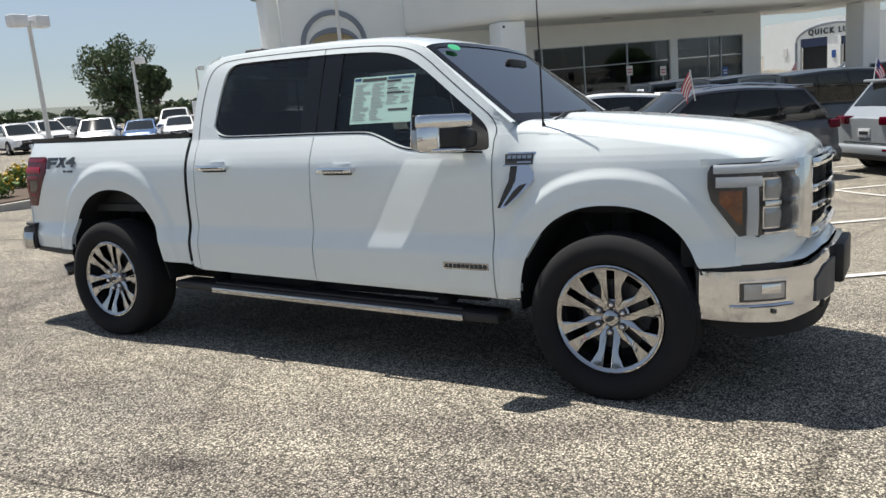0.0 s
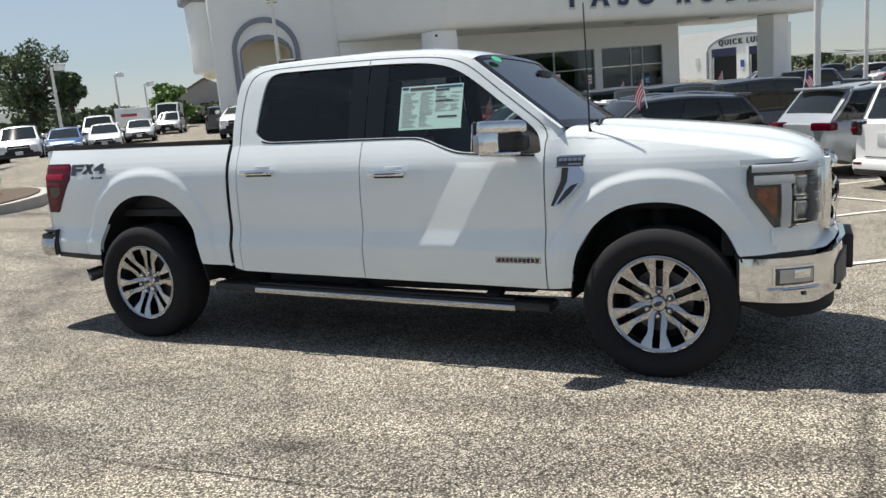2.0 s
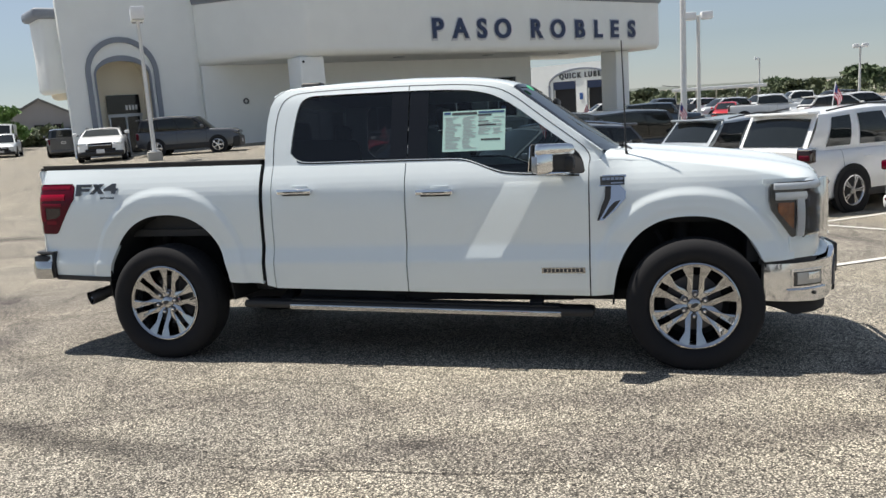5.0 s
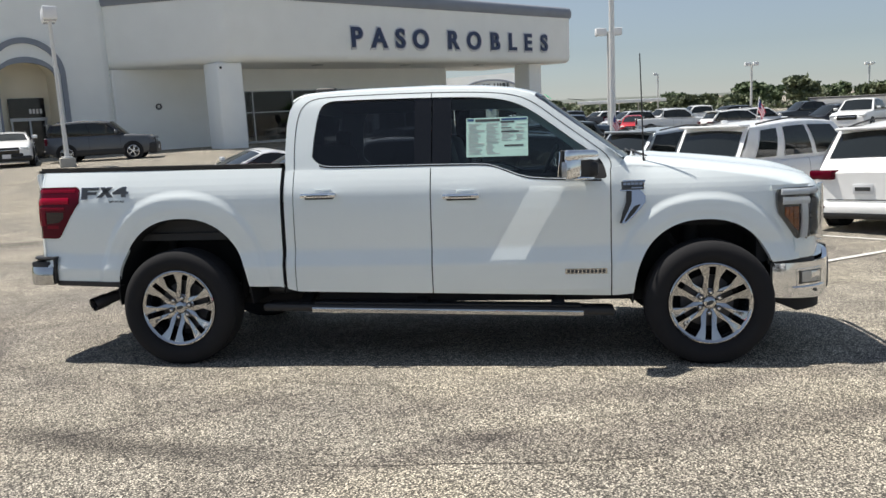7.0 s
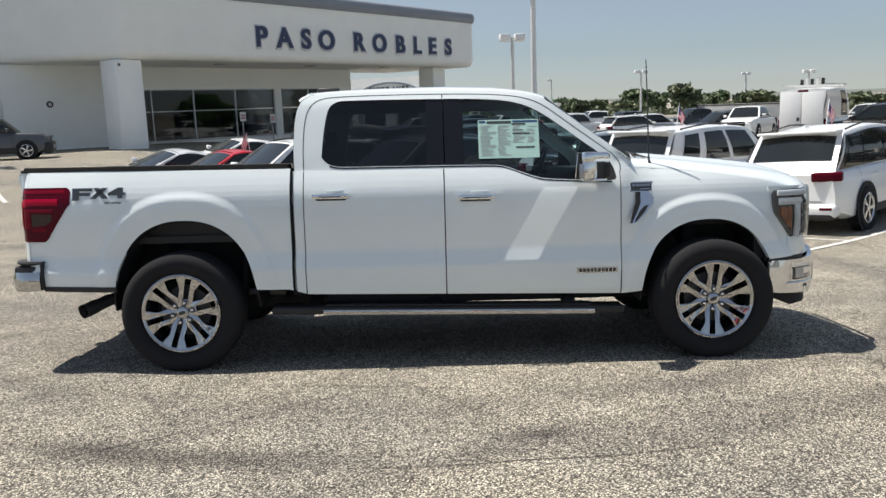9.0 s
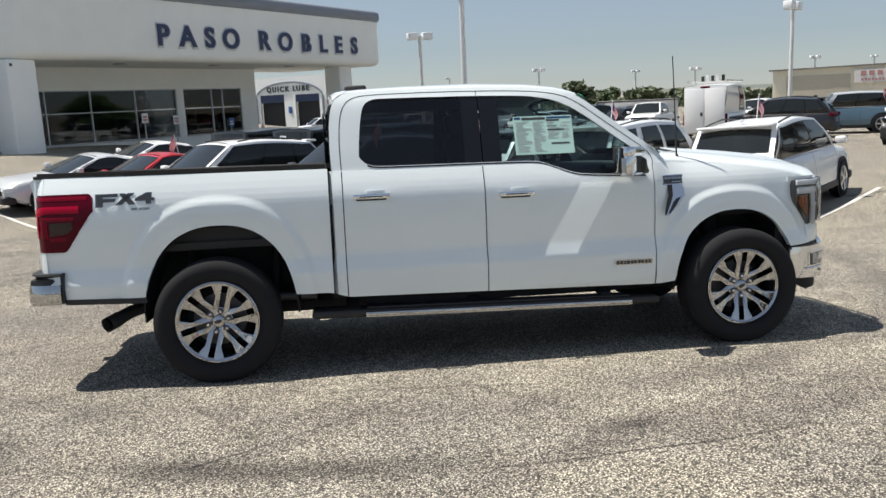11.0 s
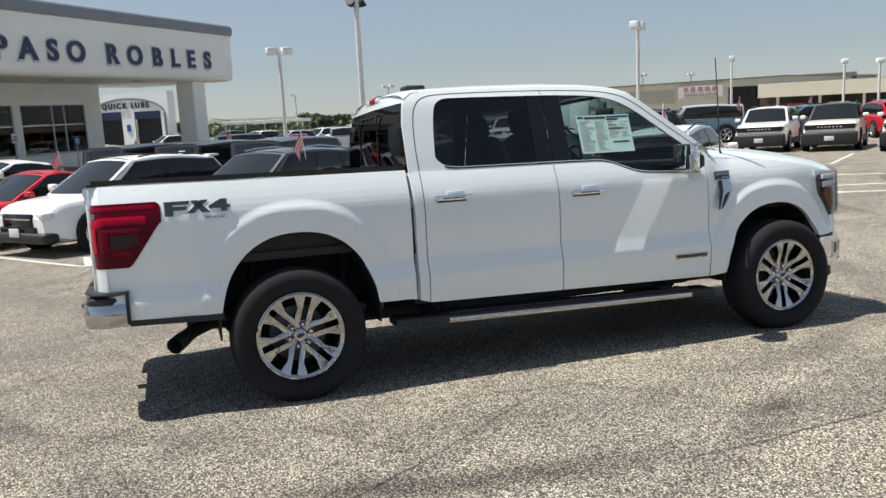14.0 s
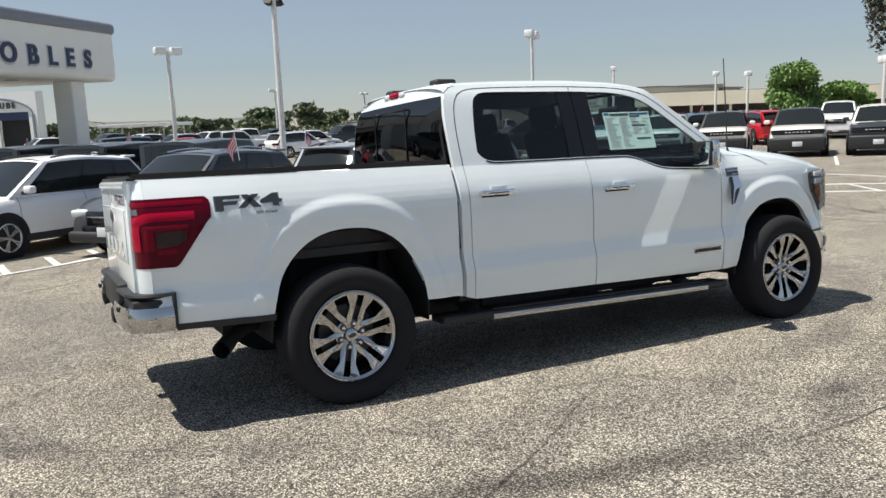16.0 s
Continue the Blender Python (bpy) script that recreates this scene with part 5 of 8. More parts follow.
# ---- bed and tail ----
TAIL = [(-2.52, 0.9400), (-2.66, 0.9195), (-2.78, 0.8965), (-2.88, 0.8740), (-2.93, 0.8605), (-2.965, 0.828), (-2.985, 0.785), (-2.99, 0.72), (-2.99, 0.0)]


def tail_off(bm):
    """wrap() runs front to back here, so turn its faces out."""
    bmesh.ops.reverse_faces(bm, faces=bm.faces)
    return bm


def twrap(s0, s1, z0, z1, off, n=12, rows=3, depth=0.0, bulge=0.0):
    bm = bmesh.new()
    lo = z0 if callable(z0) else (lambda s: z0)
    hi = z1 if callable(z1) else (lambda s: z1)

    def fn(s, v):
        p, out = along(TAIL, s)
        q = p - out * (off + bulge * math.sin(math.pi * v))
        z = lo(s) + (hi(s) - lo(s)) * v
        lean = 0.955 - lerp_table(z, SIDE[11:])
        return (q.x, q.y + lean * (1 - smoothstep(0.45, 0.6, s)), z)

    put_grid(bm, fn, [s0 + (s1 - s0) * k / n for k in range(n + 1)], [k / rows for k in range(rows + 1)], True)
    if depth:
        thicken(bm, depth)
    return bm


both_sides("bed_corner", twrap(0.318, 0.47, 0.60, 1.392, 0.0, 10, 6, 0.02), WHITE)
for side in (0, 1):
    f = (lambda b: mirrored(b)) if side else (lambda b: b)
    low = lambda s: lerp_table(s, [(0.06, 1.17), (0.075, 1.15), (0.20, 0.925), (0.215, 0.912), (0.44, 0.912)])
    tl = part("tail_lamp", f(twrap(0.058, 0.445, low, lambda s: lerp_table(s, [(0.058, 1.262), (0.066, 1.279), (0.078, 1.288)]), 0.002, 34, 8, 0.03, 0.002)), RED_LENS, truck, "dark red tail lamp with bright red hook-shaped bars")
    part("lamp_bar", f(twrap(0.085, 0.435, 1.246, 1.272, 0.005, 18, 3, 0.006, 0.002)), RED_MID, tl)
    part("lamp_bar", f(twrap(0.125, 0.400, lambda s: lerp_table(s, [(0.125, 1.165), (0.30, 1.165), (0.40, 1.13)]), lambda s: lerp_table(s, [(0.125, 1.212), (0.32, 1.212), (0.40, 1.185)]), 0.006, 20, 4, 0.008, 0.003)), RED_GLOW, tl, "bright red hook-shaped bar")
    part("lamp_bar", f(twrap(0.352, 0.425, 1.005, lambda s: 1.165 - (s - 0.352) * 0.5, 0.006, 8, 4, 0.008, 0.003)), RED_GLOW, tl, "bright red hook-shaped bar")
    part("lamp_bar", f(twrap(0.155, 0.335, 1.118, 1.142, 0.005, 10, 3, 0.008, 0.002)), RED_MID, tl)
    part("lamp_bar", f(twrap(0.295, 0.335, 1.005, 1.125, 0.005, 6, 3, 0.008, 0.002)), RED_MID, tl)
    part("reverse_lens", f(twrap(0.165, 0.285, lambda s: lerp_table(s, [(0.165, 1.06), (0.20, 1.03), (0.285, 1.02)]), 1.105, 0.005, 8, 3, 0.006)), DARK_LENS, tl)
    part("reverse_lens", f(twrap(0.355, 0.430, 1.205, 1.236, 0.005, 6, 2, 0.006)), SMOKE_LENS, tl)
    part("reverse_lens", f(twrap(0.205, 0.285, 0.985, 1.010, 0.005, 6, 2, 0.006)), RED_MID, tl)

tailgate = part("tailgate", box((-2.985, 0, 1.02), (0.05, 1.50, 0.74), 0.02), WHITE, truck, "white tailgate with a stepped upper lip")
bm = bmesh.new()
put_prism(bm, rounded([(-2.955, 1.285), (-3.008, 1.285), (-3.010, 1.315), (-3.020, 1.355), (-3.020, 1.378), (-3.004, 1.392), (-2.955, 1.394)], 1), Matrix(((1, 0, 0, 0), (0, 0, 1, -0.745), (0, 1, 0, 0), (0, 0, 0, 1))), 1.49)
bmesh.ops.recalc_face_normals(bm, faces=bm.faces)
part("upper_lip", bm, WHITE, tailgate)
part("recess", box((-3.012, 0, 1.085), (0.012, 1.28, 0.30), 0.008), WHITE, tailgate)
bm = bmesh.new()
put_lathe(bm, [(0.0001, 0), (0.075, 0), (0.08, 0.008), (0.0001, 0.014)], pose(-3.016, 0, 1.18, 0, -90, 0) @ Matrix.Diagonal((0.45, 1, 1, 1)), 28)
part("oval_badge", bm, BADGE, tailgate, "plain dark oval badge")
for k in range(5):
    part("embossed_mark", box((-3.0172, -0.5 + k * 0.25, 1.00), (0.0036, 0.16, 0.09), 0.0012), WHITE, tailgate)
part("latch_cover", box((-3.010, -0.50, 1.295), (0.022, 0.42, 0.04), 0.006), CHROME, tailgate, "chrome strip under the lip")
bm = bmesh.new()
for y in (-0.905, 0.905):
    put_grid(bm, lambda x, v, y=y: (x, math.copysign(half_width(x, 1.39) - 0.11 * v + 0.006 - 0.012 * (v in (0, 1)), y), RAIL(x) + 0.004 + 0.030 * (0 < v < 1)), list(np.arange(-2.97, -1.07, 0.06)) + [-1.085], [0, 0.06, 0.94, 1], y < 0)
put_box(bm, (-2.972, 0, 1.402), (0.050, 1.52, 0.022), 0.008)
part("rail_cap", bm, BLACK, truck, "black plastic bed rail cap")
bm = bmesh.new()
put_box(bm, (-1.94, -0.765, 1.13), (1.70, 0.05, 0.50))
put_box(bm, (-1.94, 0.765, 1.13), (1.70, 0.05, 0.50))
put_box(bm, (-1.105, 0, 1.13), (0.04, 1.65, 0.50))
put_box(bm, (-2.02, 0, 0.90), (1.86, 1.65, 0.05))
part("bed_liner", bm, BLACK, truck, "black bed liner")

RB = [(-2.835, 0.925), (-2.95, 0.928), (-3.02, 0.895), (-3.06, 0.83), (-3.08, 0.70), (-3.085, 0.42), (-3.085, 0.40)]
for side in (0, 1):
    bm = bmesh.new()

    def rb(s, v):
        p, out = along(RB, s)
        q = p - out * 0.012 * math.sin(math.pi * v)
        return (q.x, q.y, 0.572 + 0.134 * v)

    put_grid(bm, rb, [k / 20 for k in range(21)], [0, 0.15, 0.35, 0.5, 0.65, 0.85, 1.0], True)
    thicken(bm, 0.04)
    half_bumper = part("rear_bumper_end", mirrored(bm) if side else bm, POLISH, truck, "polished chrome rear bumper end")
    pad = bmesh.new()
    put_grid(pad, lambda s, v: ((lambda p: (p.x + 0.01 + (0.16 if s > 0.5 else 0.05) * v, p.y + (0.02 + 0.06 * v if s < 0.5 else 0), 0.776 - 0.012 * (v == 0)))(along(RB, s)[0])), [k / 14 for k in range(15)], [0, 0.08, 1], True)
    thicken(pad, 0.066)
    part("step_pad", mirrored(pad) if side else pad, BLACK, half_bumper, "black bumper step pad")
    part("bumper_core", box((-2.93, 0.66 * (1 if side else -1), 0.66), (0.22, 0.44, 0.17), 0.02), BLACK, half_bumper)
    part("sensor", box((-3.094, 0.62 * (1 if side else -1), 0.68), (0.012, 0.03, 0.03), 0.006), BADGE, half_bumper)
    part("corner_seal", box((-2.825, 0.90 * (1 if side else -1), 0.68), (0.020, 0.05, 0.200), 0.006), BLACK, half_bumper)
part("bumper_centre", box((-3.0, 0, 0.70), (0.14, 0.86, 0.20), 0.03), BLACK, truck, "black bumper centre")
part("hitch", box((-2.98, 0, 0.56), (0.2, 0.12, 0.10), 0.015), BLACK, truck)
bm = bmesh.new()
put_tube(bm, [(-1.2, -0.55, 0.47), (-2.10, -0.56, 0.49), (-2.36, -0.60, 0.482), (-2.47, -0.685, 0.458), (-2.575, -0.825, 0.412)], [0.04, 0.04, 0.042, 0.044, 0.045], 16, False)
put_tube(bm, [(-2.575, -0.825, 0.412), (-2.47, -0.685, 0.458)], [0.039, 0.036], 16, False)
part("exhaust_pipe", bm, BRAKE, truck, "dark steel exhaust pipe")
bm = bmesh.new()
put_tube(bm, [(-2.590, -0.845, 0.405), (-2.530, -0.765, 0.432)], 0.050, 20, False)
put_tube(bm, [(-2.530, -0.765, 0.432), (-2.590, -0.845, 0.405)], 0.045, 20, False)
tip = part("exhaust_tip", bm, BRAKE, truck, "dark steel exhaust tip")
bm = bmesh.new()
put_tube(bm, [(-2.592, -0.848, 0.404), (-2.587, -0.841, 0.4063)], 0.0508, 20, False)
put_tube(bm, [(-2.587, -0.841, 0.4063), (-2.592, -0.848, 0.404)], 0.0455, 20, False)
part("rim", bm, POLISH, tip, "bright worn rim")
part("spare_tyre", box((-2.35, 0.05, 0.66), (0.6, 0.6, 0.2), 0.09, None, 3), RUBBER, truck)

# ---- running boards ----
for side in (-1, 1):
    board = part("running_board", box((0.0, side * 0.885, 0.372), (2.46, 0.19, 0.055), 0.02, (0, 1.2, 0)), BLACK, truck, "black running board with a bright edge strip")
    part("edge_strip", box((0.075, side * 0.985, 0.362), (1.89, 0.012, 0.036), 0.006, (0, 1.2, 0)), POLISH, board, "bright edge strip")
    part("tread", box((0.075, side * 0.90, 0.405), (1.86, 0.12, 0.012), 0.004, (0, 1.2, 0)), BLACK, board)
    # added dark strip that paints the shade under the rocker
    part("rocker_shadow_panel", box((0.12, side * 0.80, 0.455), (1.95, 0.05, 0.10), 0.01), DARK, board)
    for x in (-0.95, -0.1, 0.85):
        part("bracket", box((x, side * 0.78, 0.43), (0.09, 0.30, 0.05), 0.01, (side * -18, 0, 0)), DARK, board)
part("transmission_pan", box((0.3, 0.1, 0.42), (1.2, 0.5, 0.18), 0.05), DARK, truck)

# ---- wheels ----
FACE = [(0.04, 0.166), (0.10, 0.174), (0.2, 0.201), (0.262, 0.209)]


def wheel(which, far):
    """One wheel; its outer face points along -y (near side) or +y."""
    x, z = HUBS[which]
    m = pose(x, 0.0, z, 90, 0, 180 if far else 0) @ Matrix.Translation((0, 0, 0.80))
    turn = random.uniform(0, 60) if far else {"rear": 15.0, "front": 27.0}[which]
    bm = bmesh.new()
    put_lathe(bm, [(0.268, 0.0), (0.275, -0.03), (0.30, -0.05), (0.36, -0.05), (0.398, -0.03), (0.414, 0.0), (0.417, 0.05), (0.417, 0.145), (0.414, 0.195), (0.400, 0.222), (0.37, 0.238), (0.335, 0.243), (0.30, 0.232), (0.278, 0.205), (0.270, 0.18)], m, 72, True)
    w = part("wheel", bm, RUBBER, truck, "black tyre on a polished six-spoke-pair alloy wheel")
    tread = bmesh.new()
    for k in range(64):
        for h, o in ((0.035, 0.0), (0.075, 0.5), (0.115, 0.0), (0.155, 0.5)):
            put_box(tread, (0, 0, 0), (0.010, 0.031, 0.044))
            vs = tread.verts[-8:]
            bmesh.ops.transform(tread, matrix=m @ pose(0, 0, 0, 0, 0, (k + o) * 360 / 64) @ Matrix.Translation((0.4132, 0, h)) @ pose(0, 0, 0, 14, 0, 0), verts=vs)
    part("tread_block", tread, RUBBER, w)
    rim = bmesh.new()
    put_lathe(rim, [(0.272, 0.213), (0.277, 0.200), (0.268, 0.180), (0.246, 0.176), (0.243, 0.198), (0.247, 0.206), (0.258, 0.209), (0.264, 0.216)], m, 72, True)
    rim_ob = part("rim", rim, POLISH, w, "polished alloy rim")
    barrel = bmesh.new()
    put_lathe(barrel, [(0.264, 0.20), (0.245, 0.15), (0.235, 0.05), (0.232, 0.0), (0.22, 0.0), (0.22, 0.02)], m, 60, True)
    part("barrel", barrel, LAMP_BASE, w, "dark wheel barrel")
    disc = bmesh.new()
    put_lathe(disc, [(0.0001, 0.06), (0.175, 0.06), (0.175, 0.085), (0.08, 0.085), (0.0001, 0.10)], m, 48)
    part("brake_disc", disc, BRAKE, w)
    part("backing", (lambda b: (put_lathe(b, [(0.0001, 0.02), (0.235, 0.02), (0.235, 0.03), (0.0001, 0.03)], m, 32), b)[1])(bmesh.new()), DARK, w)
    for k in range(6):
        r = m @ pose(0, 0, 0, 0, 0, turn + 60 * k)
        for sg in (-1, 1):
            # each pair runs side by side from the hub and widens into the rim
            spoke = bmesh.new()
            out = [(0.034, 0.0), (0.086, 0.0145), (0.130, 0.0160), (0.200, 0.0170), (0.250, 0.0180), (0.250, 0.100), (0.242, 0.094), (0.229, 0.071), (0.195, 0.0570), (0.150, 0.0500), (0.118, 0.0520), (0.092, 0.0525), (0.034, 0.0196)]
            if sg < 0:
                out = [(a, -b) for a, b in out][::-1]
            lo = [spoke.verts.new(r @ Vector((a, b, lerp_table(a, [(0.04, 0.12), (0.2, 0.150), (0.262, 0.178)])))) for a, b in out]
            cx, cy = sum(p[0] for p in out) / len(out), sum(p[1] for p in out) / len(out)
            hi = [spoke.verts.new(r @ Vector((a + (cx - a) * 0.015, b + (cy - b) * 0.11, lerp_table(a, FACE)))) for a, b in out]
            n = len(out)
            crown = spoke.verts.new(r @ Vector((cx, cy, lerp_table(cx, FACE) + 0.0025)))
            for i in range(n):
                spoke.faces.new((hi[i], hi[(i + 1) % n], crown))
            for i in range(n):
                spoke.faces.new((lo[i], lo[(i + 1) % n], hi[(i + 1) % n], hi[i]))
            part("spoke", spoke, POLISH, rim_ob)
        # nut in its dark pocket
        pocket = bmesh.new()
        put_lathe(pocket, [(0.0001, 0.0), (0.021, 0.0), (0.021, 0.004), (0.0001, 0.004)], r @ Matrix.Translation((0.070, 0, 0.1715)), 16)
        part("nut_pocket", pocket, BRAKE, rim_ob)
        nut = bmesh.new()
        put_lathe(nut, [(0.0125, 0.0), (0.0125, 0.018), (0.007, 0.024)], r @ Matrix.Translation((0.070, 0, 0.170)), 8)
        part("wheel_nut", nut, CHROME, rim_ob)
    hub = bmesh.new()
    put_lathe(hub, [(0.092, 0.11), (0.090, 0.145), (0.060, 0.158), (0.046, 0.167), (0.040, 0.181), (0.034, 0.185), (0.0001, 0.186)], m, 36)
    part("hub", hub, POLISH, rim_ob)
    cap = bmesh.new()
    put_lathe(cap, [(0.0001, 0.1855), (0.026, 0.1855), (0.026, 0.1890), (0.0001, 0.1895)], m @ pose(0, 0, 0, 0, 0, turn) @ Matrix.Diagonal((1, 0.5, 1, 1)), 24)
    part("centre_badge", cap, BADGE, rim_ob, "plain oval centre badge")
    valve = bmesh.new()
    put_tube(valve, [m @ Vector((0.232, 0.03, 0.19)), m @ Vector((0.222, 0.03, 0.225))], 0.005, 6)
    part("valve", valve, BLACK, rim_ob)
    return w


for which in HUBS:
    for far in (False, True):
        wheel(which, far)

# ---- handles, badges, mirrors ----
for xc, zc, door in ((-0.79, 1.184, 0), (0.205, 1.155, 1)):
    for side in (0, 1):
        sy = 1 if side else -1
        dob = (rear_doors, front_doors)[door][side]
        y = half_width(xc, zc)
        h = part("door_handle", box((xc, sy * (y + 0.040), zc), (0.250, 0.020, 0.034), 0.005, None, 2), CHROME, dob, "chrome pull handle")
        part("handle_slot", box((xc, sy * (y + 0.0505), zc - 0.002), (0.15, 0.004, 0.008), 0.001), BADGE, h)
        for dx in (-0.11, 0.11):
            part("handle_post", box((xc + dx, sy * (y + 0.016), zc), (0.028, 0.045, 0.028), 0.008), CHROME, h)
        # black plate behind the grip paints the shadow in the handle's hollow
        part("handle_shadow", box((xc, sy * (y + 0.004), zc - 0.010), (0.205, 0.010, 0.040), 0.004), SEAM_AND_SHADOW, h)
        cup = bmesh.new()
        put_box(cup, (xc + 0.03, sy * (y - 0.001), zc - 0.002), (0.12, 0.006, 0.085), 0.003)
        part("handle_cup", cup, WHITE, h)


def flat_frame(x, z, lift=0.001):
    """A frame on the near body side: its x along the body, its y up, its z outwards."""
    y = half_width(x, z)
    slope = (half_width(x + 0.1, z) - half_width(x - 0.1, z)) / 0.2
    ex = Vector((1, -slope, 0)).normalized()
    ey = Vector((0, -(half_width(x, z + 0.05) - half_width(x, z - 0.05)) / 0.1, 1)).normalized()
    ez = ex.cross(ey).normalized()
    return Matrix(((ex.x, ey.x, ez.x, x), (ex.y, ey.y, ez.y, -y - lift), (ex.z, ey.z, ez.z, z), (0, 0, 0, 1)))


def emblem(bars, m, material, name, label, parent=truck, rim=None):
    """Raised marks made of plain bars (2D outlines)."""
    bm = bmesh.new()
    for o in bars:
        put_prism(bm, o, m, 0.0015)
    ob = part(name, bm, material, parent, label, smooth=False)
    return ob


MARK = [
    [(-0.165, -0.048), (-0.125, -0.048), (-0.125, -0.012), (-0.06, -0.012), (-0.052, 0.012), (-0.125, 0.012), (-0.125, 0.026), (-0.045, 0.026), (-0.038, 0.048), (-0.165, 0.048)],
    [(-0.055, -0.036), (-0.018, -0.036), (0.055, 0.048), (0.016, 0.048)],
    [(-0.035, 0.048), (0.002, 0.048), (0.062, -0.036), (0.022, -0.036)],
    [(0.058, -0.012), (0.120, -0.012), (0.120, -0.036), (0.150, -0.036), (0.150, -0.012), (0.165, -0.012), (0.165, 0.010), (0.150, 0.010), (0.150, 0.048), (0.118, 0.048), (0.058, 0.008)],
]
m4 = flat_frame(-2.385, 1.238)
emblem([[(x * 1.15, y * 0.94) for x, y in o] for o in MARK], m4, POLISH, "bed_mark", "dark grey raised three-character trim mark")
emblem([[(x * 1.11, y * 0.86) for x, y in o] for o in MARK], m4 @ Matrix.Translation((0.0, 0.0, 0.001)), BADGE, "bed_mark_face", "")
words("OFF ROAD", 0.022, BADGE, flat_frame(-2.29, 1.176), 0.004, truck, "small_lettering", 1.15)
plate = emblem([[(-0.14, -0.019), (0.14, -0.019), (0.14, 0.019), (-0.14, 0.019)]], flat_frame(1.04, 0.627), POLISH, "door_badge", "narrow silver badge with dark marks")
plate.parent = front_doors[0]
for k in range(10):
    emblem([[(-0.009, -0.011), (0.009, -0.011), (0.009, 0.011), (-0.009, 0.011)]], flat_frame(1.04, 0.627) @ Matrix.Translation((-0.117 + 0.026 * k, 0, 0.004)), INK, "badge_bar", "", plate)
m5 = flat_frame(1.355, 1.19)
vent = emblem([[(-0.085, -0.033), (0.085, -0.033), (0.085, 0.040), (-0.095, 0.040)]], m5, CHROME, "fender_badge", "chrome fender vent badge with a downward fin")
emblem([[(-0.074, -0.026), (0.074, -0.026), (0.074, 0.031), (-0.078, 0.031)]], m5 @ Matrix.Translation((0, 0, 0.003)), INK, "badge_field", "", vent)
for k in range(5):
    emblem([[(-0.011, -0.009), (0.011, -0.009), (0.011, 0.009), (-0.011, 0.009)]], m5 @ Matrix.Translation((-0.054 + 0.027 * k, 0.014, 0.005)), POLISH, "badge_bar", "", vent)
emblem([[(-0.03, -0.005), (0.045, -0.005), (0.045, 0.005), (-0.03, 0.005)]], m5 @ Matrix.Translation((0.02, -0.014, 0.005)), POLISH, "badge_bar", "", vent)
emblem([[(-0.008, -0.033), (0.085, -0.033), (0.082, -0.115), (0.020, -0.185), (-0.055, -0.252), (-0.082, -0.252), (-0.035, -0.165), (-0.012, -0.115)]], m5, CHROME, "fin", "", vent)
emblem([[(-0.045, -0.033), (-0.008, -0.033), (-0.012, -0.110), (-0.035, -0.165), (-0.082, -0.252), (-0.096, -0.252), (-0.068, -0.160), (-0.048, -0.110)]], m5 @ Matrix.Translation((0, 0, 0.001)), BLACK, "slot", "", vent)
emblem([[(0.012, -0.135), (0.050, -0.125), (0.008, -0.182), (-0.05, -0.240), (-0.064, -0.240), (-0.018, -0.165)]], m5 @ Matrix.Translation((0, 0, 0.003)), BLACK, "slot", "", vent)

for side in (-1, 1):
    def shell(plan, z0, z1, r=0.018):
        bm = bmesh.new()
        put_prism(bm, plan, Matrix.Translation((0, 0, z0)), z1 - z0)
        bmesh.ops.recalc_face_normals(bm, faces=bm.faces)
        bmesh.ops.bevel(bm, geom=bm.edges[:], offset=r, segments=3, affect="EDGES", profile=0.5)
        return mirrored(bm) if side > 0 else bm

    head = part("door_mirror", shell([(0.900, -0.985), (0.890, -1.185), (0.925, -1.215), (0.985, -1.165), (1.085, -1.045), (1.135, -0.985)], 1.362, 1.440, 0.022), CHROME, truck, "chrome-capped door mirror on a black arm")
    part("mirror_shell", shell([(0.905, -1.085), (0.890, -1.185), (0.925, -1.215), (0.985, -1.165), (1.018, -1.125), (0.985, -1.085)], 1.245, 1.400, 0.030), CHROME, head)
    part("mirror_body", shell([(0.910, -0.985), (0.905, -1.120), (1.000, -1.125), (1.085, -1.040), (1.105, -0.985)], 1.262, 1.380), BLACK, head)
    part("mirror_lip", shell([(0.935, -1.00), (0.925, -1.165), (0.990, -1.160), (1.060, -1.085), (1.100, -1.020), (1.085, -1.00)], 1.243, 1.266, 0.009), CHROME, head)
    part("mirror_arm", box((1.065, side * 0.985, 1.312), (0.120, 0.14, 0.100), 0.03, None, 3), BLACK, head, "black mirror arm")
    part("mirror_bezel", box((0.893, side * 1.088, 1.350), (0.022, 0.196, 0.178), 0.010, (0, 0, side * 6), 3), BLACK, head)
    part("indicator", box((0.897, side * 1.196, 1.315), (0.034, 0.020, 0.100), 0.008), LAMP_GREY, head, "pale indicator strip")
    gl = bmesh.new()
    put_box(gl, (0, 0, 0), (0.006, 0.180, 0.158), 0.002)
    bmesh.ops.transform(gl, matrix=pose(0.880, side * 1.088, 1.350, 0, 5.5, side * 10), verts=gl.verts)
    part("mirror_glass", gl, MIRROR, head, "mirror glass")
bm = bmesh.new()
put_tube(bm, [(1.445, -0.80, 1.355), (1.44, -0.80, 1.38), (1.43, -0.80, 1.75), (1.418, -0.80, 2.07)], [0.012, 0.006, 0.0045, 0.0035], 8)
part("mast_antenna", bm, BLACK, truck, "thin black mast antenna")

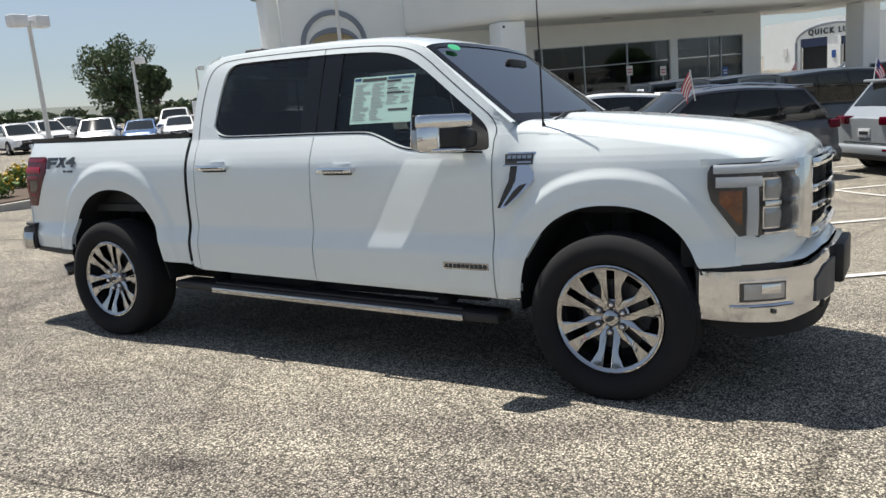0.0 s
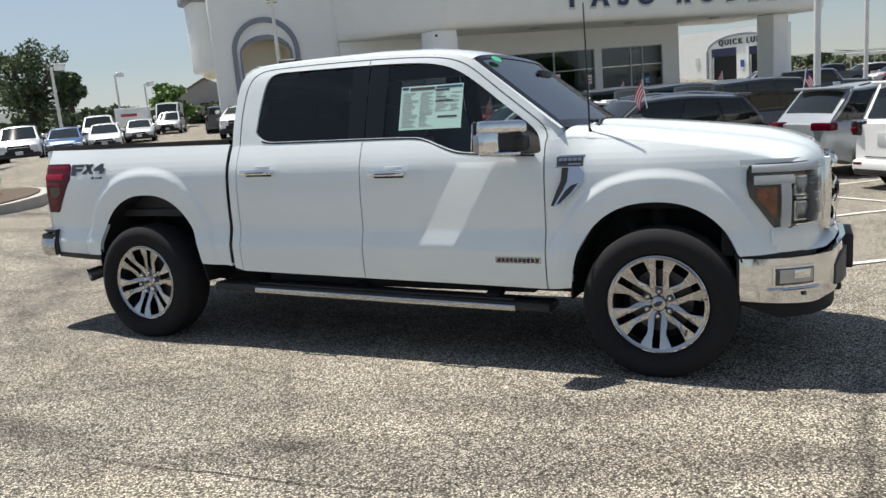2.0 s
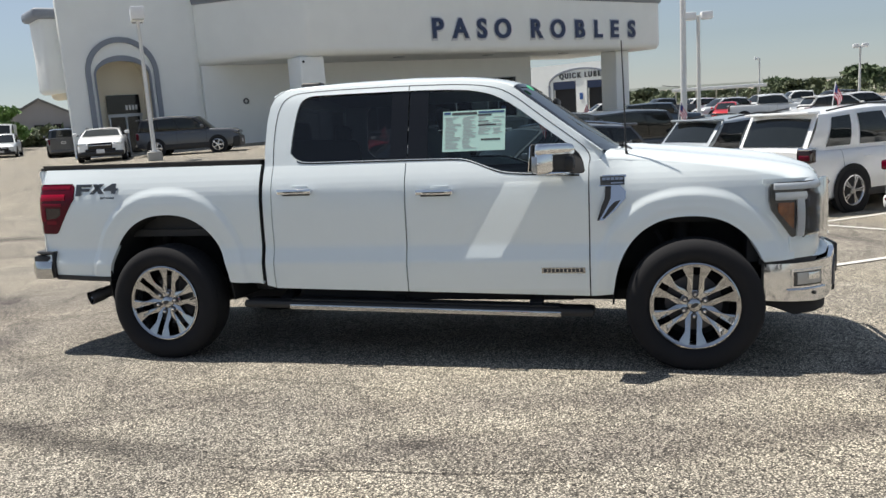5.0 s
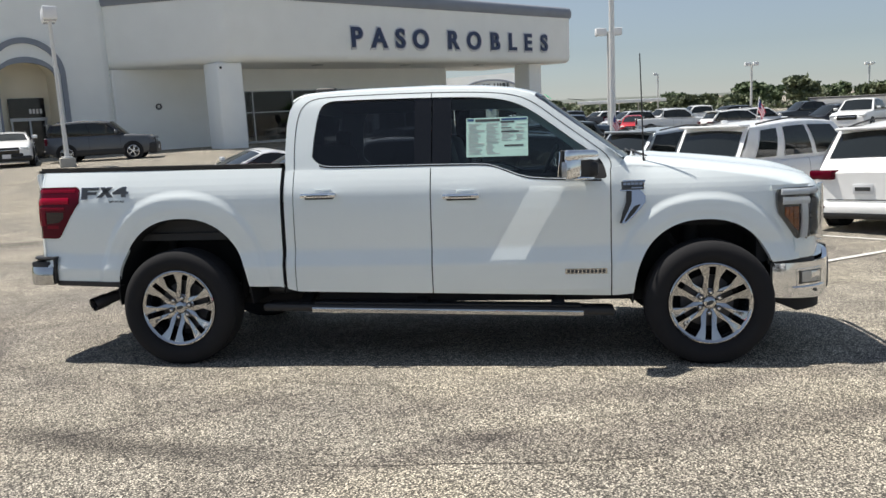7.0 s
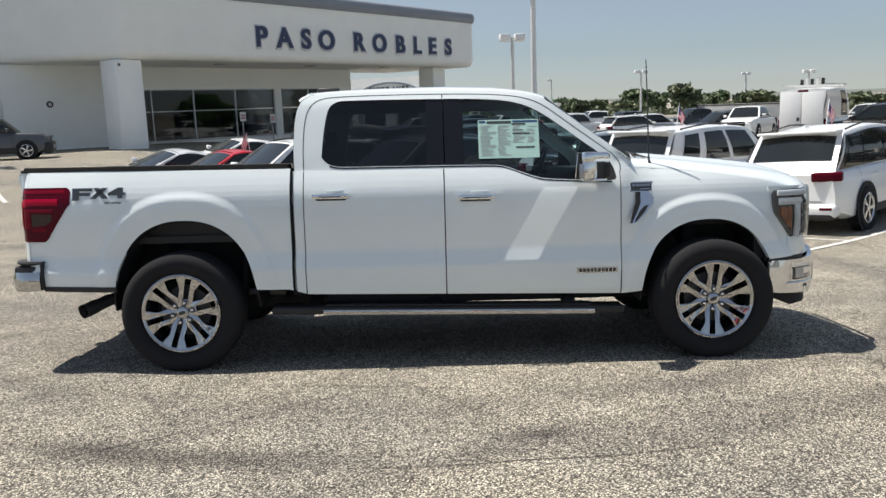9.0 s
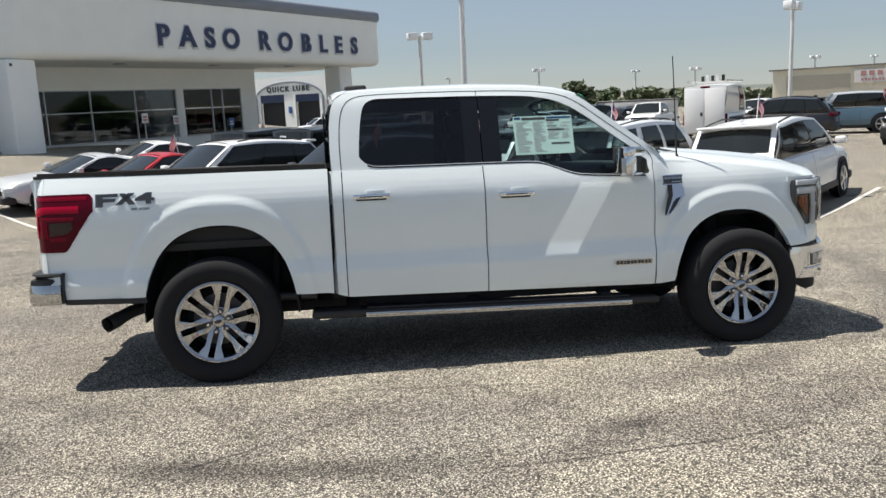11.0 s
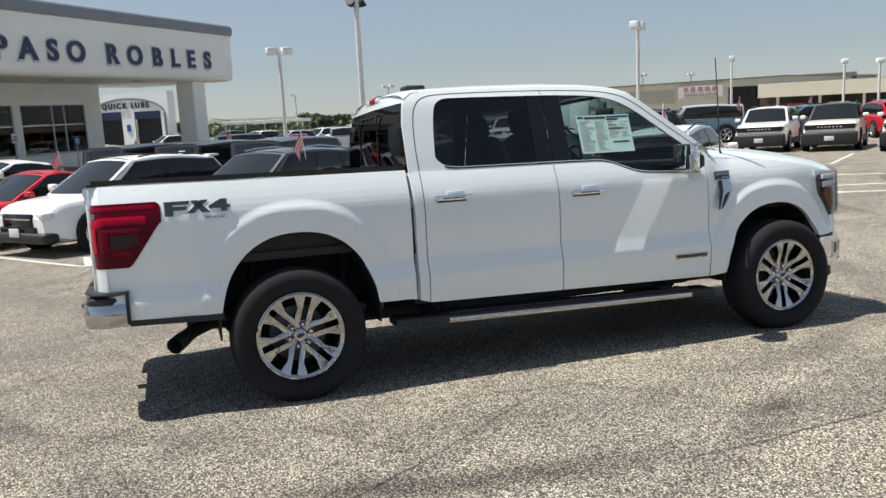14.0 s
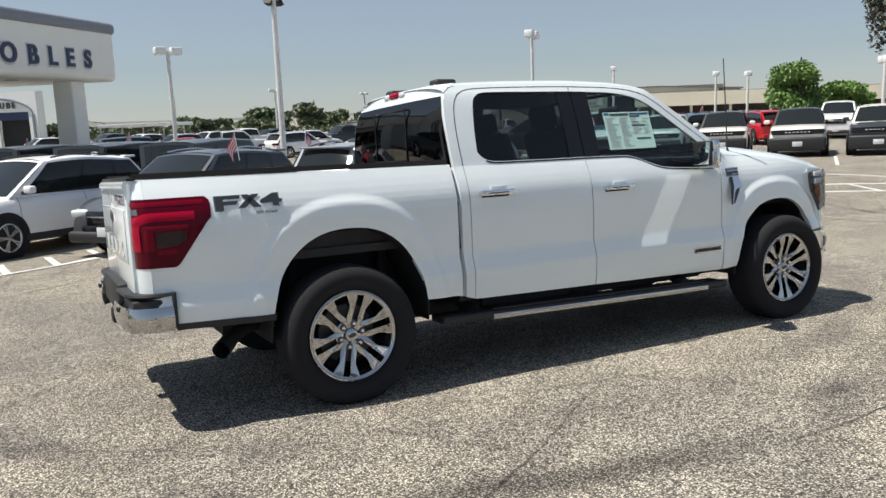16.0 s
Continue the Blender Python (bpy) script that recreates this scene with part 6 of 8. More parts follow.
# ---- cabin ----
bm = bmesh.new()
put_box(bm, (0.1, 0, 0.90), (2.2, 1.78, 0.08))
put_box(bm, (1.12, 0, 1.18), (0.50, 1.66, 0.30), 0.09, None, 3)
put_box(bm, (0.55, 0, 1.02), (0.9, 0.26, 0.28), 0.05)
for y in (-0.915, 0.915):
    put_box(bm, (0.05, y * 0.935, 1.11), (2.1, 0.03, 0.36))
put_box(bm, (-0.98, 0, 1.12), (0.05, 1.72, 0.48))
part("cabin_trim", bm, CABIN, truck, "dark cabin trim")
bm = bmesh.new()
put_grid(bm, lambda x, v: (x, v * 0.64, 1.875 - 0.05 * v * v), [-0.95, -0.4, 0.2, 0.66], [-1, -0.5, 0, 0.5, 1], True)
part("headliner", bm, HEADLINER, truck, "pale grey headliner")
for y in (-0.42, 0.42):
    bm = bmesh.new()
    put_box(bm, (0.38, y, 1.00), (0.54, 0.52, 0.20), 0.07, None, 3)
    put_box(bm, (0.07, y, 1.30), (0.16, 0.50, 0.62), 0.07, (0, -16, 0), 3)
    put_box(bm, (-0.03, y, 1.68), (0.10, 0.27, 0.18), 0.045, (0, -10, 0), 3)
    part("front_seat", bm, CABIN, truck, "dark front seat")
bm = bmesh.new()
put_box(bm, (-0.62, 0, 1.02), (0.50, 1.40, 0.18), 0.07, None, 3)
put_box(bm, (-0.90, 0, 1.28), (0.14, 1.40, 0.55), 0.06, (0, -10, 0), 3)
for y in (-0.45, 0.45):
    put_box(bm, (-0.94, y, 1.60), (0.09, 0.24, 0.15), 0.04, None, 3)
part("rear_seat", bm, CABIN, truck, "dark rear bench seat")
bm = bmesh.new()
put_lathe(bm, [(0.185 + 0.014 * math.cos(a), 0.014 * math.sin(a)) for a in (2 * math.pi * k / 8 for k in range(8))], pose(0.80, 0.42, 1.32, 0, -65, 0), 32, True)
put_box(bm, (0.81, 0.42, 1.315), (0.05, 0.30, 0.06), 0.02)
put_tube(bm, [(0.80, 0.42, 1.32), (1.0, 0.42, 1.22)], 0.03, 8)
part("steering_wheel", bm, BLACK, truck)
part("rear_view_mirror", box((0.93, 0, 1.74), (0.04, 0.25, 0.07), 0.02), BLACK, truck)

# window sheet and round sticker
def pane_frame(x, z, inset):
    y = cab_y(z)
    sl = (cab_y(z + 0.05) - cab_y(z - 0.05)) / 0.1
    ey = Vector((0, -sl, 1)).normalized()
    ex = Vector((1, 0, 0))
    ez = ex.cross(ey)
    return Matrix(((1, ey.x, ez.x, x), (0, ey.y, ez.y, -y + inset), (0, ey.z, ez.z, z), (0, 0, 0, 1)))


ms = pane_frame(0.452, 1.548, 0.014)
bm = bmesh.new()
put_prism(bm, [(-0.212, -0.140), (0.212, -0.140), (0.212, 0.140), (-0.212, 0.140)], ms, 0.002)
sheet = part("price_sheet", bm, PAPER, truck, "printed price sheet behind the glass", smooth=False)


def printed(name, rects, material):
    bm = bmesh.new()
    for x0, y0, x1, y1 in rects:
        put_prism(bm, [(x0, y0), (x1, y0), (x1, y1), (x0, y1)], ms @ Matrix.Translation((0, 0, 0.002)), 0.0012)
    part(name, bm, material, sheet, smooth=False)


rng = random.Random(7)
lines = []
for col0, col1, rows in ((-0.200, -0.085, 24), (-0.078, 0.018, 24), (0.028, 0.118, 14), (0.125, 0.202, 14)):
    for r in range(rows):
        y = 0.095 - r * (0.225 / 24)
        if rng.random() < 0.9:
            lines.append((col0 + rng.uniform(0, 0.01), y, col0 + (col1 - col0) * rng.uniform(0.45, 1.0), y + 0.0042))
printed("print_line", lines, INK_PALE)
for q in ((-0.150, 0.112, 0.02, 0.130), (0.025, 0.100, 0.120, 0.112), (0.030, 0.030, 0.150, 0.042), (0.050, -0.070, 0.180, -0.058), (0.03, 0.060, 0.10, 0.066)):
    printed("print_bar", [q], INK)
for q in ((0.03, 0.118, 0.205, 0.132), (-0.205, 0.118, -0.16, 0.134)):
    printed("print_bar", [q], INK_BLUE)
bm = bmesh.new()
put_lathe(bm, [(0.0001, 0), (0.055, 0), (0.055, 0.002), (0.0001, 0.003)], Matrix.Translation(Vector(ws_pt(0.10, -0.78)) + Vector((0.012, -0.004, 0.016))) @ pose(0, 0, 0, 6, 38, 0) @ Matrix.Diagonal((0.55, 1, 1, 1)), 24)
part("green_sticker", bm, GREEN, truck, "round green sticker")


# ---- parked vehicles ----
# L, W, H, wheel radius, front and rear axle, then the outlines: hood (x, z), waist z, cabin base front/rear, roof front/rear
KINDS = {
    "suv": dict(L=4.75, W=1.90, H=1.72, r=0.37, ax=(1.42, -1.42), deck=[(-2.38, 0.98), (-2.2, 1.06), (0.9, 1.06), (1.1, 1.06), (2.0, 0.98), (2.3, 0.84), (2.38, 0.70)], base=(1.25, -2.28), roof=(0.35, -1.75), rails=True),
    "boxy": dict(L=4.75, W=1.92, H=1.84, r=0.41, ax=(1.45, -1.45), deck=[(-2.38, 1.14), (-2.3, 1.16), (0.9, 1.16), (1.1, 1.17), (2.1, 1.12), (2.32, 1.04), (2.38, 0.90)], base=(0.92, -2.33), roof=(0.48, -2.25), rails=False),
    "wagon": dict(L=4.83, W=1.93, H=1.82, r=0.39, ax=(1.45, -1.42), deck=[(-2.41, 1.10), (-2.3, 1.12), (0.9, 1.10), (1.1, 1.10), (2.05, 1.02), (2.32, 0.90), (2.41, 0.74)], base=(1.18, -2.34), roof=(0.50, -2.02), rails=True),
    "small": dict(L=4.40, W=1.88, H=1.66, r=0.36, ax=(1.33, -1.33), deck=[(-2.2, 1.05), (-2.1, 1.08), (0.9, 1.08), (1.0, 1.08), (1.95, 1.02), (2.15, 0.95), (2.2, 0.80)], base=(1.0, -2.13), roof=(0.45, -1.95), rails=True),
    "coupe": dict(L=4.70, W=1.88, H=1.40, r=0.34, ax=(1.45, -1.35), deck=[(-2.35, 0.86), (-2.2, 0.95), (-1.2, 0.95), (0.7, 0.92), (1.0, 0.92), (2.0, 0.80), (2.28, 0.68), (2.35, 0.58)], base=(0.95, -1.75), roof=(0.05, -0.75), rails=False),
    "sedan": dict(L=4.65, W=1.82, H=1.46, r=0.33, ax=(1.40, -1.35), deck=[(-2.32, 0.90), (-2.2, 0.98), (-1.4, 0.98), (0.8, 0.94), (1.1, 0.94), (2.0, 0.84), (2.26, 0.72), (2.32, 0.6)], base=(1.15, -1.85), roof=(0.25, -1.05), rails=False),
    "pickup": dict(L=5.80, W=2.00, H=1.92, r=0.41, ax=(1.85, -1.80), deck=[(-2.9, 1.28), (-0.95, 1.28), (-0.9, 1.28), (1.25, 1.24), (1.4, 1.26), (2.6, 1.16), (2.82, 1.06), (2.9, 0.9)], base=(1.35, -0.98), roof=(0.65, -0.90), rails=False),
    "van": dict(L=5.60, W=2.06, H=2.45, r=0.36, ax=(1.85, -1.75), deck=[(-2.8, 1.15), (1.2, 1.15), (1.5, 1.18), (2.2, 1.10), (2.7, 0.95), (2.8, 0.75)], base=(1.95, -2.78), roof=(0.95, -2.70), rails=False),
}


def car_wheel(parent, x, y, r):
    m = pose(x, y, r, 90 if y < 0 else -90)
    bm = bmesh.new()
    put_lathe(bm, [(r * 0.66, -0.10), (r * 0.9, -0.11), (r * 0.985, -0.08), (r, -0.02), (r, 0.08), (r * 0.97, 0.115), (r * 0.85, 0.13), (r * 0.68, 0.115)], m, 28, True)
    w = part("wheel", bm, RUBBER, parent)
    rim = bmesh.new()
    put_lathe(rim, [(r * 0.69, 0.118), (r * 0.64, 0.122), (r * 0.60, 0.10), (r * 0.62, 0.04), (r * 0.69, 0.06)], m, 28, True)
    for k in range(5):
        for o in (-7, 7):
            n = len(rim.verts)
            put_box(rim, (0, 0, 0), (r * 0.52, r * 0.075, 0.03))
            rim.verts.ensure_lookup_table()
            bmesh.ops.transform(rim, matrix=m @ pose(0, 0, 0, 0, 0, 72 * k + o) @ Matrix.Translation((r * 0.36, 0, 0.10)), verts=rim.verts[n:])
    put_lathe(rim, [(0.0001, 0.08), (r * 0.17, 0.08), (r * 0.15, 0.118), (0.0001, 0.122)], m, 14)
    part("rim", rim, SILVER_RIM, w)
    part("brake", (lambda b: (put_lathe(b, [(0.0001, 0.0), (r * 0.64, 0.0), (r * 0.64, 0.02), (0.0001, 0.02)], m, 18), b)[1])(bmesh.new()), DARK, w)


def make_car(name, kind, color, label, x, y, heading, category="car", top=None, grille="grille", tall=1.0, group="parked vehicles"):
    """A parked vehicle on the lot at x, y: body, cabin, panes, lamps, mirrors and wheels."""
    k = KINDS[kind]
    L, W, H, r = k["L"], k["W"], k["H"] * tall, k["r"]
    car = thing(name, on_ground(x, y, heading), label, category, group)
    half = L / 2

    def w_at(px):
        e = abs(px) / half
        return W / 2 * (1 - 0.10 * e**5 - 0.05 * max(0, e - 0.93) / 0.07)

    def ring(px, j):
        zt = lerp_table(px, k["deck"])
        zb = 0.24 + 0.14 * max(0.0, abs(px) / half - 0.80) / 0.20
        w = w_at(px)
        hh = zt - zb
        return [(px, 0, zb), (px, -0.86 * w, zb), (px, -0.965 * w, zb + 0.05), (px, -w, zb + 0.26 * hh), (px, -0.992 * w, zb + 0.52 * hh), (px, -0.962 * w, zb + 0.79 * hh), (px, -0.925 * w, zt - 0.045), (px, -0.875 * w, zt - 0.008), (px, -0.6 * w, zt + 0.012), (px, 0, zt + 0.022)][j]

    xs = [-half + L * i / 30 for i in range(31)]
    bm = bmesh.new()
    put_grid(bm, ring, xs, range(10))
    for end, rev in ((xs[0], False), (xs[-1], True)):
        pts = [ring(end, j) for j in range(10)]
        f = [bm.verts.new(p) for p in pts]
        bm.faces.new(f[::-1] if rev else f)
    other = mirrored(bm)
    me = bpy.data.meshes.new("tmp")
    other.to_mesh(me)
    other.free()
    bm.from_mesh(me)
    bpy.data.meshes.remove(me)
    bmesh.ops.remove_doubles(bm, verts=bm.verts, dist=1e-4)
    body = part("body", bm, color, car)

    # cabin
    (bf, br), (rf, rr) = k["base"], k["roof"]
    zf, zr = lerp_table(bf, k["deck"]), lerp_table(br, k["deck"])
    wf, wr = 0.90 * w_at(bf), 0.90 * w_at(br)
    tw = {"van": 0.90, "boxy": 0.86, "wagon": 0.78}.get(kind, 0.74) * W / 2

    def cab(face, a, v, off=0.0):
        """A point of the cabin: face side/front/back, a along it, v from waist to roof."""
        if face in ("right", "left"):
            sg = -1 if face == "right" else 1
            base = Vector((bf + (br - bf) * a, sg * (wf + (wr - wf) * a), zf + (zr - zf) * a))
            roof = Vector((rf + (rr - rf) * a, sg * tw, H - 0.07 + 0.05 * math.sin(math.pi * min(1, a * 1.15)) - 0.02 * a))
            p = base.lerp(roof, v)
            p.y += sg * (0.05 * math.sin(math.pi * v) + off)
            return p
        sg, b, t, w0 = (1, bf, rf, wf) if face == "front" else (-1, br, rr, wr)
        base = Vector((b + sg * (0.10 if sg > 0 else 0.03) * (1 - (2 * a - 1) ** 2), w0 * (2 * a - 1), zf if sg > 0 else zr))
        roof = Vector((t + sg * 0.04 * (1 - (2 * a - 1) ** 2), tw * (2 * a - 1), H - (0.07 if sg > 0 else 0.09) + 0.05 * (1 - (2 * a - 1) ** 2)))
        p = base.lerp(roof, v)
        p.x += sg * off
        p.z += off * 0.5
        return p

    bm = bmesh.new()
    vs, asx = [i / 6 for i in range(7)], [i / 10 for i in range(11)]
    put_grid(bm, lambda a, v: cab("right", a, v), asx, vs, True)
    put_grid(bm, lambda a, v: cab("left", a, v), asx, vs)
    put_grid(bm, lambda a, v: cab("front", a, v), asx, vs)
    put_grid(bm, lambda a, v: cab("back", a, v), asx, vs, True)

    def roof_pt(a, b):
        p = cab("right", a, 1).lerp(cab("left", a, 1), b)
        p.z += 0.055 * (1 - (2 * b - 1) ** 4)
        return p

    put_grid(bm, roof_pt, asx, [i / 8 for i in range(9)], True)
    bmesh.ops.remove_doubles(bm, verts=bm.verts, dist=0.002)
    part("cabin", bm, top or color, car)

    def pane_on(face, a0, a1, v0=0.10, v1=0.90, mat_=CAR_GLASS, nm="side_window"):
        bm = bmesh.new()
        put_grid(bm, lambda a, v: cab(face, a, v, 0.012), [a0 + (a1 - a0) * i / 6 for i in range(7)], [v0 + (v1 - v0) * i / 3 for i in range(4)], face in ("right", "back"))
        part(nm, bm, mat_, car)

    for face in ("right", "left"):
        bm = bmesh.new()
        if kind == "wagon":
            bm.free()
            continue
        lo, hi = (0.05, 0.975) if kind != "van" else (0.08, 0.34)
        put_grid(bm, lambda a, v: cab(face, a, v, 0.006), [lo + (hi - lo) * i / 8 for i in range(9)], [0.06, 0.35, 0.65, 0.94], face == "right")
        part("window_surround", bm, GLOSSY_BLACK, car)
    pane_on("front", 0.05, 0.95, 0.05, 0.95, nm="windscreen")
    if kind != "van":
        pane_on("back", *((0.06, 0.94, 0.30, 0.90) if kind == "suv" else (0.06, 0.94, 0.12, 0.86) if kind in ("small", "wagon") else (0.10, 0.90, 0.12, 0.90)), nm="rear_window")
    splits = {"suv": ((0.10, 0.40), (0.425, 0.70), (0.725, 0.92)), "boxy": ((0.08, 0.36), (0.39, 0.66), (0.69, 0.95)), "small": ((0.10, 0.40), (0.425, 0.70), (0.725, 0.92)), "wagon": ((0.08, 0.36), (0.40, 0.64), (0.71, 0.88)), "coupe": ((0.12, 0.62), (0.65, 0.85)), "sedan": ((0.10, 0.45), (0.475, 0.82)), "pickup": ((0.10, 0.50), (0.53, 0.92)), "van": ((0.12, 0.30),)}[kind]
    for face in ("right", "left"):
        for a0, a1 in splits:
            pane_on(face, a0, a1)

    # lower cladding and wheel openings
    for sg in (-1, 1):
        part("sill", box((0, sg * (W / 2 - 0.02), 0.33 if kind != "small" else 0.38), (L * 0.52, 0.06, 0.13 if kind != "small" else 0.24), 0.02), BLACK, car)
        for ax in k["ax"]:
            bm = bmesh.new()
            put_lathe(bm, [(0.0001, 0), (r * 1.17, 0), (r * 1.17, 0.02), (0.0001, 0.02)], pose(ax, sg * (w_at(ax) - 0.005), r * 1.03, 90 if sg < 0 else -90), 32)
            part("wheel_arch", bm, DARK, car)
            car_wheel(car, ax, sg * (w_at(ax) - 0.085), r)
        arm = part("door_mirror", box((bf - 0.28, sg * (W / 2 + 0.09), zf + 0.13), (0.14, 0.20, 0.14), 0.04, None, 3), color, car)
        part("mirror_foot", box((bf - 0.26, sg * (W / 2 - 0.01), zf + 0.08), (0.08, 0.12, 0.05), 0.01), BLACK, arm)
        hx = [-0.05, -1.05] if len(splits) > 1 else [0.4]
        for h in hx:
            part("door_handle", box((h, sg * (W / 2 + 0.004), zf - 0.13), (0.17, 0.025, 0.03), 0.008), color, car)
        for g in ([bf - 0.15, (bf + br) / 2 + 0.15, br + 0.75] if len(splits) > 1 else [bf - 0.25, bf - 1.2]):
            bm = bmesh.new()
            put_grid(bm, lambda u_, j: (g + 0.004 * u_, sg * (abs(ring(g, j)[1]) + 0.002), ring(g, j)[2]), [-1, 1], range(3, 8), sg > 0)
            part("door_gap", bm, SEAM_AND_SHADOW, car)
    # ends
    zn = lerp_table(half * 0.94, k["deck"])
    part("front_bumper", box((half - 0.08, 0, 0.36 if kind != "small" else 0.45), (0.34, W * 0.94, 0.20 if kind != "small" else 0.46), 0.07, None, 3), BLACK, car)
    part("rear_bumper", box((-half + 0.06, 0, 0.42), (0.28, W * 0.88, 0.22), 0.07, None, 3), BLACK if kind in ("boxy", "small") else color, car)
    if kind in ("suv", "wagon", "sedan"):
        part("rear_valance", box((-half + 0.07, 0, 0.34), (0.30, W * 0.84, 0.14), 0.05, None, 3), BLACK, car)
        for sg in (-1, 1):
            part("rear_reflector", box((-half - 0.07, sg * W * 0.36, 0.46), (0.03, 0.20, 0.045), 0.012), RED_LENS, car)
        part("tailgate_gap", box((-half - 0.004, 0, 0.57), (0.012, W * 0.62, 0.012)), SEAM_AND_SHADOW, car)
    if kind in ("suv", "sedan", "coupe"):
        part("lower_intake", box((half - 0.01, 0, 0.50), (0.10, W * 0.62, 0.13), 0.04, None, 3), GLOSSY_BLACK, car)
    if grille == "band":
        part("grille", box((half - 0.01, 0, zn - 0.12), (0.08, W * 0.86, 0.17), 0.03), GLOSSY_BLACK, car)
        for q in range(7):
            part("grille_mark", box((half + 0.035, -0.36 + q * 0.12, zn - 0.12), (0.012, 0.065, 0.026)), SIGN_WHITE, car)
    else:
        part("grille", box((half - 0.005, 0, zn - 0.20), (0.07, W * 0.50, 0.26), 0.04), GLOSSY_BLACK, car)
        part("grille_strip", box((half + 0.03, 0, zn - 0.17), (0.02, W * 0.46, 0.03), 0.008), CHROME, car)
    part("front_plate", box((half + 0.10, 0, 0.46), (0.012, 0.31, 0.16), 0.004), PLATE, car, "plain pale plate")
    zt = lerp_table(-half * 0.97, k["deck"])
    part("rear_plate", box((-half - 0.012, 0, zt - 0.27), (0.012, 0.32, 0.16), 0.004), PLATE, car, "plain pale plate")
    part("plate_bar", box((-half - 0.02, 0, zt - 0.27), (0.008, 0.24, 0.06)), BADGE, car)
    if kind == "wagon":
        part("plate_recess", box((-half - 0.004, 0, zt - 0.25), (0.012, 0.66, 0.22), 0.004), CAR_SILVER, car)
        part("badge", box((-half - 0.012, 0, zt - 0.07), (0.014, 0.11, 0.07), 0.006), CHROME, car)
    for sg in (-1, 1):
        part("headlamp", box((half - 0.12, sg * (W * 0.36), zn - 0.11), (0.24, W * 0.17, 0.13), 0.04, (0, 6, sg * -14), 3), SMOKE_LENS if kind == "small" else LAMP_WHITE, car)
        tl = {"van": (0.10, 0.12, 0.50), "boxy": (0.08, 0.14, 0.34), "small": (0.12, 0.16, 0.28), "wagon": (0.24, 0.24, 0.24), "pickup": (0.10, 0.14, 0.40)}.get(kind, (0.20, 0.46, 0.15))
        part("tail_lamp", box((-half + 0.075, sg * (W * 0.468 - tl[1] / 2), zt - (0.10 if kind not in ("suv", "wagon") else 0.0) - tl[2] * 0.3), tl, 0.03, (0, 0, sg * -14), 3), DARK_LENS if kind == "wagon" else RED_LENS, car)
        if kind == "wagon":
            part("lamp_bar", box((-half + 0.07, sg * (W * 0.468 - 0.10), zt - 0.10), (0.25, 0.19, 0.10), 0.025, (0, 0, sg * -14), 3), RED_LENS, car)
            part("lamp_cap", box((-half + 0.08, sg * (W * 0.468 - 0.12), zt + 0.045), (0.25, 0.22, 0.05), 0.02, (0, 0, sg * -14), 3), CHROME, car)
    if k["rails"]:
        for sg in (-1, 1):
            bm = bmesh.new()
            put_tube(bm, [cab("right" if sg < 0 else "left", a, 1.0) + Vector((0, -sg * 0.05, 0.05 + 0.035 * math.sin(math.pi * min(1, max(0, (a - 0.08) / 0.84)) ))) for a in (0.10, 0.25, 0.5, 0.75, 0.90)], 0.016, 6)
            part("roof_rail", bm, BLACK if color is not CAR_GREY else CHROME, car)
        part("rear_spoiler", box((rr - 0.06, 0, H - 0.055), (0.30, tw * 1.9, 0.05), 0.02), color, car)
        part("wiper", box((-half * 0.86, 0.1, zr + 0.14), (0.02, 0.42, 0.02)), BLACK, car)
        part("roof_fin", box((rr + 0.25, 0, H + 0.03), (0.16, 0.04, 0.06), 0.015), color, car)
    if kind == "van":
        for sg in (-1, 1):
            part("rear_door", box((-half - 0.085, sg * 0.445, 1.30), (0.06, 0.87, 1.95), 0.03), color, car)
        part("door_handle", box((-half - 0.125, 0.12, 1.15), (0.03, 0.10, 0.16), 0.01), BLACK, car)
        part("high_brake_lamp", box((-half + 0.06, 0, H - 0.12), (0.05, 0.42, 0.09), 0.02), RED_LENS, car)
    if kind == "pickup":
        part("bed_hollow", box((-1.95, 0, 1.28), (1.75, 1.66, 0.06)), DARK, car)
    if kind == "boxy":
        part("spare_wheel", (lambda b: (put_lathe(b, [(0.0001, 0), (0.40, 0), (0.41, 0.08), (0.40, 0.22), (0.25, 0.24), (0.0001, 0.24)], pose(-half - 0.02, 0, 1.05, 0, -90, 0), 28), b)[1])(bmesh.new()), RUBBER, car)
    return car


H1, H2 = 38.5, 218.5
# rank beside the pickup's nose, tails towards it
make_car("suv", "suv", CAR_WHITE, "pearl white compact suv with red tail lamps parked nose-out", 7.5, 8.45, 42.5, "suv")
make_car("suv", "wagon", CAR_WHITE, "white off-road suv with a tall square tail", 5.65, 10.87, H1, "suv")
make_car("crossover", "suv", CAR_PEWTER, "silver crossover with slim red tail lamps", 4.15, 13.5, H1, "suv")
# rank beyond the bed, noses this way
make_car("suv", "suv", CAR_GREY, "dark grey suv with bright roof rails and a small flag", -0.45, 10.7, H2, "suv")
make_car("crossover", "suv", CAR_WHITE, "white crossover with blacked-out pillars and a black grille", -3.3, 12.1, H2, "suv")
make_car("hatchback", "coupe", CAR_RED, "bright red compact hatchback with a dark grille", -5.3, 13.7, H2, "car", tall=1.06)
make_car("coupe", "coupe", CAR_SILVER, "silver sports coupe with a black nose", -7.4, 16.0, H2, "car")
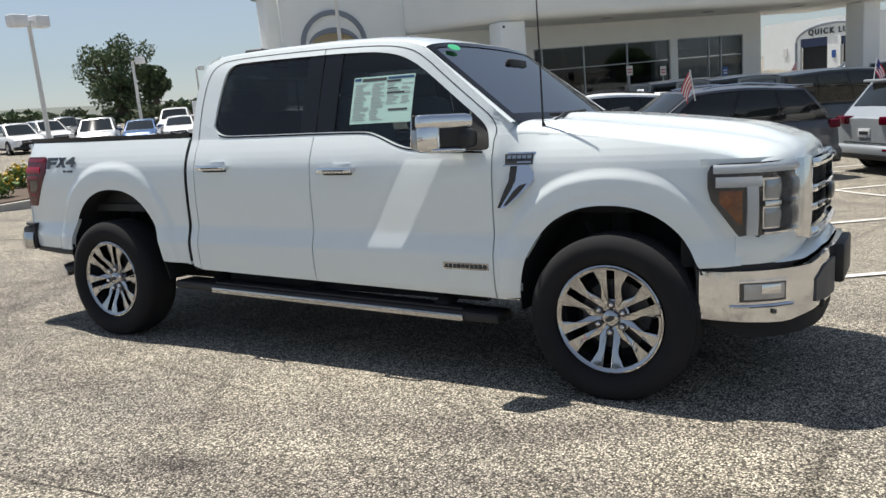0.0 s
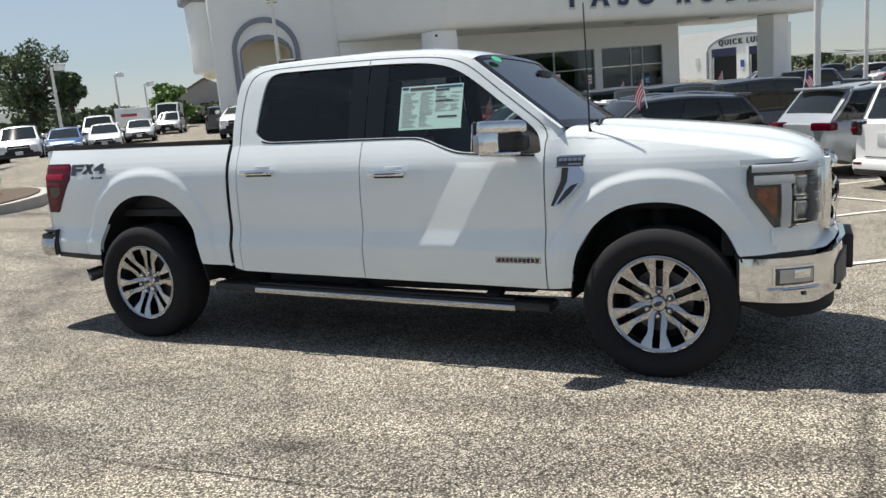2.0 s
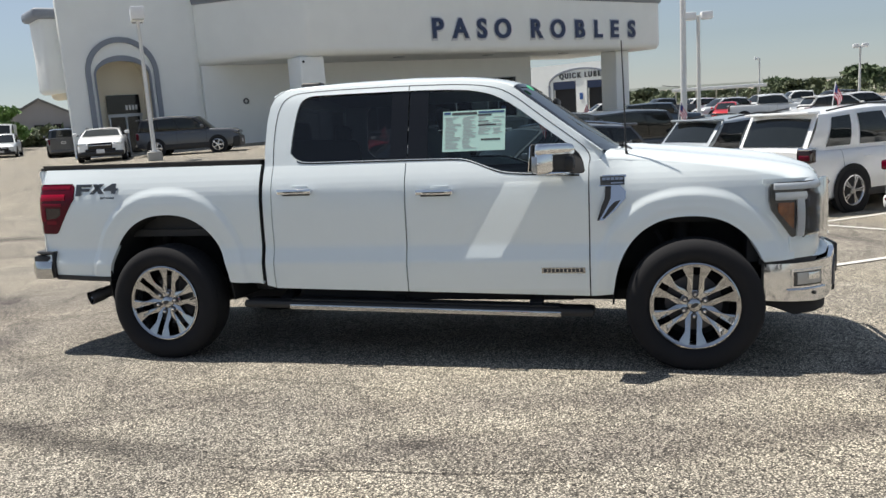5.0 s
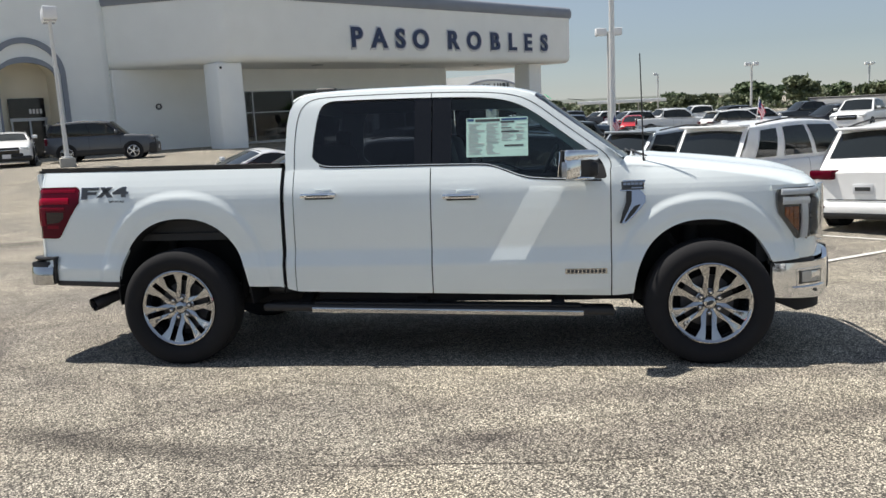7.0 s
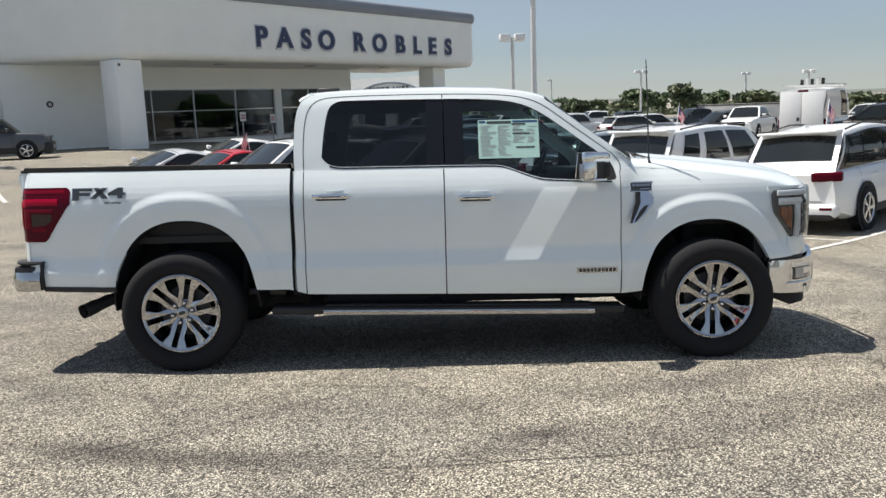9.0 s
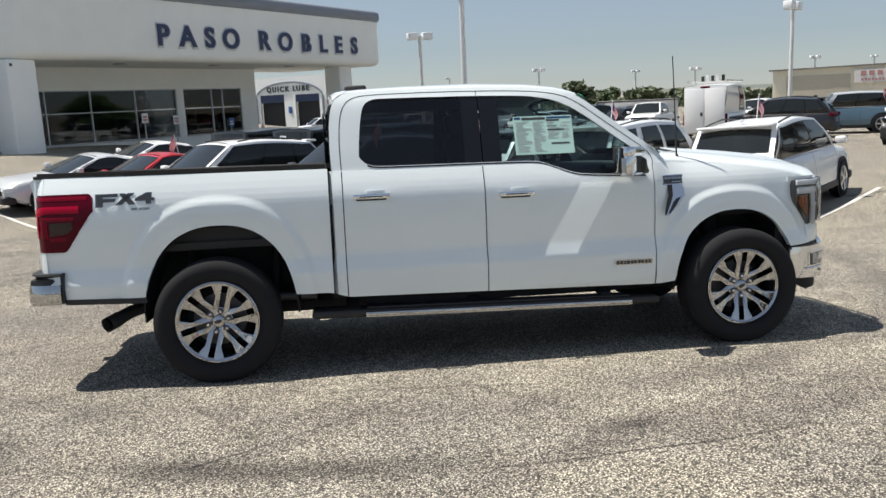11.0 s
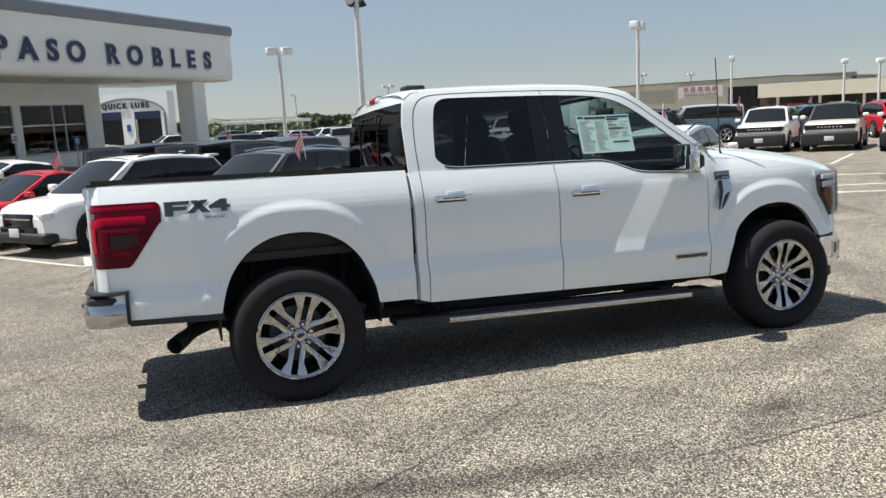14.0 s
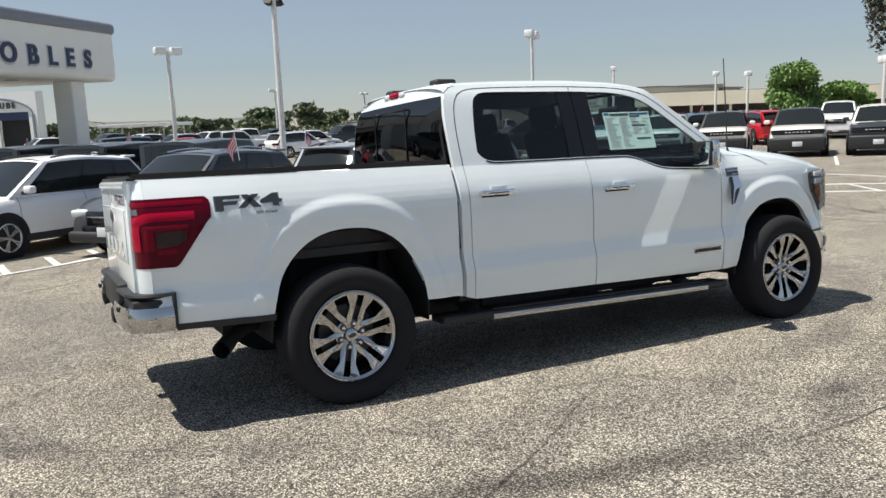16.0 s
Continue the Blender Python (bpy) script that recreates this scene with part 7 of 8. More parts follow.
# dark upright off-roaders behind them
for cx, cy in ((-0.55, 19.5), (-2.55, 21.2), (1.40, 17.8)):
    make_car("off_roader", "boxy", CAR_GREY, "dark grey boxy off-roader with a flat hard top", cx, cy, 45, "suv", top=CAR_DARK, tall=1.06)
make_car("sedan", "sedan", CAR_WHITE, "white saloon parked near the showroom", -7.5, 24.5, H2, "car")
make_car("suv", "suv", CAR_WHITE, "white suv facing out from the showroom entry", -21.4, 25.4, -58, "suv", tall=0.80)
make_car("compact_suv", "small", CAR_GREY, "grey compact suv with a black roof at the showroom wall", -18.2, 27.2, 20, "suv", top=CAR_BLACK)
# right-hand side of the lot
make_car("van", "van", CAR_WHITE, "white work van with a loaded roof rack", 17.3, 30.4, 52, "van")
make_car("compact_suv", "small", CAR_WHITE, "pale green-white compact suv with a black nose band", 19.9, 20.0, 220, "suv", grille="band")
make_car("compact_suv", "small", CAR_CREAM, "white compact suv with a dark roof", 21.2, 18.0, 220, "suv", top=CAR_BLACK, grille="band")
make_car("compact_suv", "small", CAR_CREAM, "cream compact suv with a black roof", 21.6, 14.9, 218, "suv", top=CAR_BLACK, grille="band")
make_car("compact_suv", "small", CAR_DARK, "dark compact suv with a cream roof", 23.1, 12.8, 214, "suv", top=CAR_CREAM, grille="band")
make_car("off_roader", "boxy", CAR_BLUE, "grey-blue boxy off-roader with a pale hard top", 22.3, 28.2, 152, "suv", top=CAR_SILVER)
make_car("suv", "suv", CAR_BLACK, "black suv beside the tall light pole", 18.6, 27.4, 140, "suv")
make_car("crossover", "suv", CAR_RED, "red crossover seen from behind", 29.6, 23.6, 62, "suv", tall=0.94)
make_car("suv", "suv", CAR_BLUE, "grey-blue estate car on the far rank", 27.5, 26.5, 170, "suv", tall=0.92)
make_car("pickup", "pickup", CAR_WHITE, "white pickup facing across the far lot", 36.5, 24.4, 214, "pickup truck")
make_car("sedan", "sedan", CAR_SILVER, "silver saloon on the far lot", 35.0, 27.5, 214, "car")
make_car("pickup", "pickup", CAR_WHITE, "white heavy pickup facing out", 18.5, 41.5, 235, "pickup truck")
# rank across the drive, mirrored in the pickup's doors and chrome
for i, (kd, cl, tone) in enumerate((("suv", CAR_WHITE, "white"), ("sedan", CAR_SILVER, "silver"), ("pickup", CAR_WHITE, "white"), ("suv", CAR_GREY, "dark grey"), ("sedan", CAR_WHITE, "white"), ("suv", CAR_RED, "red"), ("pickup", CAR_DARK, "charcoal"), ("suv", CAR_SILVER, "silver"), ("suv", CAR_WHITE, "white"))):
    make_car({"suv": "suv", "sedan": "sedan", "pickup": "pickup"}[kd], kd, cl, tone + " vehicle parked nose-out across the drive", -13.5 + 3.2 * i, -17.5 - 0.4 * (i % 3), 90 + 2 * (i % 2), "pickup truck" if kd == "pickup" else "car")
# far ranks
for nm, kd, cl, lb, cx, cy, hd in (
    ("suv", "suv", CAR_WHITE, "white long suv on the far rank", 13.5, 49.0, 20), ("suv", "suv", CAR_WHITE, "white full-size suv on the far rank", 16.0, 53.5, 20),
    ("pickup", "pickup", CAR_SILVER, "silver pickup on the far rank", 10.6, 55.0, -8), ("suv", "suv", CAR_SILVER, "silver suv on the far rank", 8.4, 66.5, 205),
    ("pickup", "pickup", CAR_WHITE, "white crew-cab pickup on the far rank", 14.6, 68.0, 190), ("suv", "suv", CAR_WHITE, "white suv on the far rank", 6.5, 74.0, 215),
    ("sedan", "sedan", CAR_RED, "red saloon on the far rank", 9.8, 72.5, 215), ("suv", "suv", CAR_WHITE, "white suv on the far rank", 12.4, 73.5, 215),
    ("suv", "suv", CAR_DARK, "charcoal suv on the far rank", 17.8, 71.0, 200), ("pickup", "pickup", CAR_DARK, "charcoal pickup on the far rank", 21.8, 61.5, 190),
    ("suv", "suv", CAR_DARK, "charcoal suv on the far rank", 24.6, 60.0, 200), ("pickup", "pickup", CAR_WHITE, "white pickup on the far rank", 28.7, 47.0, 215),
    ("off_roader", "boxy", CAR_DENIM, "dark blue boxy off-roader by the canopy", 3.0, 47.0, 4), ("sedan", "sedan", CAR_RED, "red saloon beyond the off-roaders", 8.2, 61.0, 258),
    ("pickup", "pickup", CAR_GREY, "grey pickup before the service bays", 3.6, 70.0, 200), ("suv", "suv", CAR_WHITE, "white suv before the service bays", -1.8, 72.0, 200),
    ("suv", "suv", CAR_BLACK, "black suv on the far rank", 20.0, 50.5, 200), ("sedan", "sedan", CAR_SILVER, "silver saloon on the far rank", 22.8, 52.5, 200),
    # left side of the lot
    ("suv", "suv", CAR_SILVER, "silver suv facing out by the kerb", -31.9, 21.8, -42), ("sedan", "sedan", CAR_NAVY, "blue saloon facing out by the kerb", -33.1, 25.4, -45),
    ("sedan", "sedan", CAR_WHITE, "white saloon facing out by the kerb", -34.1, 29.0, -46), ("pickup", "pickup", CAR_WHITE, "white pickup facing out by the kerb", -37.6, 31.9, -46),
    ("sedan", "sedan", CAR_SILVER, "pale saloon facing out by the kerb", -38.8, 36.4, -48), ("suv", "suv", CAR_WHITE, "white suv across the drive", -42.3, 24.0, -15),
    ("suv", "suv", CAR_WHITE, "white suv across the drive", -45.4, 28.1, -15), ("van", "van", CAR_WHITE, "white van down the drive", -50.3, 51.7, -55),
    ("van", "van", CAR_WHITE, "white van down the drive", -54.1, 55.8, -55), ("suv", "suv", CAR_SILVER, "silver suv down the drive", -45.5, 46.6, -55),
    ("pickup", "pickup", CAR_GREY, "grey pickup tail-on by the tower", -38.6, 44.3, 130), ("suv", "suv", CAR_WHITE, "white suv by the tower", -41.0, 47.3, -50),
    ("sedan", "sedan", CAR_WHITE, "white saloon by the street", -57.2, 38.6, -30), ("suv", "suv", CAR_DARK, "dark suv by the street", -52.2, 34.3, -30),
):
    make_car(nm, kd, cl, lb, cx, cy, hd, "pickup truck" if kd == "pickup" else ("van" if kd == "van" else "car"))

# roof rack and tools on the near van
van_rack = thing("roof_rack", on_ground(17.3, 30.4, 52), "white van roof rack loaded with fittings", "roof rack")
for i in range(4):
    part("cross_bar", box((-2.3 + i * 1.1, 0, 2.56), (0.05, 1.75, 0.05)), POLE_WHITE, van_rack)
for sg in (-1, 1):
    part("side_bar", box((-0.7, sg * 0.85, 2.60), (4.0, 0.05, 0.05)), POLE_WHITE, van_rack)
for i in range(5):
    part("upright", box((-2.4 + i * 0.5, -0.7 + i * 0.33, 2.72), (0.10, 0.12, 0.26 + 0.1 * (i % 2))), (BLACK, POLE_WHITE)[i % 2], van_rack)

# box truck on the left
truck_box = thing("box_truck", on_ground(-44.4, 41.6, 132), "white box truck with a small red mark", "truck")
part("cargo_box", box((-0.6, 0, 1.52), (4.6, 2.3, 1.5), 0.05), CAR_WHITE, truck_box)
part("cab", box((2.5, 0, 1.28), (1.7, 2.0, 1.35), 0.25, None, 3), CAR_WHITE, truck_box)
part("red_mark", box((-2.91, 0.2, 1.75), (0.02, 1.1, 0.2)), SIGN_RED, truck_box)
part("red_mark", box((-0.6, 1.16, 1.75), (1.1, 0.02, 0.2)), SIGN_RED, truck_box)
part("chassis", box((0, 0, 0.65), (6.2, 1.8, 0.3)), DARK, truck_box)
for ax in (2.3, -1.9):
    for sg in (-1, 1):
        car_wheel(truck_box, ax, sg * 0.92, 0.40)


# small flags clipped to car windows
def flag(x, y, z, heading, size=1.0):
    m = Matrix.Translation((x, y, z)) @ pose(0, 0, 0, 0, 8, heading)
    f = thing("car_flag", m, "small striped red, white and blue flag on a white stick", "flag", "car flags")
    part("stick", (lambda b: (put_tube(b, [(0, 0, -0.12 * size), (0, 0, 0.40 * size)], 0.008, 6), b)[1])(bmesh.new()), FLAG_WHITE, f)

    def cloth(u_, v):
        return (0.02 + u_ * 0.17 * size - 0.06 * size * v * u_, 0.03 * math.sin(5 * u_ + 2 * v), 0.36 * size - 0.22 * size * u_ * (0.6 + 0.6 * u_) - 0.24 * size * v)

    for i in range(7):
        bm = bmesh.new()
        put_grid(bm, cloth, [k / 8 for k in range(9)], [i / 7, (i + 1) / 7])
        thicken(bm, 0.002)
        part("stripe", bm, FLAG_WHITE if i % 2 else FLAG_RED, f)
    bm = bmesh.new()
    put_grid(bm, lambda u_, v: (Vector(cloth(u_, v)) + Vector((0, -0.006, 0)))[:], [k / 10 for k in range(5)], [0, 0.28, 0.55])
    thicken(bm, 0.008)
    part("canton", bm, FLAG_BLUE, f)


for fx, fy, fz, fh in ((-0.05, 9.12, 1.16, 200), (-0.16, 23.5, 1.05, 200), (-4.6, 13.6, 0.95, 200), (7.0, 8.2, 1.32, 30), (5.2, 11.2, 1.30, 30), (20.6, 18.6, 1.35, 200), (17.2, 18.4, 1.35, 200), (-3.2, 22.4, 1.0, 200), (2.4, 12.9, 1.08, 30)):
    flag(fx, fy, fz, fh)


# ---- light poles ----
def light_pole(x, y, h, heads, heading=0.0, thick=0.10, flood=False):
    p = thing("light_pole", Matrix.Translation((x, y, ground_z(x, y))) @ pose(0, 0, 0, 0, 0, heading), "white steel car-lot light pole with box lamps", "light pole", "light poles")
    part("base", box((0, 0, 0.10), (0.55, 0.55, 0.5), 0.05), CONCRETE, p)
    bm = bmesh.new()
    put_tube(bm, [(0, 0, 0.1), (0, 0, h * 0.5), (0, 0, h)], [thick, thick * 0.9, thick * 0.8], 12)
    part("pole", bm, POLE_WHITE, p)
    part("foot_plate", box((0, 0, 0.37), (0.36, 0.36, 0.05), 0.01), POLE_WHITE, p)
    for sg in heads:
        head = part("lamp_head", box((sg * 0.50, 0, h + 0.02), (0.66, 0.50, 0.44), 0.05), LAMP_HEAD, p, "pale box lamp")
        part("lens", box((sg * 0.50, 0, h - 0.21), (0.56, 0.40, 0.03)), LAMP_WHITE, head)
        part("arm", box((sg * 0.12, 0, h), (0.24, 0.08, 0.08)), POLE_WHITE, head)
    if flood:
        for sg in (-1, 1):
            part("flood_lamp", (lambda b: (put_lathe(b, [(0.05, -0.12), (0.11, 0.0), (0.12, 0.10), (0.0001, 0.10)], pose(sg * 0.16, 0, h - 0.06, 60, 0, sg * 50), 14), b)[1])(bmesh.new()), BLACK, p, "black flood lamp")
    return p


for x, y, h, heads, hd, th in ((-17.0, 22.4, 5.55, (-1, 1), 125, 0.085), (5.2, 47.5, 6.95, (-1, 1), 10, 0.13), (23.2, 155.0, 7.1, (-1,), 0, 0.17), (-27.2, 15.9, 5.5, (-1, 1), 95, 0.10), (-43.0, 33.7, 5.2, (1,), 50, 0.12), (-60.0, 55.5, 5.4, (1,), 50, 0.12), (-52.0, 51.0, 4.2, (1,), 50, 0.10), (-28.0, 60.0, 5.0, (1,), 50, 0.1)):
    light_pole(x, y, h, heads, hd, th)
# tops of these are given as heights above the first lot level
for x, y, top, hd, th in ((24.8, 36.85, 6.1, 40, 0.12), (50.5, 60.6, 5.25, 50, 0.13), (71.6, 108.6, 5.65, 0, 0.15), (109.0, 147.4, 6.65, 0, 0.2), (27.3, 101.6, 5.2, 0, 0.15), (58.5, 147.2, 5.65, 0, 0.2), (55.9, 48.3, 4.03, 50, 0.12), (57.6, 53.8, 4.31, 50, 0.12), (46.1, 28.4, 3.96, 50, 0.12), (49.8, 102.4, 4.52, 0, 0.15)):
    light_pole(x, y, top - ground_z(x, y), (-1, 1), hd, th)
light_pole(2.65, 15.5, 5.4, (), 20, 0.085, True)

# ---- painted bay lines, kerb and planting ----
def bay_line(x0, y0, x1, y1, w=0.10):
    d = Vector((x1 - x0, y1 - y0))
    n = max(2, int(d.length / 0.5))
    side = Vector((-d.y, d.x)).normalized() * w / 2
    bm = bmesh.new()

    def fn(i, j):
        p = Vector((x0, y0)) + d * i / n + side * j
        return (p.x, p.y, ground_z(p.x, p.y) + 0.012)

    put_grid(bm, fn, range(n + 1), [-1, 1], True)
    bmesh.ops.reverse_faces(bm, faces=bm.faces)
    tagged(part("bay_line", bm, PAINT_LINE, smooth=False), "worn white painted bay line", "road marking", "bay lines", "structure")


# bays either side of a long head line, and the hatched strip beyond the bed
HX, HY = 0.762, 0.648
for k in range(0, 4):
    ox, oy = 2.45 - 0.648 * 2.87 * k, 2.42 + 0.762 * 2.87 * k
    bay_line(ox, oy, ox + HX * 10.2, oy + HY * 10.2)
bay_line(-1.2, 12.5, 6.25, 5.62)
bay_line(-4.0, 8.35, 2.2, 12.55)
for k in range(7):
    ox, oy = -3.85 + 0.72 * k, 8.45 + 0.49 * k
    bay_line(ox, oy, ox - 0.14, oy + 1.25, 0.12)
for k in range(0, 4):
    ox, oy = -4.0 - 2.35 * k, 8.5 + 1.9 * k
    bay_line(ox, oy, ox - 2.9, oy + 4.25)
# lines of the drive and the rank of compact suvs
bay_line(10.2, 8.75, 16.0, 4.95, 0.11)
bay_line(9.6, 8.05, 15.3, 4.25, 0.11)
bay_line(10.9, 8.2, 10.75, 7.25, 0.11)
bay_line(13.2, 6.7, 13.0, 5.75, 0.11)
for k in range(5):
    ox, oy = 12.2 + 1.95 * k, 10.1 - 2.05 * k
    bay_line(ox, oy, ox + 1.5, oy - 2.3, 0.10)
    bay_line(ox + 2.7, oy + 1.7, ox + 6.6, oy + 4.7, 0.10)
bay_line(14.2, 11.95, 16.6, 11.1)

# planted island on the left with a kerb
isl = thing("planter_island", Matrix.Translation((-17.5, 5.2, ground_z(-17.5, 5.2))), "kerbed planting island with mulch and yellow flowers", "planter", "", "structure")
bm = bmesh.new()
outline = [(3.2 * math.cos(a) * (1 + 0.1 * math.sin(3 * a)), 5.4 * math.sin(a)) for a in (2 * math.pi * k / 28 for k in range(28))]
put_prism(bm, outline, Matrix.Translation((0, 0, -0.3)), 0.42)
part("kerb", bm, CONCRETE, isl, smooth=False)
bm = bmesh.new()
put_prism(bm, [(x * 0.93, y * 0.95) for x, y in outline], Matrix.Translation((0, 0, -0.2)), 0.35)
part("mulch", bm, SOIL, isl, smooth=False)


# ---- plants ----
def leaf_cloud(blobs, count, size, seed, spread_=1.0):
    """Many small leaf clumps scattered through uneven blobs (centre, radii)."""
    rr = random.Random(seed)
    verts, faces = [], []
    total = sum(b[1][0] * b[1][1] * b[1][2] for b in blobs) ** 1.0
    for c, rad in blobs:
        n = int(count * rad[0] * rad[1] * rad[2] / total)
        for _ in range(n):
            d = Vector((rr.gauss(0, 1), rr.gauss(0, 1), rr.gauss(0, 1))).normalized()
            k = rr.random() ** 0.35 * spread_ * (0.85 + 0.3 * noise.noise(Vector((d.x * 2.3 + c[0], d.y * 2.3 + c[1], d.z * 2.3 + seed))))
            p = Vector((c[0] + d.x * rad[0] * k, c[1] + d.y * rad[1] * k, c[2] + d.z * rad[2] * k))
            s = size * rr.uniform(0.6, 1.4)
            a = Vector((rr.gauss(0, 1), rr.gauss(0, 1), rr.gauss(0, 1))).normalized()
            b = a.orthogonal().normalized()
            b = Matrix.Rotation(rr.uniform(0, 6.28), 3, a) @ b
            e = a.cross(b) * 0.55
            i = len(verts)
            verts += [p - b * s, p + e * s, p + b * s, p - e * s + a * s * 0.25]
            faces.append((i, i + 1, i + 2, i + 3))
    return verts, faces


def tree(name, x, y, h, w, material, label, seed, leaves=2600, size=0.16, trunk=0.3, lift=0.25, blobs=9, gap=0.55, z0=None):
    rr = random.Random(seed)
    t = thing(name, Matrix.Translation((x, y, ground_z(x, y) if z0 is None else z0)), label, "tree", "trees")
    bm = bmesh.new()
    top = h * (lift + 0.30)
    put_tube(bm, [(0, 0, -0.2), (rr.uniform(-0.2, 0.2), rr.uniform(-0.2, 0.2), top * 0.5), (rr.uniform(-0.3, 0.3), 0, top)], [trunk * 1.25, trunk, trunk * 0.7], 10)
    cs = []
    for i in range(blobs):
        a = 6.283 * i / blobs + rr.uniform(-0.4, 0.4)
        k = rr.uniform(0.25, 1.0) * w * 0.34 if i else 0
        c = (math.cos(a) * k, math.sin(a) * k, h * rr.uniform(lift + 0.22, 0.86))
        cs.append((c, (w * gap * rr.uniform(0.32, 0.5), w * gap * rr.uniform(0.32, 0.5), h * 0.16 * rr.uniform(0.7, 1.2))))
        put_tube(bm, [(0, 0, top * rr.uniform(0.5, 0.95)), (c[0] * 0.5, c[1] * 0.5, (top + c[2]) / 2), c], [trunk * 0.45, trunk * 0.28, trunk * 0.10], 6)
    part("trunk", bm, BARK, t, "branching bark trunk")
    v, f = leaf_cloud(cs, leaves, size, seed)
    me = bpy.data.meshes.new("crown")
    me.from_pydata(v, [], f)
    me.materials.append(material)
    ob = new("crown", me)
    ob.parent = t
    ob["kind"] = "stuff"
    return t


tree("oak_tree", -86.0, 66.8, 11.2, 12.5, LEAF_OAK, "big spreading oak with a dark ragged crown", 21, 8000, 0.21, 0.7, 0.0, 30, 0.34)
tree("oak_tree", -80.5, 68, 7.2, 4.6, LEAF_OAK, "smaller oak limb crown beside the big one", 4, 3200, 0.34, 0.35, 0.3, 7, 0.6)
tree("young_tree", -55.2, 57.6, 4.5, 4.3, LEAF_GREEN, "young bright green street tree", 5, 4200, 0.22, 0.14, 0.06, 12, 0.62)
tree("round_tree", 54.7, 42.0, 5.7, 5.2, LEAF_GREEN, "dense round bright green tree", 6, 12000, 0.15, 0.16, 0.0, 26, 0.66)
tree("round_tree", 64.5, 44.6, 4.3, 5.8, LEAF_GREEN, "wide bright green trees by the store", 7, 11000, 0.17, 0.16, 0.02, 16, 0.66)
tree("round_tree", 68, 39, 4.8, 6.8, LEAF_GREEN, "wide bright green tree by the store", 17, 9000, 0.17, 0.16, 0.02, 14, 0.66)
tree("tall_tree", 34.3, 19.1, 9.6, 5.2, LEAF_GREY, "tall thin-leaved grey-green tree", 8, 5000, 0.12, 0.22, 0.30, 22, 0.38)
rr = random.Random(11)
for i in range(44):
    a = 2.0 + i * 2.7
    d = 178 + rr.uniform(-15, 25)
    tx = a * 1.15 - 6
    tree("far_tree", tx, d - tx * 0.35, rr.uniform(3.4, 4.6) * (1.45 if 40 < tx < 62 else 0.74 if 7 < tx < 30 else 1.0), rr.uniform(7, 10), LEAF_DARK if i % 3 else LEAF_OAK, "dark green tree in the far treeline", 40 + i, 1100, 0.62, 0.3, 0.04, 9, 0.62, z0=-2.2)
for i in range(14):
    tree("far_tree", -75 - i * 7.5 + rr.uniform(-2, 2), 96 - i * 4.0 + rr.uniform(-5, 5), rr.uniform(3.6, 5.5), rr.uniform(6, 9), LEAF_DARK, "dark green tree in the far treeline", 80 + i, 900, 0.55, 0.25, 0.04, 8, 0.62, z0=-0.5)
for i in range(6):
    tree("far_tree", -92 - i * 6.0, 40 - i * 6.5, rr.uniform(3.5, 5.5), 7, LEAF_DARK, "dark green tree in the far treeline", 120 + i, 800, 0.5, 0.2, 0.04, 8, 0.62)

# bushes and flowers on the island
for i in range(10):
    b = thing("flower_bush", Matrix.Translation((-17.5 + rr.uniform(-2.2, 2.2), 5.2 + rr.uniform(-4.2, 4.2), ground_z(-17.5, 5.2) + 0.15)), "low green bush with yellow flowers", "bush", "bushes")
    for nm, mt, ct, sz in (("leaves", LEAF_GREEN, 420, 0.06), ("blossom", FLOWER, 220, 0.045)):
        v, f = leaf_cloud([((0, 0, 0.28 if nm == "leaves" else 0.38), (0.5, 0.5, 0.34))], ct, sz, 200 + i)
        me = bpy.data.meshes.new(nm)
        me.from_pydata(v, [], f)
        me.materials.append(mt)
        ob = new(nm, me)
        ob.parent = b
        ob["kind"] = "stuff"

# trees beyond the street
ll = random.Random(5)
for i in range(16):
    a, d = radians(37 + i * 1.75), ll.uniform(92, 128)
    tree("far_tree", 3 - math.sin(a) * d, -5 + math.cos(a) * d, ll.uniform(2.0, 3.6), ll.uniform(6, 10), LEAF_DARK if i % 3 else LEAF_OAK, "olive green tree beyond the street", 140 + i, 900, 0.50, 0.22, 0.04, 9, 0.6, z0=-0.4)

# low scrub at the lot's far edge
v, f = leaf_cloud([((4 + i * 9.0, 150 - i * 3.2, -1.2), (7.5, 3, 1.5)) for i in range(16)], 9000, 0.45, 300)
me = bpy.data.meshes.new("hedge")
me.from_pydata(v, [], f)
me.materials.append(LEAF_DARK)
tagged(new("far_hedge", me), "low dark hedge along the far edge of the lot", "hedge", "", "stuff")

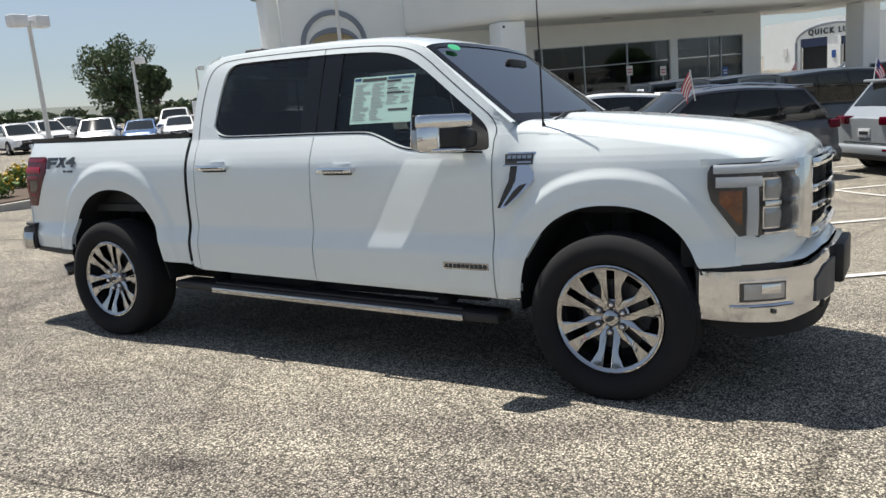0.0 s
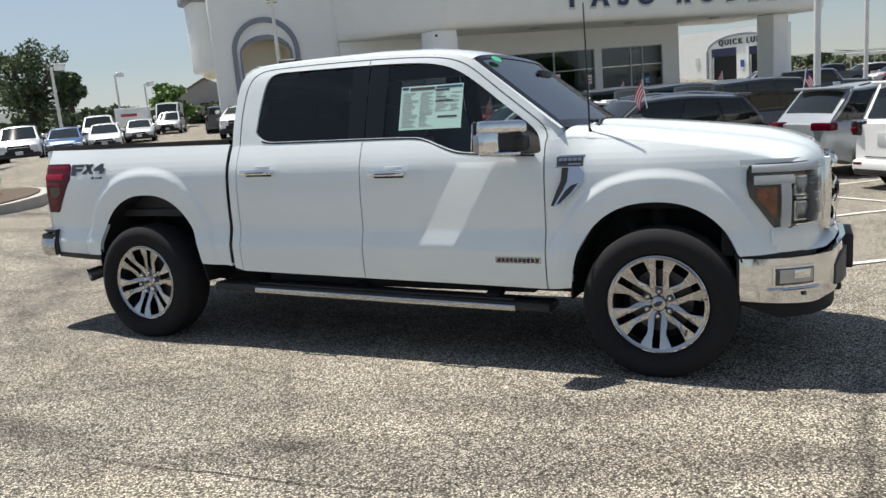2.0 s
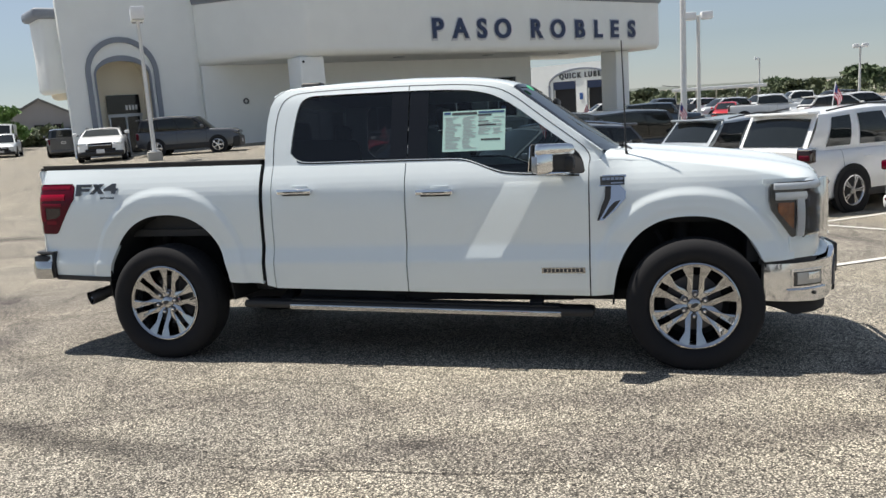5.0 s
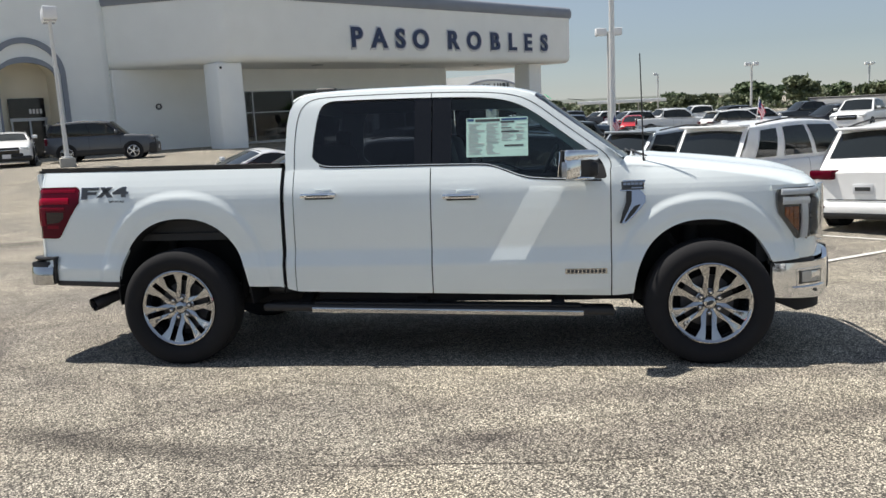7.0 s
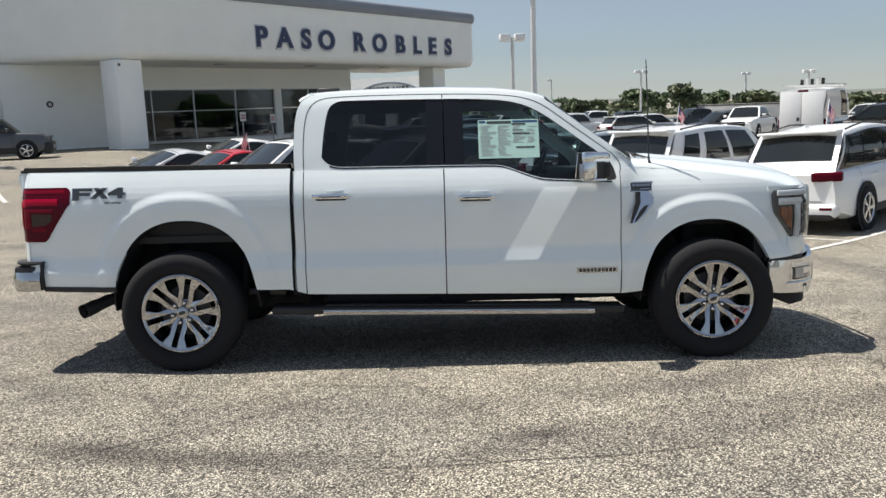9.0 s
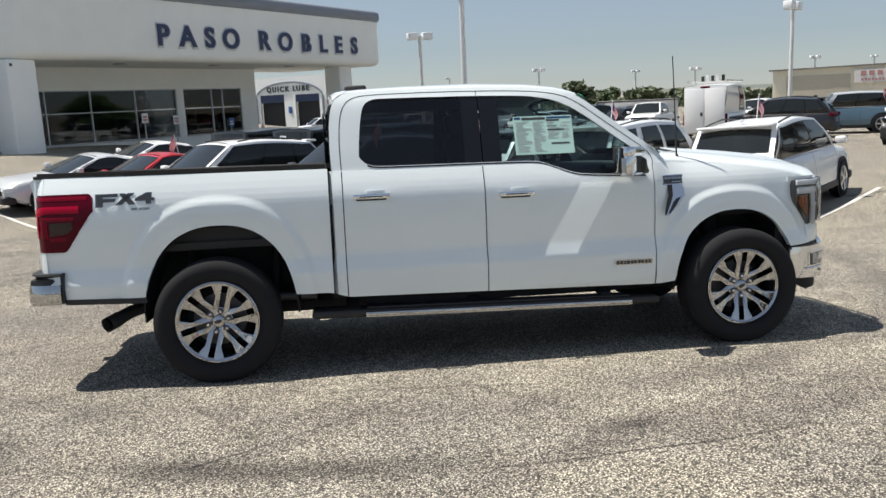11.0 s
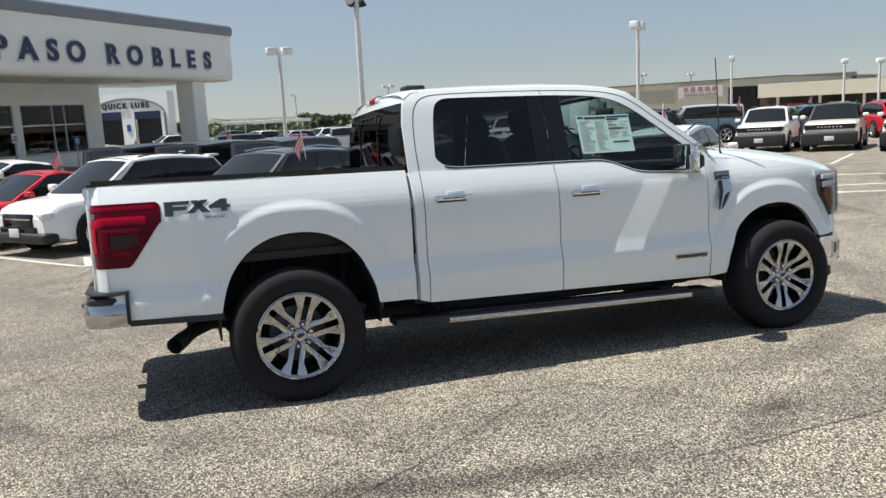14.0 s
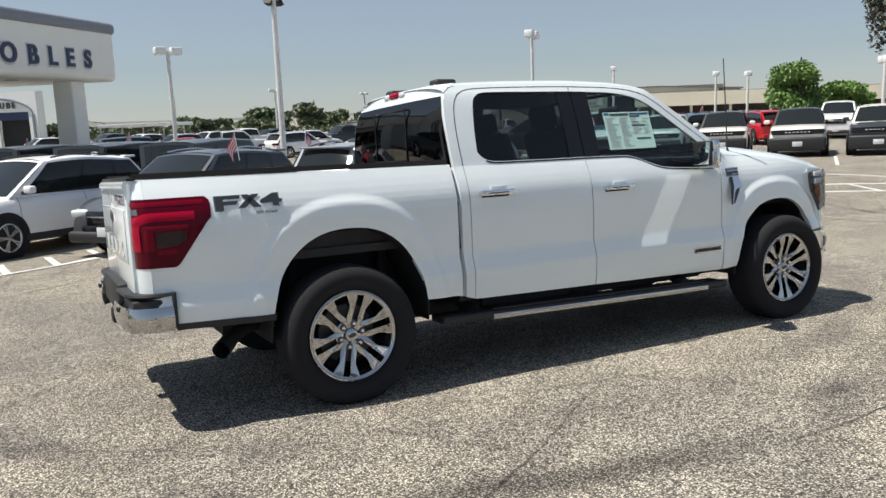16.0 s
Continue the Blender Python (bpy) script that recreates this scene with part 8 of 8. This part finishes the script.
# traffic signal arm far left
sig = thing("signal_arm", Matrix.Translation((-84.3, 77.6, -1.2)), "grey traffic signal mast with a long arm", "traffic signal")
part("mast", (lambda b: (put_tube(b, [(0, 0, 0), (0, 0, 4.0)], 0.12, 8), b)[1])(bmesh.new()), ALU, sig)
part("arm", (lambda b: (put_tube(b, [(0, 0, 3.75), (-7.5, -5.4, 4.6)], 0.08, 8), b)[1])(bmesh.new()), ALU, sig)
for k in (0.35, 0.65):
    part("signal_head", box((-7.5 * k, -5.4 * k, 3.6 + 0.8 * k), (0.35, 0.35, 0.8)), BLACK, sig)

# small signs on stakes before the windows
for s, d in ((0.6, 2.6), (3.4, 3.2), (8.2, 3.4)):
    q = SHOW @ Vector((s, d, 0))
    sg_ = thing("bay_sign", Matrix.Translation((q.x, q.y, ground_z(q.x, q.y))) @ pose(0, 0, 0, 0, 0, 51), "small white reserved-bay sign on a post", "sign", "bay signs")
    part("post", box((0, 0, 0.9), (0.05, 0.05, 1.9)), ALU, sg_)
    part("board", box((0, -0.04, 1.75), (0.42, 0.03, 0.55), 0.01), SIGN_WHITE if s < 8 else BLUE_SIGN, sg_)
    part("sign_bar", box((0, -0.06, 1.82), (0.28, 0.01, 0.08)), SIGN_RED if s < 8 else SIGN_WHITE, sg_)
    part("sign_bar", box((0, -0.06, 1.66), (0.28, 0.01, 0.08)), SIGN_RED if s < 8 else SIGN_WHITE, sg_)

# ---- far hills ----
bm = bmesh.new()


def hill(a, v):
    r = 900 + 900 * v
    crest = 34 + 16 * noise.noise(Vector((a * 2.2, 0.3, 0))) + 9 * noise.noise(Vector((a * 6.0, 1.7, 0)))
    left = smoothstep(0.55, 1.0, a) * (1 - smoothstep(2.6, 3.0, a)) * 0.55 + 0.18
    return (-math.sin(a) * r, math.cos(a) * r, -3 + crest * left * math.sin(math.pi * min(1, v * 0.8)))


put_grid(bm, hill, [-1.3 + 0.05 * k for k in range(92)], [0, 0.2, 0.4, 0.62, 0.8, 1.0])
tagged(part("far_hills", bm, HILL), "low hazy dry hills beyond the town", "hills", "", "structure")
